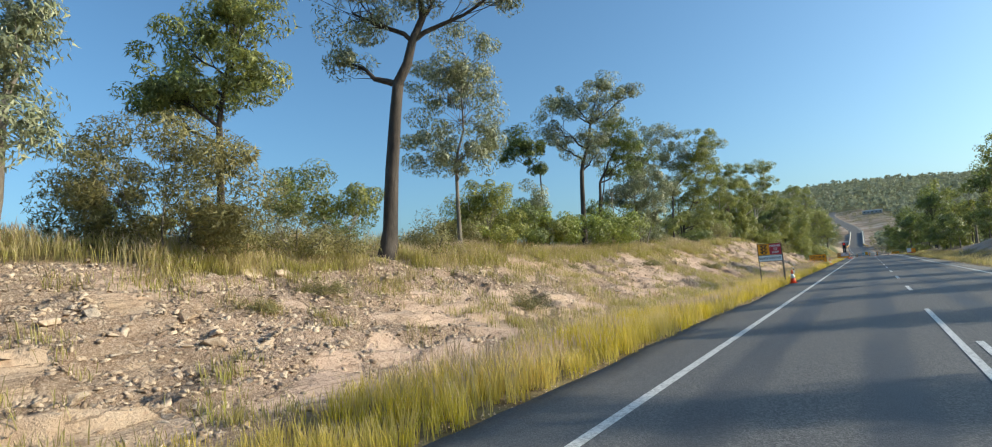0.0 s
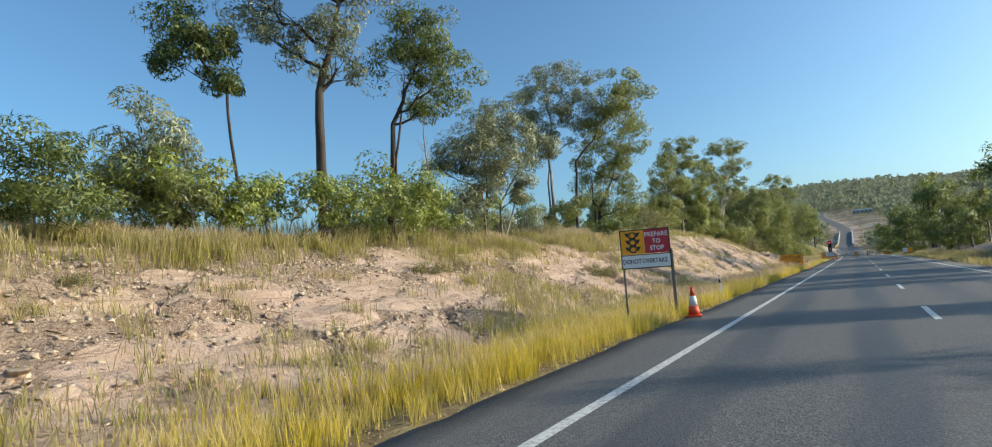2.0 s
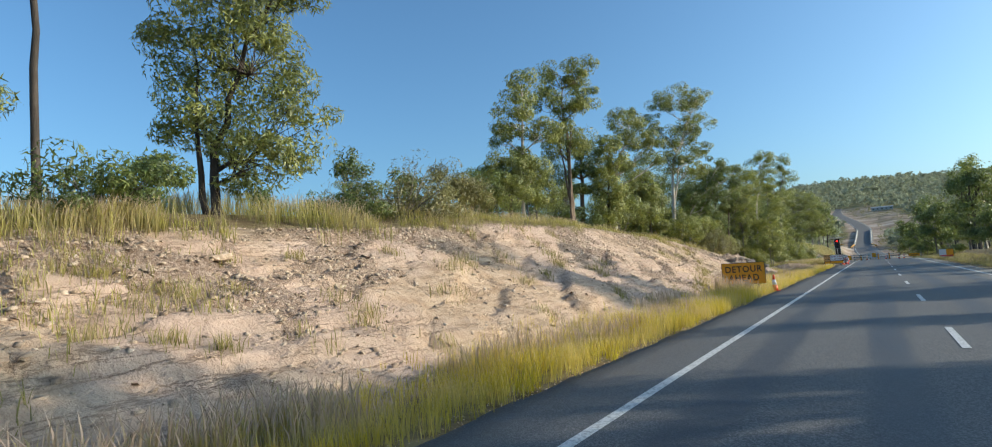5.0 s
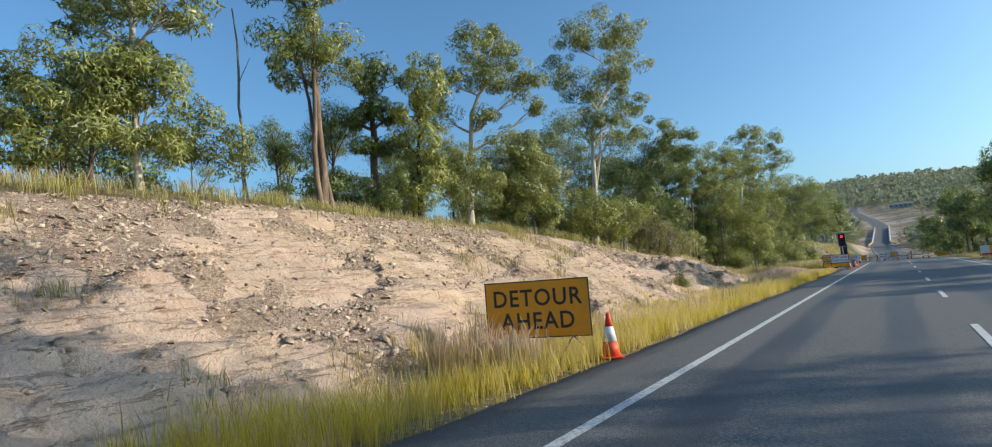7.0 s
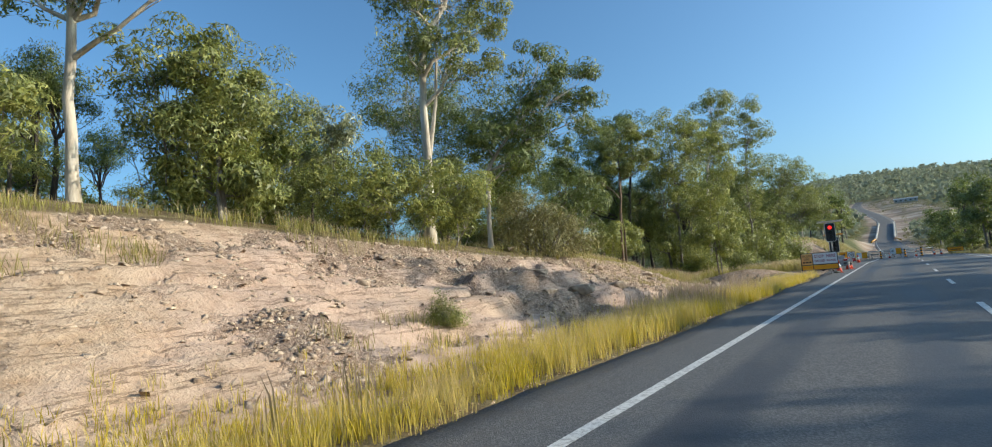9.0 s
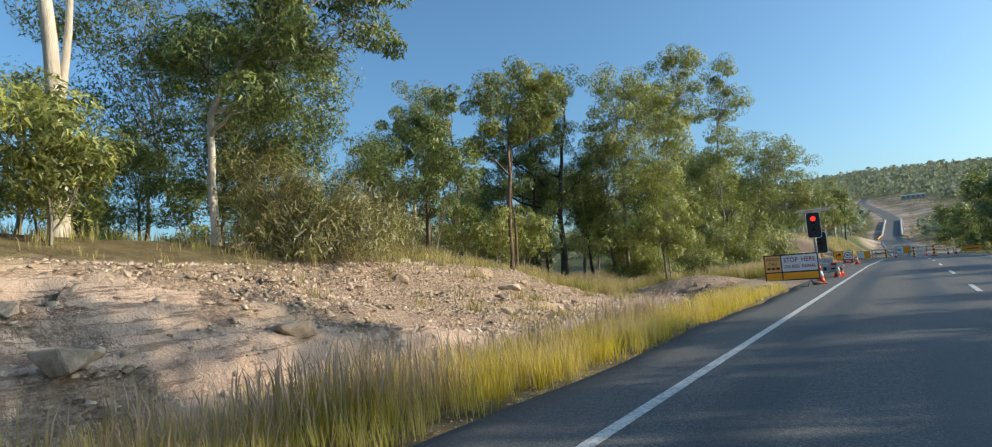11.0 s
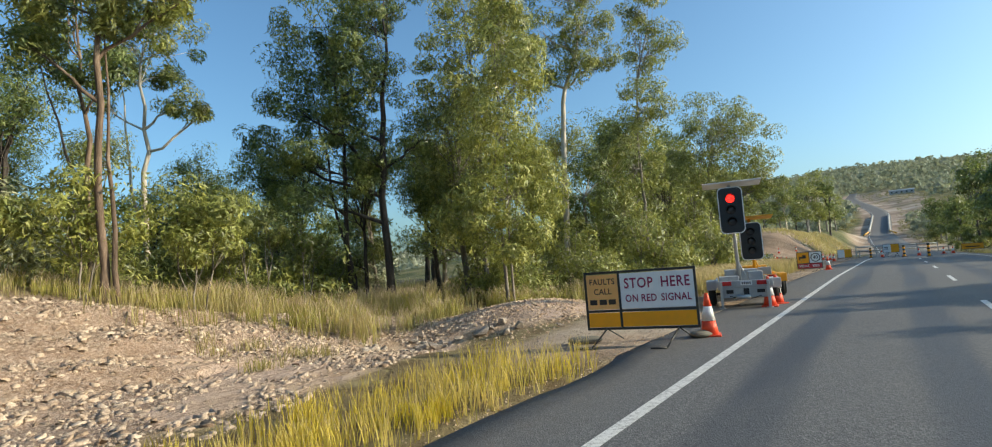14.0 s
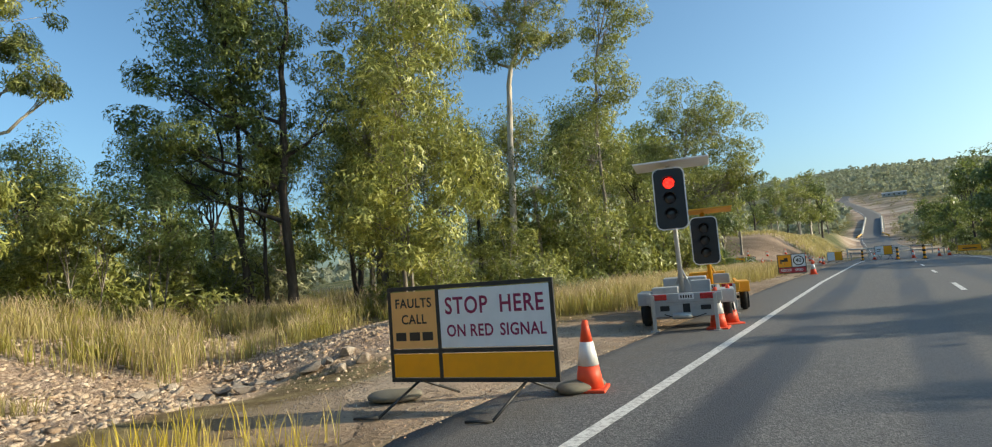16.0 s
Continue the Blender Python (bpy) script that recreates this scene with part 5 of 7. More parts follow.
def shrub(label, leaf, w, h, leaves, seed, long=0.15, wide=0.06, clump=0.3, droop=0.15):
    """A many-stemmed shrub about w wide and h high, standing on its origin."""
    rng = np.random.default_rng(seed)
    chains, pts, outs = [], [], []
    n = 22
    for k in range(n):
        a, r = rng.uniform(0, 6.28), math.sqrt(rng.uniform(0, 1)) * 0.5 * w
        top = h * (1.0 - 0.55 * (2 * r / w) ** 2) * rng.uniform(0.55, 1.05)
        e = np.array([r * math.cos(a), r * math.sin(a), top * rng.uniform(0.55, 0.95)])
        chains.append(wander(rng, (0.15 * e[0], 0.15 * e[1], 0), e, 0.03, 0.008, 4, 0.12))
        for j in range(4):
            c = e * np.array([1, 1, rng.uniform(0.25, 1.08)]) + np.clip(rng.normal(0, 1, 3), -1.2, 1.2) * 0.12 * w * np.array([1, 1, 0.4])
            c[2] = max(0.12, c[2])
            m = int(0.8 * leaves / n / 4)
            g = rng.normal(0, 1, (m, 3))
            g /= np.maximum(0.8, np.linalg.norm(g, axis=1))[:, None]
            pts.append(c + g * clump * rng.uniform(0.6, 1.3))
            far = c / np.array([0.5 * w, 0.5 * w, h])
            outs.append(0.7 * g + 0.6 * far + np.array([0, 0, 0.15]))
    p = np.concatenate(pts)
    p[:, 2] = np.maximum(p[:, 2], 0.04)
    ob = base("shrub", label, "shrub", 0, 0, group="scrub on the bank top")
    part("stem", tube(chains, 4), BARK["grey"], ob)
    part("foliage", leaf_mesh(rng, p, long, wide, droop, True, np.concatenate(outs)), LEAF[leaf], ob)
    return ob


SHRUBS = [
    shrub("dense olive-brown scrub bush on the bank top", "dry", 3.4, 3.4, 17000, 201, 0.14, 0.026, 0.42),
    shrub("round bright green shrub on the bank top", "bright", 2.6, 1.9, 9000, 202, 0.13, 0.05),
    shrub("grey-green wattle shrub on the bank top", "grey", 2.8, 2.3, 7500, 203, 0.16, 0.042),
    shrub("leafy olive sapling shrub under gums", "olive", 2.2, 2.8, 7000, 204, 0.14, 0.055),
    shrub("loose olive gum regrowth on the bank", "olive", 2.6, 3.2, 8000, 205, 0.17, 0.052, 0.36, 0.5),
    shrub("low yellow-green gum regrowth shrub", "fresh", 2.0, 2.6, 8000, 206, 0.16, 0.036, 0.36, 0.5),
    shrub("low dry brown brush on the bank", "dry", 2.4, 1.3, 7000, 207, 0.12, 0.022),
]
USED = set()


def plant(kind, x, y, size=1.0, tall=1.0, turn=None):
    size *= 1.15
    src = SHRUBS[kind]
    rz = (x * 37 + y * 91) % 360 if turn is None else turn
    m = pose(x, y, height(x, y) - 0.06, 0, 0, rz)
    if kind in USED:
        src = copy_thing(src, m)
    else:
        USED.add(kind)
        src.matrix_basis = m
    src.scale = (size, size, size * tall)


# low brush, and scrub further back
for row in ((6, -14.2, 13.4, 1.2, 1.0), (6, -14.0, 19.6, 1.1, 1.2), (6, -15.4, 50.4, 1.0, 0.9), (2, -18.2, 50.0, 1.0, 0.7), (6, -14.4, 66.4, 1.5, 1.2),
            (6, -12.7, 107.4, 1.3, 1.6), (6, -15.4, 110.4, 1.5, 1.5), (6, -18.0, 112.0, 1.3, 1.3), (2, -18.2, 116.4, 1.2, 1.0), (5, -19.6, 119.4, 1.2, 0.9),
            (4, -21.0, 123.4, 1.4, 1.0), (5, -18.4, 122.6, 1.1, 0.9), (3, -20.4, 127.6, 1.4, 0.9), (2, -22.6, 130.6, 1.5, 0.9), (4, -24.0, 119.0, 1.3, 0.9),
            (5, -26.2, 122.0, 1.4, 0.9), (4, -22.0, 117.4, 1.1, 0.8), (4, -28.4, 125.0, 1.5, 1.0), (5, -12.4, 131.4, 1.1, 1.0), (3, -14.6, 132.6, 1.2, 1.0),
            (4, -11.0, 133.6, 1.1, 0.9), (3, -9.8, 138.4, 1.3, 1.1), (4, -9.4, 145.0, 1.4, 1.2), (3, -11.4, 147.0, 1.5, 1.2), (2, -8.8, 133.0, 0.8, 0.6),
            (4, -12.6, 155.0, 1.5, 1.1), (1, -9.0, 154.6, 1.2, 0.8), (4, -14.0, 160.0, 1.6, 1.1), (0, -20.5, 113.5, 1.1, 0.8), (4, -22.6, 115.0, 1.3, 0.9),
            (0, -24.8, 117.0, 1.2, 0.8), (4, -19.6, 116.2, 1.2, 0.8), (3, -21.2, 120.6, 1.2, 0.9), (4, -27.5, 118.5, 1.5, 0.9), (0, -30.0, 121.0, 1.5, 0.9)):
    plant(*row)
for k, (x, y) in enumerate(((-10.6, 9.6), (-11.4, 12.0), (-9.0, 18.0), (-11.8, 27.0), (-10.8, 35.6), (-9.8, 46.4), (-7.4, 94.4))):
    plant(6 if k != 6 else 5, x, y, 0.30 + 0.12 * (k % 3), 0.9)


# woodland behind: a few whole trees, repeated at many places
def wood_tree(label, leaf, bark, h, spread, leaves, seed, droop=0.7, low=0.25, fine=1.0):
    rng = np.random.default_rng(seed)
    lobes = []
    for k in range(8):
        a = rng.uniform(0, 6.28)
        t = rng.uniform(low, 1.0)
        r = spread * (0.75 - 0.5 * abs(t - 0.55)) * rng.uniform(0.2, 1.0)
        lobes.append((r * math.cos(a), r * math.sin(a), h * (0.12 + 0.78 * t), spread * rng.uniform(0.45, 0.7), h * rng.uniform(0.09, 0.14)))
    trunk, crown = tree_meshes(seed, (0, 0, 0), (0.2, 0.1, h * 0.42), lobes, 0.017 * h, int((0.5 if fine == 1.0 else 0.55) * leaves), 0.45 * fine, 0.19 * fine * (1.0 if fine == 1.0 else 0.66), droop, 0.55, twigs=3 if fine == 1.0 else 5, three=True)
    ob = base("gum_tree", label, "tree", 0, 0, group="woodland gums")
    part("trunk", trunk, BARK[bark], ob)
    part("crown", crown, LEAF[leaf], ob)
    return ob


WOOD = [
    wood_tree("olive-leaved gum in roadside woodland", "olive", "grey", 11.0, 2.7, 3600, 301),
    wood_tree("dark-leaved gum in roadside woodland", "dark", "dark", 12.5, 2.5, 3600, 302),
    wood_tree("slender pale-barked woodland gum", "olive", "white", 13.5, 2.1, 3000, 303, low=0.45),
    wood_tree("young bushy woodland gum", "fresh", "grey", 7.5, 2.2, 3000, 304, low=0.0),
    wood_tree("bushy dark gum in roadside woodland", "dark", "grey", 8.5, 2.6, 3400, 305, low=0.0),
    wood_tree("olive-leaved gum behind the cutting", "olive", "grey", 10.5, 2.6, 14000, 306, low=0.1, fine=0.52),
    wood_tree("dark-leaved gum behind the cutting", "dark", "dark", 11.5, 2.5, 14000, 307, low=0.15, fine=0.52),
    wood_tree("bushy yellow-green gum behind the cutting", "fresh", "grey", 8.5, 2.5, 13000, 308, low=0.0, fine=0.52),
]
WOOD_USED = set()


def wood(kind, x, y, size=1.0, turn=0.0):
    src, m = WOOD[kind], pose(x, y, height(x, y) - 0.1, 0, 0, turn)
    if kind in WOOD_USED:
        src = copy_thing(src, m)
    else:
        WOOD_USED.add(kind)
        src.matrix_basis = m
    src.scale = (size, size, size)


def scatter(seed, count, x0, x1, y0, y1, kinds, smin, smax, gap):
    rng = np.random.default_rng(seed)
    spots = []
    for _ in range(count * 30):
        if len(spots) >= count:
            break
        x, y = rng.uniform(x0, x1), rng.uniform(y0, y1)
        if all((x - a) ** 2 + (y - b) ** 2 > gap * gap for a, b in spots):
            spots.append((x, y))
            wood(int(rng.choice(kinds)), x, y, rng.uniform(smin, smax), rng.uniform(0, 360))


# left: thin cover first, then forest
scatter(11, 10, -60, -32, -10, 70, (3, 4), 0.55, 0.8, 5.0)
scatter(12, 12, -30, -19, 84, 108, (5, 6, 7), 0.40, 0.55, 3.0)
scatter(32, 14, -28, -18.5, 104, 130, (5, 6, 7), 0.5, 0.72, 2.6)
scatter(33, 10, -20, -16.5, 84, 101, (6, 5, 7), 0.36, 0.5, 2.4)
scatter(13, 10, -42, -27, 80, 112, (0, 1, 4), 0.5, 0.65, 4.0)
scatter(14, 10, -46, -26, 113, 140, (3, 4), 0.55, 0.8, 3.5)
scatter(15, 16, -26, -13.5, 131, 160, (6, 5, 6, 7), 0.75, 1.05, 2.6)
scatter(26, 9, -22, -15.5, 160, 200, (0, 1, 2), 0.95, 1.2, 4.0)
scatter(27, 12, -32, -13.5, 270, 330, (0, 1, 2), 1.1, 1.4, 3.6)
scatter(28, 16, 10.4, 14, 94, 172, (4, 3, 4), 0.55, 0.7, 2.2)
scatter(29, 14, 9.5, 15, 190, 330, (4, 3, 4, 1), 1.0, 1.5, 4.5)
for row in ((0, 16.0, 66.0, 0.95), (1, 18.0, 69.0, 0.9), (0, 15.0, 62.5, 0.9), (1, 15.5, 112.5, 0.98), (0, 17.0, 115.5, 1.1), (0, 14.5, 117.5, 0.95), (0, 15.0, 82.0, 0.8)):
    wood(*row, row[2] * 40)
for row in ((2, 13.2, 81.0, 0.84), (2, 13.0, 85.0, 0.78), (1, 13.6, 166.0, 1.15),
            (0, 17.0, 169.0, 1.25), (1, 14.2, 178.0, 1.25), (0, 15.0, 190.0, 1.3), (1, 17.0, 205.0, 1.45), (2, 18.0, 196.0, 1.4)):
    wood(*row, row[2] * 53)
for row in ((6, -23.0, 127.6, 0.7), (5, -20.6, 131.4, 0.75), (6, -25.4, 131.0, 0.75), (5, -18.6, 134.0, 0.8), (7, -26.6, 126.4, 0.7), (6, -16.8, 131.6, 0.62)):
    wood(*row, row[2] * 40)
scatter(31, 18, 8.8, 13, 150, 262, (4, 4, 3), 0.34, 0.5, 1.9)
scatter(16, 14, -34, -19, 160, 215, (0, 1, 2, 3), 0.8, 1.15, 4.0)
scatter(17, 14, -60, -26, 222, 330, (0, 1, 2), 0.85, 1.2, 5.0)
scatter(18, 8, -80, -46, 70, 200, (0, 1, 4), 0.8, 1.1, 8.0)
# the other side of the road
scatter(19, 6, 13.5, 20, 42, 78, (2, 2, 0), 0.5, 0.72, 5.0)
scatter(20, 9, 15, 26, 80, 116, (0, 1, 4), 0.6, 0.75, 4.0)
scatter(30, 9, 14, 24, 116, 165, (0, 1, 4), 0.42, 0.6, 4.0)
scatter(21, 16, 15, 30, 165, 250, (0, 1, 4), 0.85, 1.15, 4.5)
scatter(22, 12, 18, 46, 250, 360, (0, 1), 0.9, 1.2, 6.0)
scatter(24, 4, 14, 20, 14, 44, (2, 2), 0.55, 0.7, 5.0)


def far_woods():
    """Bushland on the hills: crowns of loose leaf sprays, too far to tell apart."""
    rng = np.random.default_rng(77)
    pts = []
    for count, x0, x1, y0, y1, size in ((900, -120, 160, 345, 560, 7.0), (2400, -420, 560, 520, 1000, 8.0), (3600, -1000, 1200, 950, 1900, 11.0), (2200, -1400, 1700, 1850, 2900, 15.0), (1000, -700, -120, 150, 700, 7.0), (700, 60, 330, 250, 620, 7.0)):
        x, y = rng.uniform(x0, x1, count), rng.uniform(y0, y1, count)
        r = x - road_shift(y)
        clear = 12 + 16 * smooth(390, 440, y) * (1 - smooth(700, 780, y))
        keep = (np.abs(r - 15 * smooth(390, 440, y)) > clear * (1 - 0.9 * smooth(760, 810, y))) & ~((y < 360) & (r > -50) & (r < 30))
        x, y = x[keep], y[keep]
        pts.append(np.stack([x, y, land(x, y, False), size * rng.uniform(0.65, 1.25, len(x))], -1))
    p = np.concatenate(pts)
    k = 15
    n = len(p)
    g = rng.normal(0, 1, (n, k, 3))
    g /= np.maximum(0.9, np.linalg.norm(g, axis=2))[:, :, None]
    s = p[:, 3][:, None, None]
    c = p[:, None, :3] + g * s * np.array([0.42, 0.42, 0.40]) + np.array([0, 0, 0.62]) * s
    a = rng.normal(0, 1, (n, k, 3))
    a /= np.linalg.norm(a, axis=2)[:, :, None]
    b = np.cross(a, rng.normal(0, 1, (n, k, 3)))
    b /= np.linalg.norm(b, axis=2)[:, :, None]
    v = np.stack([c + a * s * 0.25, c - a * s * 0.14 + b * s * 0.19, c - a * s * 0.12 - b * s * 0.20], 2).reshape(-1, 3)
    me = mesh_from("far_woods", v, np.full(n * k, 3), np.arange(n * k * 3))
    tagged(part("far_woods", me, LEAF["far"]), "olive bushland covering the distant hills, haze painted into its colour", "woodland", kind="stuff")


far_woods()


def valley_scrub():
    """Low scrub and heaps of cut brush on the cleared ground of the valley."""
    rng = np.random.default_rng(78)
    x, y = rng.uniform(-30, 60, 5200), rng.uniform(206, 780, 5200)
    r = x - road_shift(y)
    dense = np.where(r > 0, smooth(6.5, 9.0, r) * (1 - 0.62 * smooth(420, 480, y)), smooth(-9.0, -12.0, r) * smooth(330, 420, y))
    k = rng.uniform(0, 1, len(x)) < dense * smooth(-0.35, 0.35, fbm(0.4 * x, y, 26.0, 3, 97))
    x, y = x[k], y[k]
    size = rng.uniform(0.5, 1.5, len(x)) * (1 + smooth(300, 600, y))
    m = 34
    g = rng.normal(0, 1, (len(x), m, 3))
    g /= np.maximum(0.8, np.linalg.norm(g, axis=2))[:, :, None]
    c = np.stack([x, y, land(x, y, False) + 0.45 * size], -1)[:, None, :] + g * size[:, None, None] * np.array([0.75, 0.75, 0.5])
    me = leaf_mesh(rng, c.reshape(-1, 3), 0.5, 0.22, 0.0, True, (g + np.array([0, 0, 0.3])).reshape(-1, 3))
    tagged(part("valley_scrub", me, LEAF["dry"]), "low olive scrub on cleared ground in the valley", "scrub", kind="stuff")


valley_scrub()


def blades(name, label, material, seed, x, y, tall, wide, lean=0.35, z=None, plume=False):
    """Grass: bent tapering blades at the given places."""
    rng = np.random.default_rng(seed)
    n = len(x)
    z = land(x, y) - 0.02 if z is None else z
    a = rng.uniform(0, 6.283, n)
    h = tall * rng.uniform(0.55, 1.15, n)
    d = np.stack([np.cos(a), np.sin(a), 0 * a], -1)
    t = np.stack([-np.sin(a), np.cos(a), 0 * a], -1)
    o = np.stack([x, y, z], -1)
    w = (wide * rng.uniform(0.7, 1.3, n))[:, None]
    bend = (h * lean * rng.uniform(0.2, 1.0, n))[:, None]
    up = np.array([0, 0, 1.0])
    mid = 0.74 if plume else 0.55
    m = o + up * (h * mid)[:, None] + d * bend * mid * 0.62
    tip = o + up * h[:, None] + d * bend
    v = np.stack([o - t * w / 2, o + t * w / 2, m + t * w * (0.62 if plume else 0.42), m - t * w * (0.62 if plume else 0.42), tip], 1).reshape(-1, 3)
    i = np.arange(n)[:, None] * 5
    corners = np.concatenate([i + np.array([[0, 1, 2, 3]]), i + np.array([[3, 2, 4]])], 1)
    me = mesh_from(name, v, np.tile([4, 3], n), corners, {"up": np.tile([0, 0, mid, mid, 1.0], n)})
    tagged(part(name, me, material), label, "grass", kind="stuff")


def spread(seed, n, x0, x1, y0, y1, keep):
    rng = np.random.default_rng(seed)
    x, y = rng.uniform(0, 1, n), rng.uniform(y0, y1, n)
    lo = x0(y) if callable(x0) else x0
    hi = x1(y) if callable(x1) else x1
    x = lo + (hi - lo) * x
    k = keep(x, y, rng)
    return x[k], y[k], rng


def tufted(x, y, seed, per, size):
    """Turns each place into a small clump of places."""
    rng = np.random.default_rng(seed)
    n = len(x)
    s = size * rng.uniform(0.5, 1.4, (n, 1))
    return (x[:, None] + rng.normal(0, 1, (n, per)) * s).ravel(), (y[:, None] + rng.normal(0, 1, (n, per)) * s).ravel()


def toe_at(y):
    return np.interp(y, BANK_Y, TOE_X)


def crest_at(y):
    return np.interp(y, BANK_Y, CREST_X)


def build_grass():
    # verge: thick next to the seal, thinning towards the rock
    def verge_keep(x, y, rng):
        d = -3.75 - x
        width = 2.9 + 0.8 * fbm(y, 0 * y, 6.0, 2, 111)
        thick = (1 - smooth(0.35 * width, 1.05 * width, d)) * np.where(y > 112, 1 - smooth(118, 120.5, y), 1)
        return rng.uniform(0, 1, len(x)) < thick * (0.55 + 0.45 * smooth(-0.5, 0.1, fbm(x, y, 0.8, 2, 113)))
    x, y, rng = spread(1001, 26000, lambda y: -7.6, lambda y: -3.68, -8, 121, verge_keep)
    x, y = tufted(x, y, 24, 8, 0.07)
    x = np.minimum(x, -3.6)
    tall = 0.66 * (0.72 + 0.45 * fbm(x, y, 2.2, 2, 115)) * (1 - 0.35 * smooth(1.2, 2.6, -3.7 - x))
    blades("verge_grass", "tall yellow-green grass along the seal", VERGE, 1, x, y, tall, 0.0095, 0.5)
    x, y, rng = spread(1010, 6500, lambda y: -5.7 + 0 * y, lambda y: -3.8 + 0 * y, -6, 111,
                       lambda x, y, rng: rng.uniform(0, 1, len(x)) < smooth(-0.1, 0.45, fbm(x, y, 3.0, 2, 117)) * smooth(-3.9, -4.6, x))
    x, y = tufted(x, y, 26, 7, 0.12)
    blades("verge_seed_heads", "pinkish seed heads above the verge grass", PLUME, 10, x, np.clip(y, -8, 121), 0.78 * (0.8 + 0.4 * fbm(x, y, 2.0, 2, 119)), 0.012, 0.5, plume=True)
    x, y, rng = spread(1012, 70, lambda y: -5.9 + 0 * y, lambda y: -4.25 + 0 * y, 76.4, 78.0, lambda x, y, rng: x + 0.35 * (y - 77.2) < -4.2)
    x, y = tufted(x, y, 28, 11, 0.09)
    blades("board_grass", "seeding grass in front of the orange board", PLUME, 12, x, y, 0.85 * (0.85 + 0.3 * fbm(x, y, 0.7, 2, 151)), 0.011, 0.5, plume=True)
    # crest and plateau: seeding grass
    x, y, rng = spread(1002, 7000, lambda y: crest_at(y) - 5.0, lambda y: crest_at(y) + 0.7, -10, 128,
                       lambda x, y, rng: rng.uniform(0, 1, len(x)) < smooth(-0.9, 0.4, crest_at(y) - x + 0.9 * fbm(x, y, 2.2, 2, 121)) * (0.12 + 0.88 * smooth(-0.25, 0.3, fbm(x, y, 1.4, 2, 123))) * (1 - 0.72 * smooth(86, 92, y) * (1 - smooth(106, 111, y))))
    x, y = tufted(x, y, 21, 13, 0.13)
    blades("bank_grass", "tall seeding grass along the bank top", SEEDY, 2, x, y, (0.80 - 0.32 * smooth(58, 80, y) + 0.2 * smooth(105, 112, y)) * (0.72 + 0.6 * fbm(x, y, 2.0, 2, 125)), 0.011, 0.6, plume=True)
    x, y, rng = spread(1003, 19000, lambda y: -34.0 + 0 * y, lambda y: crest_at(y) - 4.5, -5, 165, lambda x, y, rng: fbm(x, y, 4.0, 2, 127) > -0.35)
    blades("paddock_grass", "rough grass under the trees", SEEDY, 3, x, y, 0.6, 0.045)
    x, y, rng = spread(1011, 5600, lambda y: crest_at(y) - 2.4, lambda y: crest_at(y) + 0.8, -7, 57,
                       lambda x, y, rng: rng.uniform(0, 1, len(x)) < smooth(-0.05, 0.3, fbm(x, y, 2.6, 2, 147)))
    x, y = tufted(x, y, 27, 14, 0.15)
    blades("crest_grass", "clumps of tall green and straw grass before the scrub", SEEDY, 11, x, y, 0.78 * (0.75 + 0.5 * fbm(x, y, 1.8, 2, 149)), 0.011, 0.55, plume=True)
    # grassy pockets on the broken ground
    x, y, rng = spread(1009, 3600, lambda y: crest_at(y), lambda y: toe_at(y) + 0.8, -8, 58,
                       lambda x, y, rng: rng.uniform(0, 1, len(x)) < smooth(0.10, 0.35, fbm(x, y, 3.2, 3, 129) + 0.22 * (x - toe_at(y) > -1.2) + 0.2 * (x < crest_at(y) + 1.6)))
    x, y = tufted(x, y, 25, 12, 0.15)
    blades("pocket_grass", "straw and green grass growing in pockets of the bank", SEEDY, 9, x, y, 0.42 * (0.8 + 0.5 * fbm(x, y, 1.6, 2, 145)), 0.010, 0.7, plume=True)
    # tufts on the rock
    rng = np.random.default_rng(1004)
    cx, cy = rng.uniform(-13.2, -6.0, 420), np.where(rng.uniform(0, 1, 420) < 0.6, rng.uniform(-6, 52, 420), rng.uniform(50, 120, 420))
    ok = (cx < toe_at(cy) + 0.6) & (cx > crest_at(cy)) & (fbm(cx, cy, 5.0, 2, 131) > -0.1 - 0.3 * (cy < 45))
    cx, cy = cx[ok], cy[ok]
    m = 75
    x = (cx[:, None] + rng.normal(0, 0.16, (len(cx), m)) * rng.uniform(0.6, 1.8, (len(cx), 1))).ravel()
    y = (cy[:, None] + rng.normal(0, 0.18, (len(cx), m)) * rng.uniform(0.6, 1.8, (len(cx), 1))).ravel()
    blades("tuft_grass", "scattered straw tufts rooted in the rock", STRAW, 4, x, y, 0.30, 0.012, 0.8)
    # at the gully and the gravel heap
    x, y, rng = spread(1005, 3000, lambda y: -20.0 + 0 * y, lambda y: -6.2 + 0 * y, 117.5, 150,
                       lambda x, y, rng: (np.exp(-(((x + 8.7) / 2.3) ** 2 + ((y - 126) / 2.6) ** 2)) < 0.4) & (fbm(x, y, 2.0, 2, 133) > -0.2) & (x > crest_at(y) - 4 - 8 * smooth(120, 126, y)) & (x < -12.6 + 6.0 * smooth(127, 131, y) + 1.2 * fbm(x, y, 2.5, 2, 135) + 1.6 * smooth(119, 122, y)))
    x, y = tufted(x, y, 22, 20, 0.14)
    blades("gully_grass", "seeding grass round the gully", SEEDY, 5, x, y, 0.85 * (0.8 + 0.4 * fbm(x, y, 2.0, 2, 137)), 0.012, 0.6, plume=True)
    # beyond the trailers, and the far field
    x, y, rng = spread(1006, 1500, lambda y: -9.5 + 0 * y, lambda y: -4.6 + 0 * y, 131, 156, lambda x, y, rng: rng.uniform(0, 1, len(x)) < smooth(-4.2, -6.0, x + 0.8 * fbm(x, y, 3.0, 2, 139)))
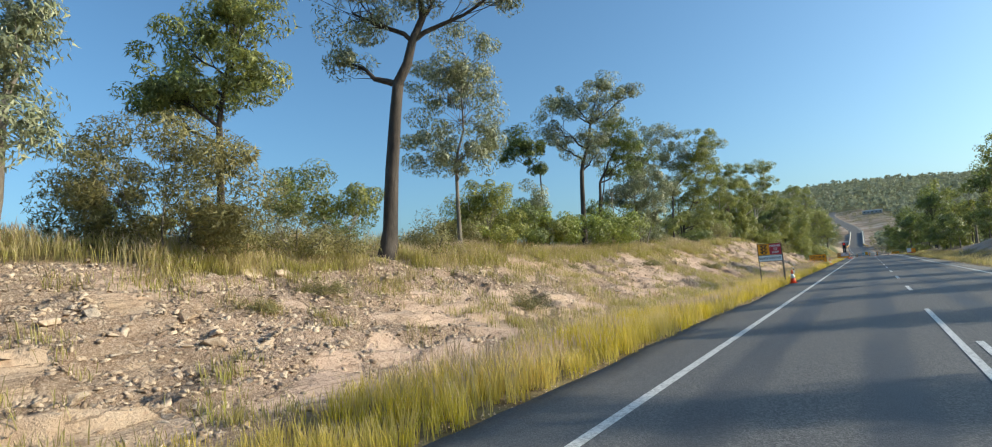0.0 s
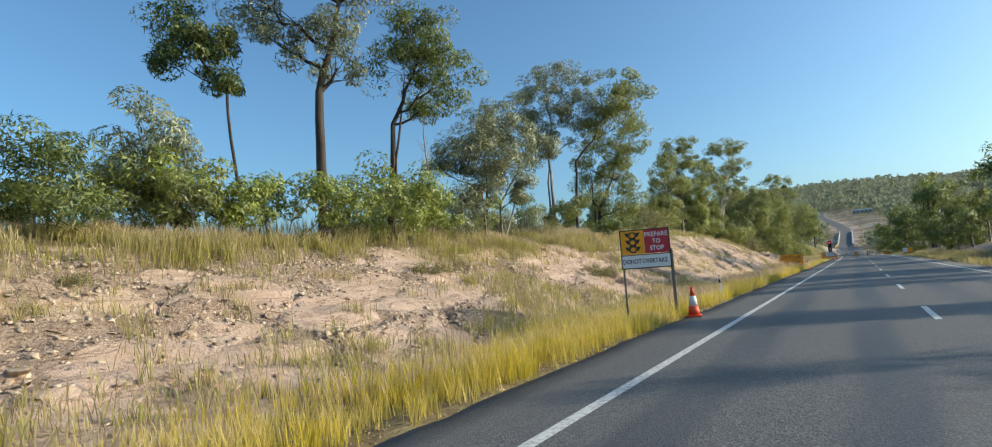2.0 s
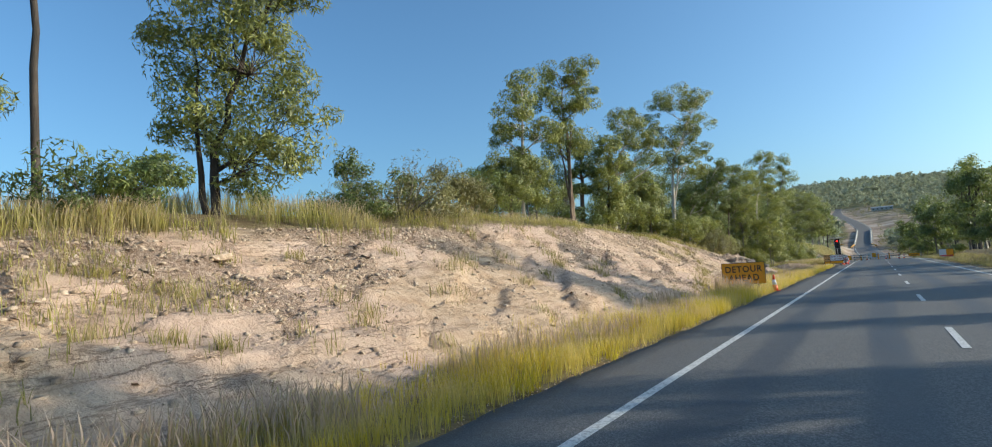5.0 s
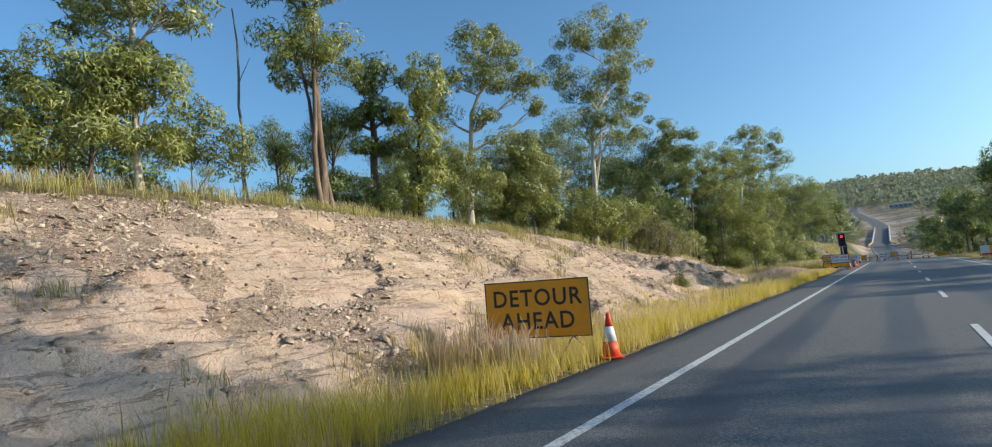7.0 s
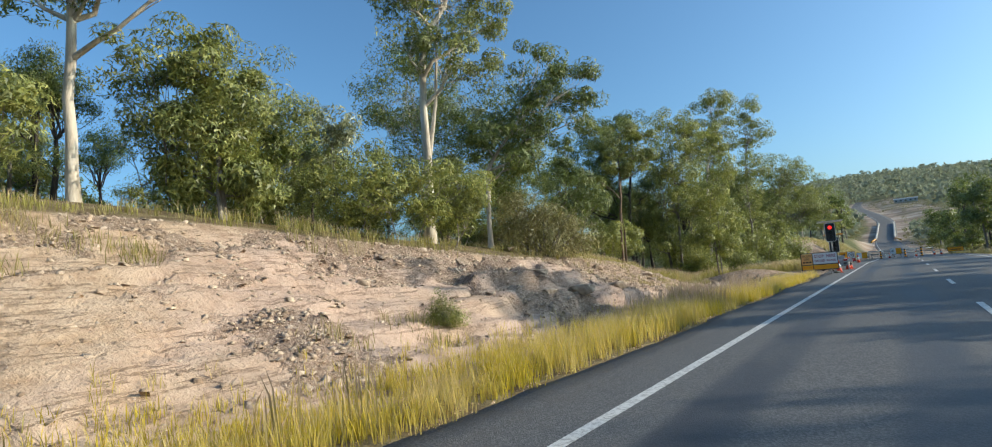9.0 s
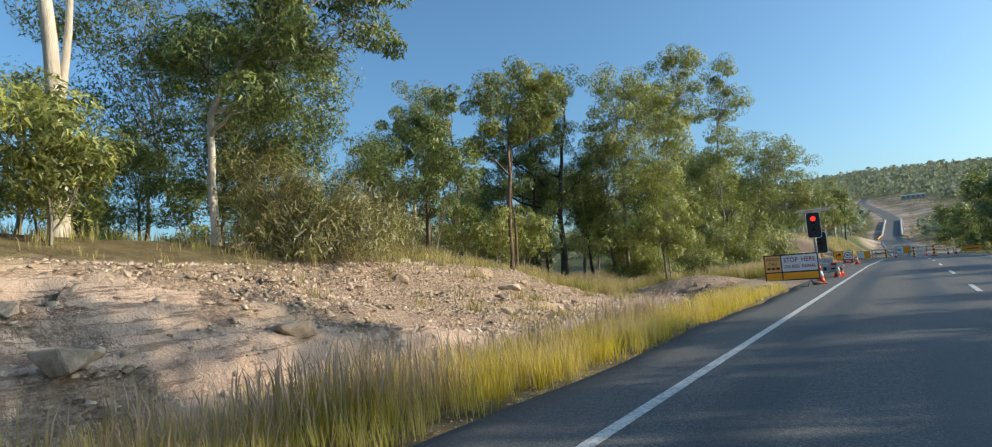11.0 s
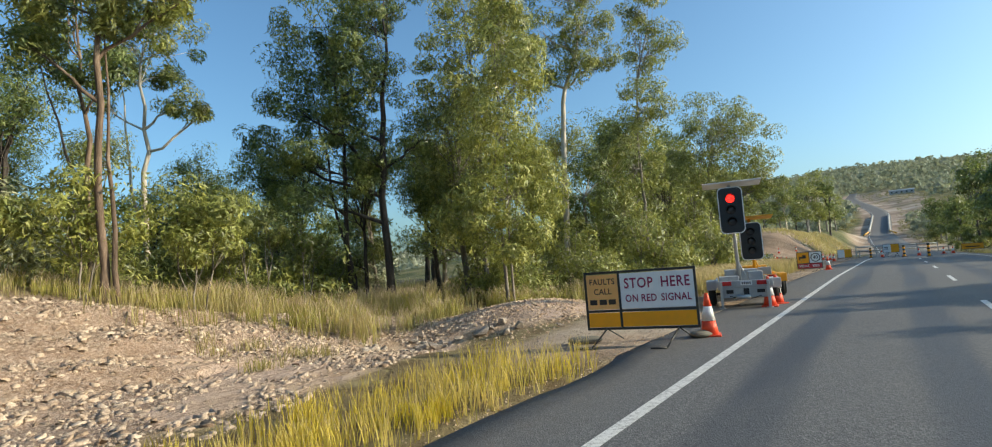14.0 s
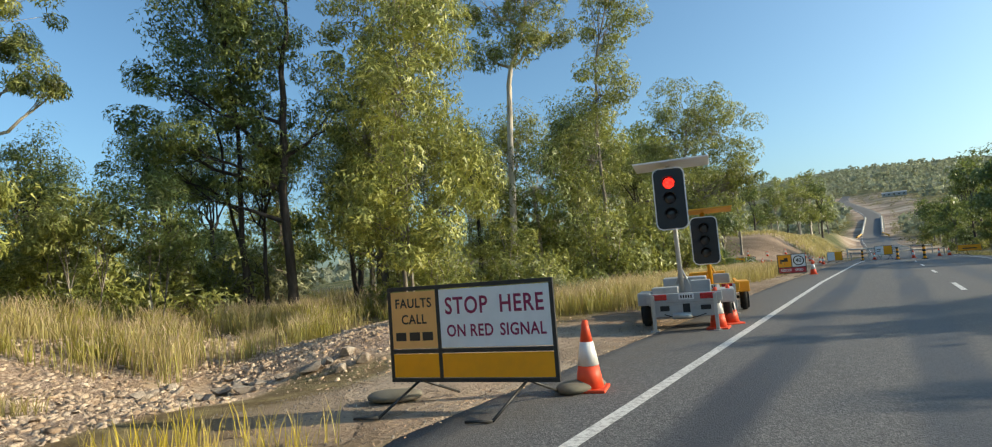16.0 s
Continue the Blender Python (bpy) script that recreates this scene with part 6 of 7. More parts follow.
    x, y = tufted(x, y, 23, 14, 0.15)
    blades("shoulder_grass", "pale grass beside the roadworks", STRAW, 6, x, y, 0.75, 0.014, 0.6, plume=True)
    x, y, rng = spread(1007, 15000, lambda y: -40.0 + 0 * y, lambda y: -9.5 + 0 * y, 216, 285, lambda x, y, rng: fbm(x, y, 9.0, 2, 141) > -0.6)
    blades("field_grass", "sunlit straw field beyond the detour", STRAW, 7, x, y, 0.7, 0.07, z=land(x, y) - 0.02)
    # the other side
    x, y, rng = spread(1008, 17000, lambda y: 5.9 + 0 * y, lambda y: 9.6 + 0 * y, 2, 190, lambda x, y, rng: fbm(x, y, 2.5, 2, 143) > -0.35)
    blades("right_verge_grass", "dry grass on the opposite verge", STRAW, 8, x, y, 0.42, 0.024)


build_grass()


# ---------- rocks ----------
def stone_shape(seed, flat=0.6, blocky=0.0):
    """A broken stone about 1 across, some faces split flat."""
    rng = np.random.default_rng(seed)
    bm = bmesh.new()
    for k in range(13):
        p = rng.uniform(-1, 1, 3)
        p *= 0.5 / max(abs(p[0]), abs(p[1]), abs(p[2])) * rng.uniform(0.75, 1.05)
        bm.verts.new((p[0], p[1] * 0.82, p[2] * flat * 0.85))
    bmesh.ops.convex_hull(bm, input=bm.verts[:])
    bmesh.ops.delete(bm, geom=[v for v in bm.verts if not v.link_faces], context="VERTS")
    bmesh.ops.bevel(bm, geom=bm.edges[:], offset=0.018, segments=1, affect="EDGES")
    bmesh.ops.recalc_face_normals(bm, faces=bm.faces[:])
    me = bpy.data.meshes.new("stone")
    bm.to_mesh(me)
    bm.free()
    return me


STONES = [stone_shape(400 + k, f) for k, f in enumerate((0.45, 0.6, 0.75, 0.5, 0.65, 0.4, 0.8, 0.55))]
for me in STONES:
    me.materials.append(STONE)
GULLY = [stone_shape(430 + k, f) for k, f in enumerate((0.7, 0.8, 0.6))]
for me in GULLY:
    me.materials.append(DARKSTONE)


def rock(me, label, x, y, size, turn, tilt=0.0, sink=0.12, group="loose rocks on the bank"):
    ob = new("rock", me)
    ob.matrix_basis = pose(x, y, height(x, y) + size * (0.24 - sink), tilt, tilt * 0.6, turn) @ Matrix.Diagonal((size, size * 0.8, size, 1))
    tagged(ob, label, "rock", group)


def build_rocks():
    rng = np.random.default_rng(500)
    count = 0
    while count < 190:
        y = rng.uniform(-4, 118)
        x = rng.uniform(-13.0, -6.6)
        if x < crest_at(y) - 0.6 or x > toe_at(y) - 0.3 or loose_stone(np.array([x]), np.array([y]))[0] < 0.45:
            continue
        if (62 < y < 92 or y > 103) and rng.uniform() < 0.6:
            continue
        size = 0.13 + 0.38 * rng.uniform() ** 3
        rock(STONES[count % 8], "broken pale sandstone rock lying on the bank", x, y, size, rng.uniform(0, 360), rng.uniform(-18, 18))
        count += 1
    # outcrops and large blocks
    for x, y, s, k in ((-12.6, 10.9, 0.95, 0), (-10.6, 8.2, 0.6, 1), (-11.0, 10.2, 0.55, 2), (-9.4, 8.0, 0.5, 1), (-10.2, 112.6, 0.75, 0), (-9.4, 113.6, 0.45, 2)):
        rock(STONES[(0, 3, 5)[k]], "large flat sandstone block half buried in the bank", x, y, s, x * 50, 8, 0.2)
    for x, y, s, k in ((-13.4, 105.8, 0.85, 1), (-7.5, 100.4, 0.9, 1), (-7.7, 103.2, 0.8, 1), (-9.2, 114.8, 0.4, 1), (-12.4, 110.2, 0.5, 0)):
        rock(STONES[(0, 3, 5)[k]], "broad pale sandstone slab lying on the ledge", x, y, s, y * 20, 5, 0.2)
    for k in range(26):
        t = rng.uniform(0, 1)
        x, y = -10.4 + 3.2 * t + rng.normal(0, 0.5), 121.2 + 2.4 * t + rng.normal(0, 0.45)
        rock(GULLY[k % 3], "dark angular rock lining the gully", x, y, rng.uniform(0.14, 0.36), rng.uniform(0, 360), rng.uniform(-20, 20), 0.1, "dark gully rocks")


def gravel(name, label, material, seed, x, y, size):
    """Loose stones too many to count: small lopsided wedges in one mesh."""
    rng = np.random.default_rng(seed)
    n = len(x)
    z = land(x, y)
    d = np.array([[1, 0.1, 0], [0.1, 1, 0], [-1, -0.1, 0], [-0.1, -1, 0], [0, 0, 1.0]])
    v = d[None] * rng.uniform(0.35, 0.8, (n, 5, 1)) + rng.normal(0, 0.14, (n, 5, 3))
    v[:, :4, 2] -= 0.25
    v[:, :, 2] *= 0.75
    a = rng.uniform(0, 6.283, n)
    c, s = np.cos(a)[:, None], np.sin(a)[:, None]
    vx, vy = v[:, :, 0] * c - v[:, :, 1] * s, v[:, :, 0] * s + v[:, :, 1] * c
    v = np.stack([vx, vy, v[:, :, 2]], -1) * size[:, None, None]
    v += np.stack([x, y, z + 0.12 * size], -1)[:, None, :]
    f = np.array([[0, 1, 4], [1, 2, 4], [2, 3, 4], [3, 0, 4]])
    small = size < 0.055
    corners = (np.arange(small.sum())[:, None, None] * 5 + f[None]).reshape(-1)
    verts = [v[small].reshape(-1, 3)]
    # larger ones are lopsided blocks with a broken, tilted top
    k = int((~small).sum())
    cube = np.array([[1, 1, 0], [-1, 1, 0], [-1, -1, 0], [1, -1, 0], [1, 1, 1], [-1, 1, 1], [-1, -1, 1], [1, -1, 1.0]])
    b = cube[None] * np.array([0.62, 0.45, 0.36]) * rng.uniform(0.55, 1.3, (k, 1, 3)) + rng.normal(0, 0.11, (k, 8, 3))
    b[:, 4:, :2] *= rng.uniform(0.7, 1.0, (k, 4, 1))
    b[:, :, 2] += 0.35 * b[:, :, 0] * rng.normal(0, 1, (k, 1)) - 0.2
    cb, sb = c[~small], s[~small]
    b = np.stack([b[:, :, 0] * cb - b[:, :, 1] * sb, b[:, :, 0] * sb + b[:, :, 1] * cb, b[:, :, 2]], -1) * size[~small][:, None, None]
    b += np.stack([x, y, z + 0.05 * size], -1)[~small][:, None, :]
    q = np.array([[4, 5, 6], [4, 6, 7], [0, 1, 5], [0, 5, 4], [1, 2, 6], [1, 6, 5], [2, 3, 7], [2, 7, 6], [3, 0, 4], [3, 4, 7]])
    corners = np.concatenate([corners, (5 * small.sum() + np.arange(k)[:, None, None] * 8 + q[None]).reshape(-1)])
    verts.append(b.reshape(-1, 3))
    me = mesh_from(name, np.concatenate(verts), np.full(len(corners) // 3, 3), corners)
    tagged(part(name, me, material), label, "gravel", kind="stuff")


def build_gravel():
    x, y, rng = spread(2001, 235000, lambda y: crest_at(y) - 0.4, lambda y: toe_at(y) + 0.7 + 2.0 * smooth(110, 116, y), -8, 125,
                       lambda x, y, rng: rng.uniform(0, 1, len(x)) < 0.08 + 0.72 * loose_stone(x, y))
    gravel("bank_rubble", "broken sandstone rubble strewn over the bank", STONE, 1, x, y, 0.024 + 0.085 * rng.uniform(0, 1, len(x)) ** 3)
    x, y, rng = spread(2002, 14000, lambda y: -11.5 + 0 * y, lambda y: -6.3 + 0 * y, 122.0, 129.5, lambda x, y, rng: rng.uniform(0, 1, len(x)) < np.exp(-(((x + 8.3) / 2.0) ** 2 + ((y - 125.6) / 2.2) ** 2)))
    gravel("gravel_heap", "heap of pinkish crushed gravel", PINKSTONE, 2, x, y, 0.025 + 0.05 * rng.uniform(0, 1, len(x)) ** 2)
    x, y, rng = spread(2003, 14000, lambda y: -4.1 + 0 * y, lambda y: -3.45 + 0 * y, -6, 150, lambda x, y, rng: rng.uniform(0, 1, len(x)) < 0.6)
    gravel("edge_gravel", "loose gravel along the seal edge", PINKSTONE, 3, x, y, 0.012 + 0.022 * rng.uniform(0, 1, len(x)) ** 2)
    x, y, rng = spread(2004, 16000, lambda y: -6.6 + 0 * y, lambda y: -3.6 + 0 * y, 120, 146, lambda x, y, rng: rng.uniform(0, 1, len(x)) < 0.55 + 0.4 * fbm(x, y, 1.2, 2, 171))
    gravel("shoulder_gravel", "grey gravel shoulder beside the roadworks", DARKSTONE, 4, x, y, 0.012 + 0.025 * rng.uniform(0, 1, len(x)) ** 2)


# ---------- signs ----------
def sign_frame(ob, w, h, z0, tube_w=0.035, bars=()):
    """A square-tube frame w x h whose lower edge is at z0; bars: (vertical or level, place)."""
    for name, sx, sz, x, z in (("frame_rail", w, tube_w, 0, z0 + tube_w / 2), ("frame_rail", w, tube_w, 0, z0 + h - tube_w / 2),
                               ("frame_stile", tube_w, h - 2 * tube_w, -w / 2 + tube_w / 2, z0 + h / 2), ("frame_stile", tube_w, h - 2 * tube_w, w / 2 - tube_w / 2, z0 + h / 2)):
        part(name, box(sx, 0.04, sz, (x, 0, z), 0.004), BLACK, ob)
    for kind, at in bars:
        if kind == "level":
            part("frame_rail", box(w - 2 * tube_w, 0.04, tube_w, (0, 0, at), 0.004), BLACK, ob)
        else:
            part("frame_stile", box(tube_w, 0.044, at[1], (at[0], 0, at[2]), 0.004), BLACK, ob)


def face(ob, w, h, x, z, material, label, name="panel", y=-0.012):
    return part(name, box(w, 0.012, h, (x, y, z), 0.002), material, ob, label)


def stand(ob, w, z0, spread_y=0.55):
    """Folding feet of thin tube."""
    for x in (-w * 0.32, w * 0.32):
        for d in (-1, 1):
            part("stand_leg", rod((x, 0, z0 + 0.02), (x + 0.16 * d, spread_y * d, 0.02), 0.014, sides=8), BLACK, ob)
        part("stand_foot", rod((x - 0.16, -spread_y, 0.02), (x - 0.40, -spread_y - 0.05, 0.02), 0.014, sides=8), BLACK, ob)


def stop_here_sign():
    ob = base("stop_here_sign", "black-framed STOP HERE ON RED SIGNAL board on a folding stand", "road sign", -3.72, 121.55, 0.0, 13.5)
    w, h, z0 = 1.80, 0.97, 0.24
    sign_frame(ob, w, h, z0, 0.04, (("level", z0 + 0.31), ("upright", (-0.32, h, z0 + h / 2))))
    face(ob, 0.52, 0.58, -0.60, z0 + 0.63, AMBER, "faded orange panel")
    p = face(ob, 1.17, 0.58, 0.285, z0 + 0.63, WHITE, "white panel with red words")
    face(ob, 0.52, 0.235, -0.60, z0 + 0.165, YELLOW, "blank orange panel")
    face(ob, 1.17, 0.235, 0.285, z0 + 0.165, YELLOW, "blank orange panel")
    lettering("STOP", 0.235, (-0.005, -0.0195, z0 + 0.745), REDINK, ob, 1.10, 0.78, 0.004)
    lettering("HERE", 0.235, (0.575, -0.0195, z0 + 0.745), REDINK, ob, 1.10, 0.78, 0.004)
    lettering("ON", 0.165, (-0.125, -0.0195, z0 + 0.50), REDINK, ob, 1.08, 0.79, 0.003)
    lettering("RED", 0.165, (0.15, -0.0195, z0 + 0.50), REDINK, ob, 1.08, 0.79, 0.003)
    lettering("SIGNAL", 0.165, (0.575, -0.0195, z0 + 0.50), REDINK, ob, 1.08, 0.79, 0.003)
    lettering("FAULTS", 0.135, (-0.60, -0.0195, z0 + 0.795), INK, ob, 1.08, 0.88, 0.002)
    lettering("CALL", 0.135, (-0.60, -0.0195, z0 + 0.63), INK, ob, 1.08, 0.88, 0.002)
    for k, (x, bw) in enumerate(((-0.76, 0.12), (-0.60, 0.12), (-0.45, 0.12))):
        part("number_bar", box(bw, 0.002, 0.085, (x, -0.0195, z0 + 0.46)), INK, ob)
    stand(ob, w, z0)
    bag = base("sandbag", "dark sandbag weighing down the sign stand", "sandbag", -4.75, 121.5, 0.0, 30)
    part("sack", lump(0.60, 0.34, 0.13), CANVAS, bag)
    bag = base("sandbag", "dark sandbag weighing down the sign stand", "sandbag", -3.0, 122.45, 0.0, 70)
    part("sack", lump(0.60, 0.34, 0.13), CANVAS, bag)


def lump(w, d, h):
    bm = bmesh.new()
    bmesh.ops.create_icosphere(bm, subdivisions=3, radius=0.5)
    for v in bm.verts:
        p = v.co
        n = noise.noise(p * 4) * 0.05
        sx = math.copysign(abs(2 * p.x) ** 0.6, p.x) / 2
        v.co = Vector((sx * w, p.y * d * (1 + n), max(-0.02, (p.z * (1 + n) + 0.42) * h)))
    for f in bm.faces:
        f.smooth = True
    return bm


def detour_sign():
    ob = base("detour_sign", "orange DETOUR AHEAD board standing in verge grass", "road sign", -4.9, 78.47, 0.0, 18.8)
    w, h, z0 = 1.81, 0.97, 0.34
    sign_frame(ob, w, h, z0, 0.02)
    face(ob, w - 0.04, h - 0.04, 0, z0 + h / 2, ORANGE, "orange panel with black words")
    lettering("DETOUR", 0.40, (0, -0.0195, z0 + 0.665), INK, ob, 1.12, 0.90, 0.006)
    lettering("AHEAD", 0.40, (0, -0.0195, z0 + 0.275), INK, ob, 1.12, 0.90, 0.006)
    stand(ob, w, z0)


def signal_symbol(ob, x, z, k, material):
    """A traffic-light symbol: a body with six ears and three holes."""
    part("symbol_body", plate(0.17 * k, 0.56 * k, 0.05 * k, 0.002, (x, -0.0195, z)), material, ob)
    for dz in (-0.19, 0.0, 0.19):
        for s in (-1, 1):
            bm = bmesh.new()
            pts = [(s * 0.09, dz + 0.07), (s * 0.21, dz + 0.07), (s * 0.15, dz - 0.03), (s * 0.09, dz - 0.06)]
            f = bm.faces.new([bm.verts.new((x + a * k, -0.0205, z + b * k)) for a, b in (pts if s < 0 else pts[::-1])])
            part("symbol_ear", bm, material, ob)
        bm = bmesh.new()
        bmesh.ops.create_circle(bm, cap_ends=True, segments=16, radius=0.062 * k, matrix=Matrix.Translation((x, -0.0222, z + dz * k)) @ pose(0, 0, 0, 90, 0, 0))
        part("symbol_disc", bm, YELLOW, ob)


def prepare_sign():
    ob = base("prepare_to_stop_sign", "yellow, red and white PREPARE TO STOP sign on two posts", "road sign", -4.37, 36.25, 0.0, 16.0)
    w, h, z0 = 1.20, 0.97, 1.25
    sign_frame(ob, w, h, z0, 0.025, (("level", z0 + 0.34),))
    face(ob, 0.555, 0.58, -0.288, z0 + 0.655, YELLOW, "yellow traffic signal warning panel")
    face(ob, 0.575, 0.58, 0.282, z0 + 0.655, SIGNRED, "red panel with white words")
    face(ob, 1.15, 0.30, 0, z0 + 0.175, WHITE, "white panel with black words")
    signal_symbol(ob, -0.288, z0 + 0.655, 0.92, INK)
    for body, dz in (("PREPARE", 0.17), ("TO", 0.0), ("STOP", -0.17)):
        lettering(body, 0.155, (0.282, -0.0195, z0 + 0.655 + dz), WHITE, ob, 1.08, 0.86, 0.003)
    lettering("DO", 0.155, (-0.465, -0.0195, z0 + 0.175), INK, ob, 1.05, 0.76, 0.003)
    lettering("NOT", 0.155, (-0.245, -0.0195, z0 + 0.175), INK, ob, 1.05, 0.76, 0.003)
    lettering("OVERTAKE", 0.155, (0.21, -0.0195, z0 + 0.175), INK, ob, 1.05, 0.76, 0.003)
    part("post", box(0.045, 0.045, 1.28, (-0.56, 0.045, 0.62)), TIMBER, ob, "dark timber post")
    part("post", box(0.03, 0.03, 1.1, (-0.56, 0.045, 1.74)), TIMBER, ob)
    part("post", box(0.075, 0.06, 1.75, (0.605, 0.06, 0.82), 0.006), TIMBER, ob, "dark timber post")
    part("post", box(0.035, 0.035, 0.95, (0.57, 0.04, 1.76)), BLACK, ob)


def speed_sign(x, y, rz):
    ob = base("reduce_speed_sign", "low board with 40 speed limit, workman panel and red strip", "road sign", x, y, height(x, y), rz, group="roadwork boards")
    w, h, z0 = 1.22, 0.92, 0.14
    sign_frame(ob, w, h, z0, 0.03, (("level", z0 + 0.29), ("upright", (0.0, 0.62, z0 + 0.60))))
    face(ob, 0.56, 0.57, -0.30, z0 + 0.60, YELLOW, "yellow panel with a black plough shape")
    face(ob, 0.56, 0.57, 0.30, z0 + 0.60, WHITE, "white speed limit panel")
    face(ob, 1.15, 0.24, 0, z0 + 0.155, SIGNRED, "red strip with pale words")
    bm = bmesh.new()
    for a, b in ((0.235, 0.19),):
        n = 32
        ring = [[bm.verts.new((0.30 + r * math.cos(6.2832 * k / n), -0.0200, z0 + 0.60 + r * math.sin(6.2832 * k / n))) for k in range(n)] for r in (a, b)]
        for k in range(n):
            j = (k + 1) % n
            bm.faces.new((ring[0][k], ring[1][k], ring[1][j], ring[0][j]))
    part("ring", bm, INK, ob)
    lettering("40", 0.27, (0.30, -0.0195, z0 + 0.60), INK, ob, 1.0, 0.9, 0.004)
    lettering("REDUCE", 0.165, (-0.27, -0.0195, z0 + 0.155), WHITE, ob, 1.04, 0.74, 0.003)
    lettering("SPEED", 0.165, (0.29, -0.0195, z0 + 0.155), WHITE, ob, 1.04, 0.74, 0.003)
    part("symbol", box(0.30, 0.002, 0.10, (-0.30, -0.0195, z0 + 0.62)), INK, ob)
    part("symbol", box(0.16, 0.002, 0.08, (-0.24, -0.0195, z0 + 0.71)), INK, ob)
    part("symbol", box(0.05, 0.002, 0.20, (-0.46, -0.0195, z0 + 0.58)), INK, ob)
    stand(ob, w, z0, 0.45)
    return ob


def small_board(label, x, y, rz, w, h, z0, panels, lines=()):
    z = height(x, y) if x < -4 or x > 5.6 else float(road_z(y)) + road_top(x)
    ob = base("roadwork_board", label, "road sign", x, y, z + 0.02, rz, group="roadwork boards")
    sign_frame(ob, w, h, z0, 0.03)
    n = len(panels)
    pw = (w - 0.06) / n
    for k, m in enumerate(panels):
        face(ob, pw - 0.015, h - 0.06, -w / 2 + 0.03 + pw * (k + 0.5), z0 + h / 2, m, "")
    for px, pz, bw, bh, m in lines:
        part("bar", box(bw, 0.002, bh, (px, -0.0195, z0 + pz)), m, ob)
    stand(ob, w, z0, 0.4)
    return ob


# ---------- cones, posts, bollards ----------
def cone_thing():
    ob = base("traffic_cone", "orange traffic cone with a white reflective sleeve", "traffic cone", 0, 0, group="traffic cones")
    def ring(z0, z1, r0, r1, m, name, label):
        bm = bmesh.new()
        bmesh.ops.create_cone(bm, cap_ends=True, segments=24, radius1=r0, radius2=r1, depth=z1 - z0, matrix=Matrix.Translation((0, 0, (z0 + z1) / 2)))
        for f in bm.faces:
            f.smooth = len(f.verts) == 4
        part(name, bm, m, ob, label)
    part("foot", box(0.36, 0.36, 0.035, (0, 0, 0.0175), 0.012), CONE, ob)
    ring(0.035, 0.26, 0.145, 0.108, CONE, "cone_body", "")
    ring(0.26, 0.50, 0.111, 0.069, SLEEVE, "sleeve", "white reflective sleeve")
    ring(0.50, 0.72, 0.066, 0.028, CONE, "tip", "")
    return ob


def guide_post(x, y, label="white plastic guide post leaning in grass", lean=4, h=0.85):
    ob = base("guide_post", label, "guide post", x, y, height(x, y) - 0.1, 20, group="guide posts")
    bm = box(0.08, 0.03, h, (0, 0, h / 2), 0.01, turn=pose(0, 0, 0, 0, -lean, 0))
    p = part("post", bm, SLEEVE, ob)
    part("reflector", box(0.06, 0.004, 0.12, (-0.5 * math.sin(radians(lean)) * h * 0.86, -0.02, h * 0.86), turn=pose(0, 0, 0, 0, -lean, 0)), BLACK, ob, "dark marker band")


def bollard(x, y, z):
    ob = base("bollard", "yellow and black striped warning bollard", "bollard", x, y, z, 0, group="striped bollards")
    part("foot", rod((0, 0, 0), (0, 0, 0.06), 0.22, 0.18, 16), RUBBER, ob)
    for k in range(6):
        part("stripe", rod((0, 0, 0.06 + 0.17 * k), (0, 0, 0.06 + 0.17 * (k + 1)), 0.10, sides=14), BLACK if k % 2 else YELLOW, ob)


# ---------- signal trailers ----------
def hood(r):
    """A half-round visor, open below."""
    bm = bmesh.new()
    n = 14
    rows = []
    for y, cut in ((0.0, 200), (-0.16, 150)):
        rows.append([bm.verts.new((r * math.sin(radians(-cut / 2 + cut * k / n)), y, r * math.cos(radians(-cut / 2 + cut * k / n)))) for k in range(n + 1)])
    for k in range(n):
        bm.faces.new((rows[0][k], rows[0][k + 1], rows[1][k + 1], rows[1][k]))
    bmesh.ops.solidify(bm, geom=bm.faces[:], thickness=0.006)
    for f in bm.faces:
        f.smooth = True
    return bm


def signal_head(ob, x, y, z, h, w, lit):
    """Backing board with pale rim and three hooded lamps, facing -y."""
    m = Matrix.Translation((x, y, z))
    def put(name, bm, mat, label="", parent=ob):
        bmesh.ops.transform(bm, matrix=m, verts=bm.verts[:])
        return part(name, bm, mat, parent, label)
    put("head_rim", plate(w, h, 0.13 * w / 0.6, 0.03, (0, 0.012, 0)), WHITE, "pale rim of the signal board")
    put("backing_board", plate(w - 0.05, h - 0.05, 0.11 * w / 0.6, 0.03, (0, 0, 0)), HOUSING)
    put("lamp_case", box(0.30 * w / 0.6, 0.2, 0.86 * h, (0, 0.1, 0), 0.03), HOUSING)
    for k, dz in enumerate((0.29, 0.0, -0.29)):
        zz = dz * h * 0.86
        bm = bmesh.new()
        bmesh.ops.create_uvsphere(bm, u_segments=20, v_segments=8, radius=0.105)
        bmesh.ops.transform(bm, matrix=Matrix.Translation((0, -0.02, zz)) @ Matrix.Diagonal((1, 0.25, 1, 1)), verts=bm.verts[:])
        for f in bm.faces:
            f.smooth = True
        put("lamp", bm, REDLIGHT if lit and k == 0 else LENS, "lit red lamp" if lit and k == 0 else "")
        bm = hood(0.118)
        bmesh.ops.transform(bm, matrix=Matrix.Translation((0, -0.015, zz)), verts=bm.verts[:])
        put("visor", bm, HOUSING)


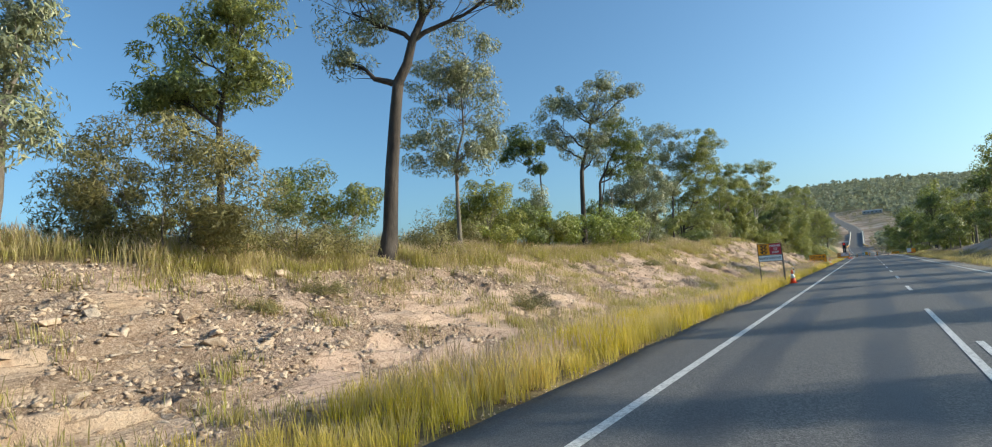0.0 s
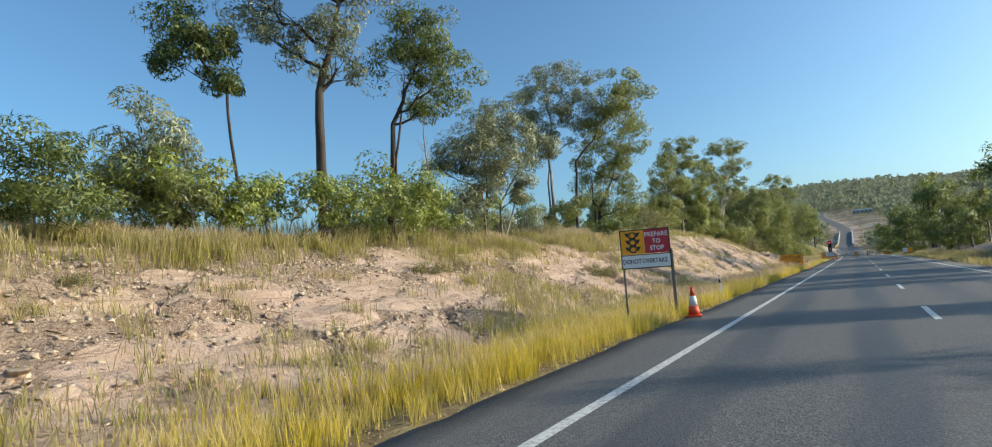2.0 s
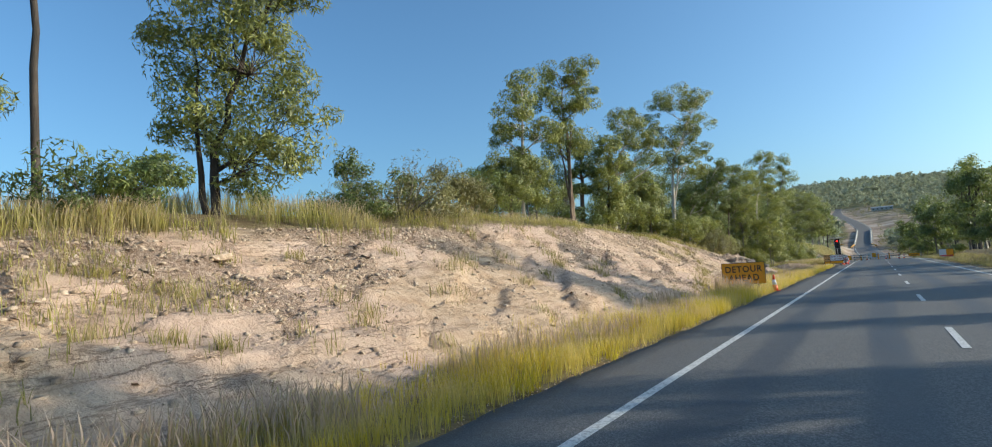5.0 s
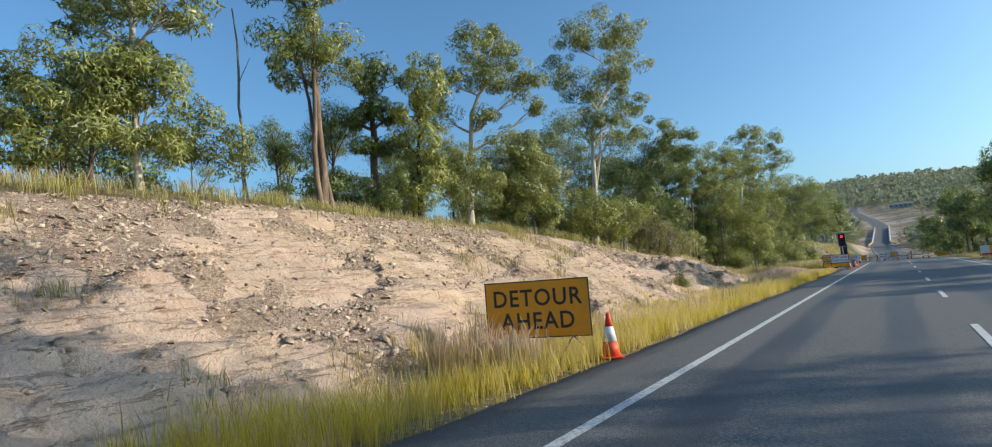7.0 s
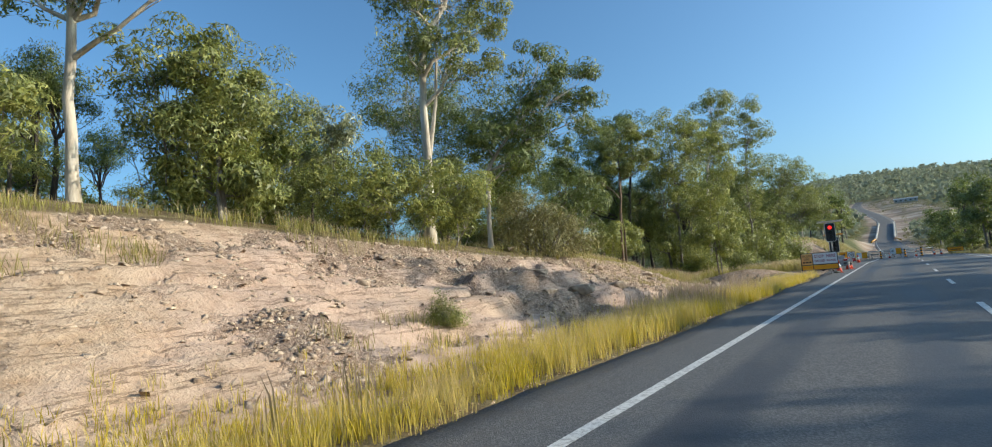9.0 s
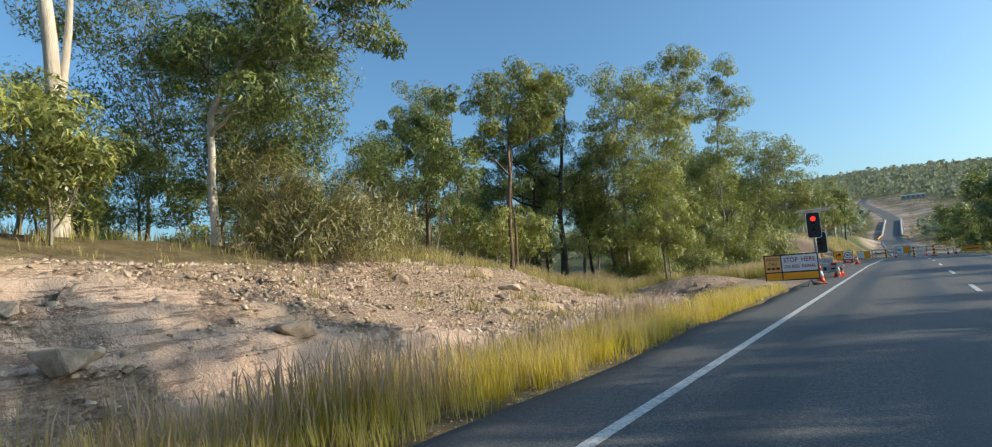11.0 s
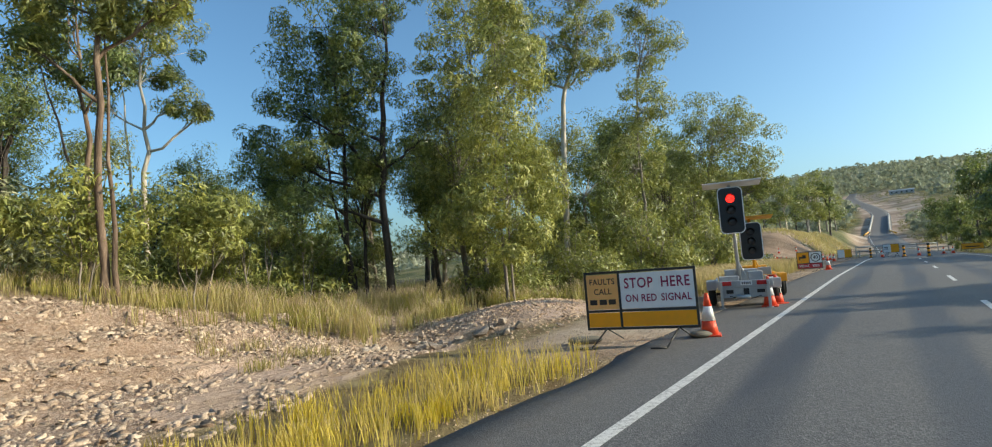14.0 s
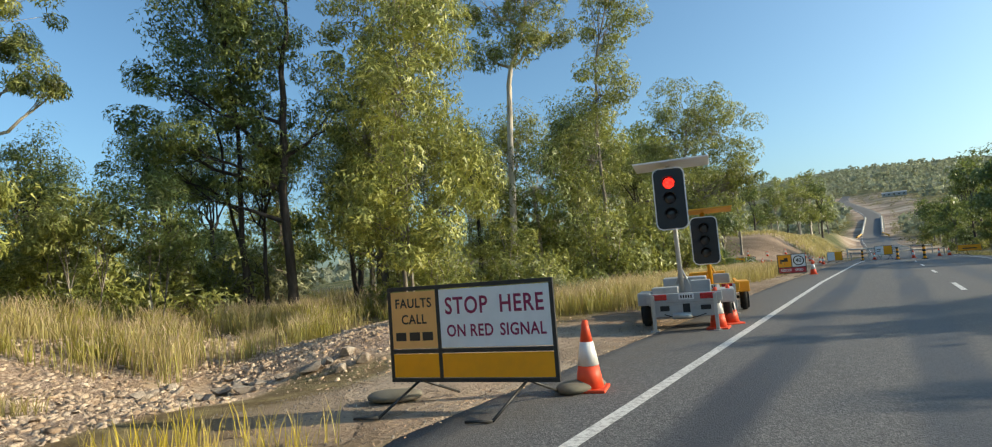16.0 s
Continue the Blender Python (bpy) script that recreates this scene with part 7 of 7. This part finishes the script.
def wheel(ob, x, y, r=0.29):
    tyre = rod((x - 0.09, y, r), (x + 0.09, y, r), r, sides=28)
    bmesh.ops.bevel(tyre, geom=[e for e in tyre.edges if abs(e.verts[0].co.x - e.verts[1].co.x) < 1e-4], offset=0.035, segments=2, affect="EDGES")
    t = part("tyre", tyre, RUBBER, ob)
    part("rim", rod((x - 0.095, y, r), (x + 0.095, y, r), r * 0.55, sides=20), GALV, t)


def trailer(label, x, y, rz, paint_m, mast_m, head_z, head_h, head_w, panel_z, panel_w, lit, mast_x=0.0, mast_y=0.9, lean=0.0, panel_m=None):
    """A small signal trailer seen from its tail: y runs away from the oncoming driver."""
    ob = base("signal_trailer", label, "signal trailer", x, y, 0.0, rz, group="portable traffic signals")
    part("chassis", box(1.20, 1.9, 0.10, (0, 0.95, 0.50), 0.012), paint_m, ob)
    part("tail_beam", box(1.28, 0.10, 0.16, (0, 0.03, 0.58), 0.01), paint_m, ob)
    part("side_rail", box(0.06, 1.9, 0.12, (-0.60, 0.97, 0.62), 0.008), paint_m, ob)
    part("side_rail", box(0.06, 1.9, 0.12, (0.60, 0.97, 0.62), 0.008), paint_m, ob)
    part("battery_box", box(0.80, 0.62, 0.34, (0.0, 1.35, 0.72), 0.02), paint_m, ob)
    part("control_box", box(0.34, 0.28, 0.30, (0.30, 0.62, 0.70), 0.015), GREYPAINT, ob)
    for s in (-1, 1):
        part("mudguard", box(0.24, 0.74, 0.03, (s * 0.74, 0.95, 0.64), 0.01), paint_m, ob)
        part("mudguard_flap", box(0.24, 0.03, 0.22, (s * 0.74, 0.58, 0.53), 0.01), paint_m, ob)
        wheel(ob, s * 0.74, 0.95)
        part("jack_leg", box(0.06, 0.06, 0.62, (s * 0.52, -0.06, 0.33), 0.006), GALV, ob)
        part("jack_foot", box(0.14, 0.14, 0.02, (s * 0.52, -0.06, 0.01)), GALV, ob)
        part("tail_lamp", box(0.24, 0.03, 0.10, (s * 0.40, -0.035, 0.60), 0.012), TAILRED, ob, "red tail lamp")
    part("tail_panel", box(1.02, 0.03, 0.30, (0, 0.02, 0.40), 0.008), paint_m, ob, "dented grey tail panel")
    # raised black plates stand in for the shade inside recesses
    for px, w, h in ((-0.33, 0.16, 0.09), (0.04, 0.12, 0.15), (0.36, 0.17, 0.08)):
        part("tail_recess", box(w, 0.02, h, (px, 0.0, 0.40), 0.006), RUBBER, ob, "black plate imitating a shaded recess in the tail panel")
    part("winch", rod((-0.20, -0.06, 0.27), (0.12, -0.06, 0.27), 0.055, sides=12), GALV, ob, "steel winch drum")
    part("tow_cable", tube([[(-0.34 + 0.14 * k, -0.07, 0.30 - 0.08 * math.sin(0.62 * k), 0.011) for k in range(6)]], 5), RUBBER, ob, "black hanging cable")
    part("axle", rod((-0.70, 0.95, 0.29), (0.70, 0.95, 0.29), 0.035, sides=10), BLACK, ob)
    part("tool_box", box(0.46, 0.40, 0.20, (-0.32, 0.42, 0.66), 0.015), GREYPAINT, ob)
    for s in (-1, 1):
        part("side_stay", rod((s * 0.52, -0.06, 0.60), (s * 0.60, 0.30, 0.66), 0.016, sides=8), GALV, ob)
    pl = part("number_plate", box(0.26, 0.006, 0.10, (0.05, -0.026, 0.60)), SLEEVE, ob, "white plate with dark bars")
    for k in range(5):
        part("plate_bar", box(0.025, 0.002, 0.055, (-0.035 + 0.042 * k, -0.031, 0.60)), INK, pl)
    part("hitch", box(0.10, 0.9, 0.08, (0, 2.3, 0.46), 0.01), paint_m, ob)
    part("jockey_wheel", rod((0, 2.6, 0.02), (0, 2.6, 0.44), 0.03, sides=10), GALV, ob)
    top = panel_z + 0.02
    part("mast", rod((mast_x, mast_y, 0.5), (mast_x + lean, mast_y, top), 0.045, sides=14), mast_m, ob)
    part("mast_brace", rod((mast_x - 0.22, mast_y + 0.1, 0.55), (mast_x + 0.02, mast_y, 1.05), 0.022, sides=8), mast_m, ob)
    part("mast_brace", rod((mast_x + 0.22, mast_y + 0.1, 0.55), (mast_x + 0.02, mast_y, 1.05), 0.022, sides=8), mast_m, ob)
    signal_head(ob, mast_x + lean, mast_y - 0.24, head_z, head_h, head_w, lit)
    part("head_bracket", box(0.06, 0.2, 0.06, (mast_x + lean, mast_y - 0.08, head_z + 0.2 * head_h)), mast_m, ob)
    tilt = pose(0, 0, 0, -5, 0, 0)
    pn = part("solar_panel", box(panel_w, 0.72, 0.03, (mast_x + lean + 0.06, mast_y, panel_z + 0.05), 0.006, turn=tilt), panel_m or WHITE, ob, "tilted solar panel")
    part("cells", box(panel_w - 0.06, 0.66, 0.004, (mast_x + lean + 0.06, mast_y, panel_z + 0.068), turn=tilt), PANEL, pn)
    return ob


# ---------- far roadworks ----------
def rail_fence(label, x0, y0, x1, y1, posts, h, material, rails=2, z=None):
    ob = base("barrier_fence", label, "fence", x0, y0, 0)
    d = Vector((x1 - x0, y1 - y0, 0))
    zs = [(float(land(np.array([x0 + d.x * k / (posts - 1)]), np.array([y0 + d.y * k / (posts - 1)]))[0]) if z is None else z) for k in range(posts)]
    for k in range(posts):
        p = d * (k / (posts - 1))
        part("post", box(0.12, 0.12, h + 0.15, (p.x, p.y, zs[k] + h / 2)), material, ob)
    for r in range(rails):
        hh = h * (1 - 0.42 * r) - 0.06
        for k in range(posts - 1):
            p, q = d * (k / (posts - 1)), d * ((k + 1) / (posts - 1))
            part("rail", rod((p.x, p.y, zs[k] + hh), (q.x, q.y, zs[k + 1] + hh), 0.07, sides=6), material, ob)


def culvert_bridge():
    ob = base("road_bridge", "concrete bridge with pale side barriers on the far road", "bridge", 0, 0)
    ys = np.arange(404, 510, 8.0)
    for side in (-3.2, 4.4):
        for a, b in zip(ys[:-1], ys[1:]):
            sa, sb = float(road_shift(a)), float(road_shift(b))
            za, zb = float(road_z(a)), float(road_z(b))
            part("barrier_rail", rod((sa + side, a, za + 0.75), (sb + side, b, zb + 0.75), 0.55, sides=6), CONCRETE, ob)
            part("barrier_post", box(0.8, 0.8, 1.5, (sa + side, a, za + 0.5)), CONCRETE, ob)
    for side in (-1, 1):
        part("approach_rail", rod((float(road_shift(404)) + (0.6 + side * 3.9), 404, float(road_z(404)) + 0.9), (float(road_shift(386)) + (0.6 + side * 5.4), 386, float(road_z(386)) + 0.7), 0.35, sides=6), TRAILERYELLOW, ob)


def site_hut(x, y, w, rz):
    z = height(x, y)
    ob = base("site_hut", "long pale grey site building on the far hillside", "building", x, y, z, rz)
    part("wall", box(w, 4.0, 3.0, (0, 0, 1.5), 0.05), GREYPAINT, ob)
    bm = bmesh.new()
    pts = [(-w / 2 - 0.4, -2.4, 3.0), (w / 2 + 0.4, -2.4, 3.0), (w / 2 + 0.4, 0, 3.9), (-w / 2 - 0.4, 0, 3.9), (w / 2 + 0.4, 2.4, 3.0), (-w / 2 - 0.4, 2.4, 3.0)]
    vs = [bm.verts.new(p) for p in pts]
    for f in ((0, 1, 2, 3), (3, 2, 4, 5), (0, 3, 5), (1, 4, 2)):
        bm.faces.new([vs[i] for i in f])
    part("roof", bm, GALV, ob)
    for k in range(5):
        part("window", box(1.2, 0.06, 1.0, (-w * 0.4 + w * 0.2 * k, -2.02, 1.7)), LENS, ob)


stop_here_sign()
detour_sign()
prepare_sign()
speed_sign(-4.1, 147.4, 12)
speed_sign(-8.2, 158.0, 10)
small_board("low orange and white roadwork board", -4.6, 181.2, 0, 1.3, 0.85, 0.2, (WHITE, YELLOW))
small_board("white and orange detour board across the lane", -0.6, 177.9, 0, 1.3, 0.8, 0.45, (WHITE, YELLOW), ((-0.36, 0.5, 0.3, 0.07, INK), (-0.36, 0.35, 0.3, 0.07, INK)))
small_board("orange roadwork board facing other traffic", 6.2, 188.0, -5, 1.8, 0.6, 0.35, (ORANGE,), ((0, 0.25, 1.1, 0.10, INK),))
small_board("red and white board on the opposite shoulder", 7.0, 136.5, -5, 1.4, 0.95, 0.25, (WHITE, ORANGE), ((0, 0.15, 1.2, 0.16, SIGNRED),))
CONE_SRC = cone_thing()
CONE_SRC.matrix_basis = pose(-3.47, 36.75, 0, 0, 0, 12)
for x, y, r in ((-3.72, 78.7, 30), (-2.92, 122.5, 15), (-2.80, 127.43, 5), (-2.74, 128.1, 40), (-3.35, 148.6, 20), (1.56, 180.7, 0), (3.7, 185.6, 30), (4.5, 186.3, 10), (-1.5, 187.1, 20), (0.4, 183.0, 0)):
    copy_thing(CONE_SRC, pose(x, y, road_top(x) + float(road_z(y)), 0, 0, r))
for x, y, r in ((-8.0, 164.3, 0), (-7.7, 164.9, 15), (-8.8, 167.3, 40), (-6.2, 170.5, 0), (-9.6, 196.0, 10), (-7.6, 192.6, 0), (-9.7, 191.1, 30), (-10.4, 178.0, 0), (-8.0, 184.0, 0), (-6.4, 187.0, 0), (-5.2, 176.0, 0), (-12.0, 186.0, 0), (-12.9, 192.0, 20), (-13.6, 200.0, 0), (-12.2, 206.0, 0), (-9.0, 203.0, 10), (-10.2, 210.0, 0), (-15.6, 198.0, 0), (-6.1, 203.0, 0)):
    copy_thing(CONE_SRC, pose(x, y, height(x, y), 0, 0, r))
guide_post(-3.95, 42.6)
guide_post(5.9, 44.0, "white plastic guide post on the opposite verge", 0, 1.0)
for x, y in ((-2.5, 186.4), (0.36, 176.2), (1.93, 170.0)):
    bollard(x, y, road_top(x) + float(road_z(y)))
trailer("grey signal trailer with solar panel showing a red light", -3.28, 127.15, 14, GREYPAINT, GALV, 2.42, 1.20, 0.60, 3.06, 1.40, True, -0.05, 1.0, -0.04)
trailer("yellow signal trailer with its signal unlit", -3.52, 129.75, 14, TRAILERYELLOW, TRAILERYELLOW, 1.62, 1.10, 0.60, 2.26, 1.15, False, 0.08, 0.9, -0.04, TRAILERYELLOW)
rail_fence("grey rail barrier closing the old road", -4.8, 206.0, 4.5, 211.0, 5, 1.3, GALV)
rail_fence("low concrete barrier across the old road", -4.0, 197.0, 5.0, 200.0, 4, 0.8, CONCRETE, 1)
culvert_bridge()
site_hut(8.6, 690.0, 17, 0)
build_rocks()
build_gravel()
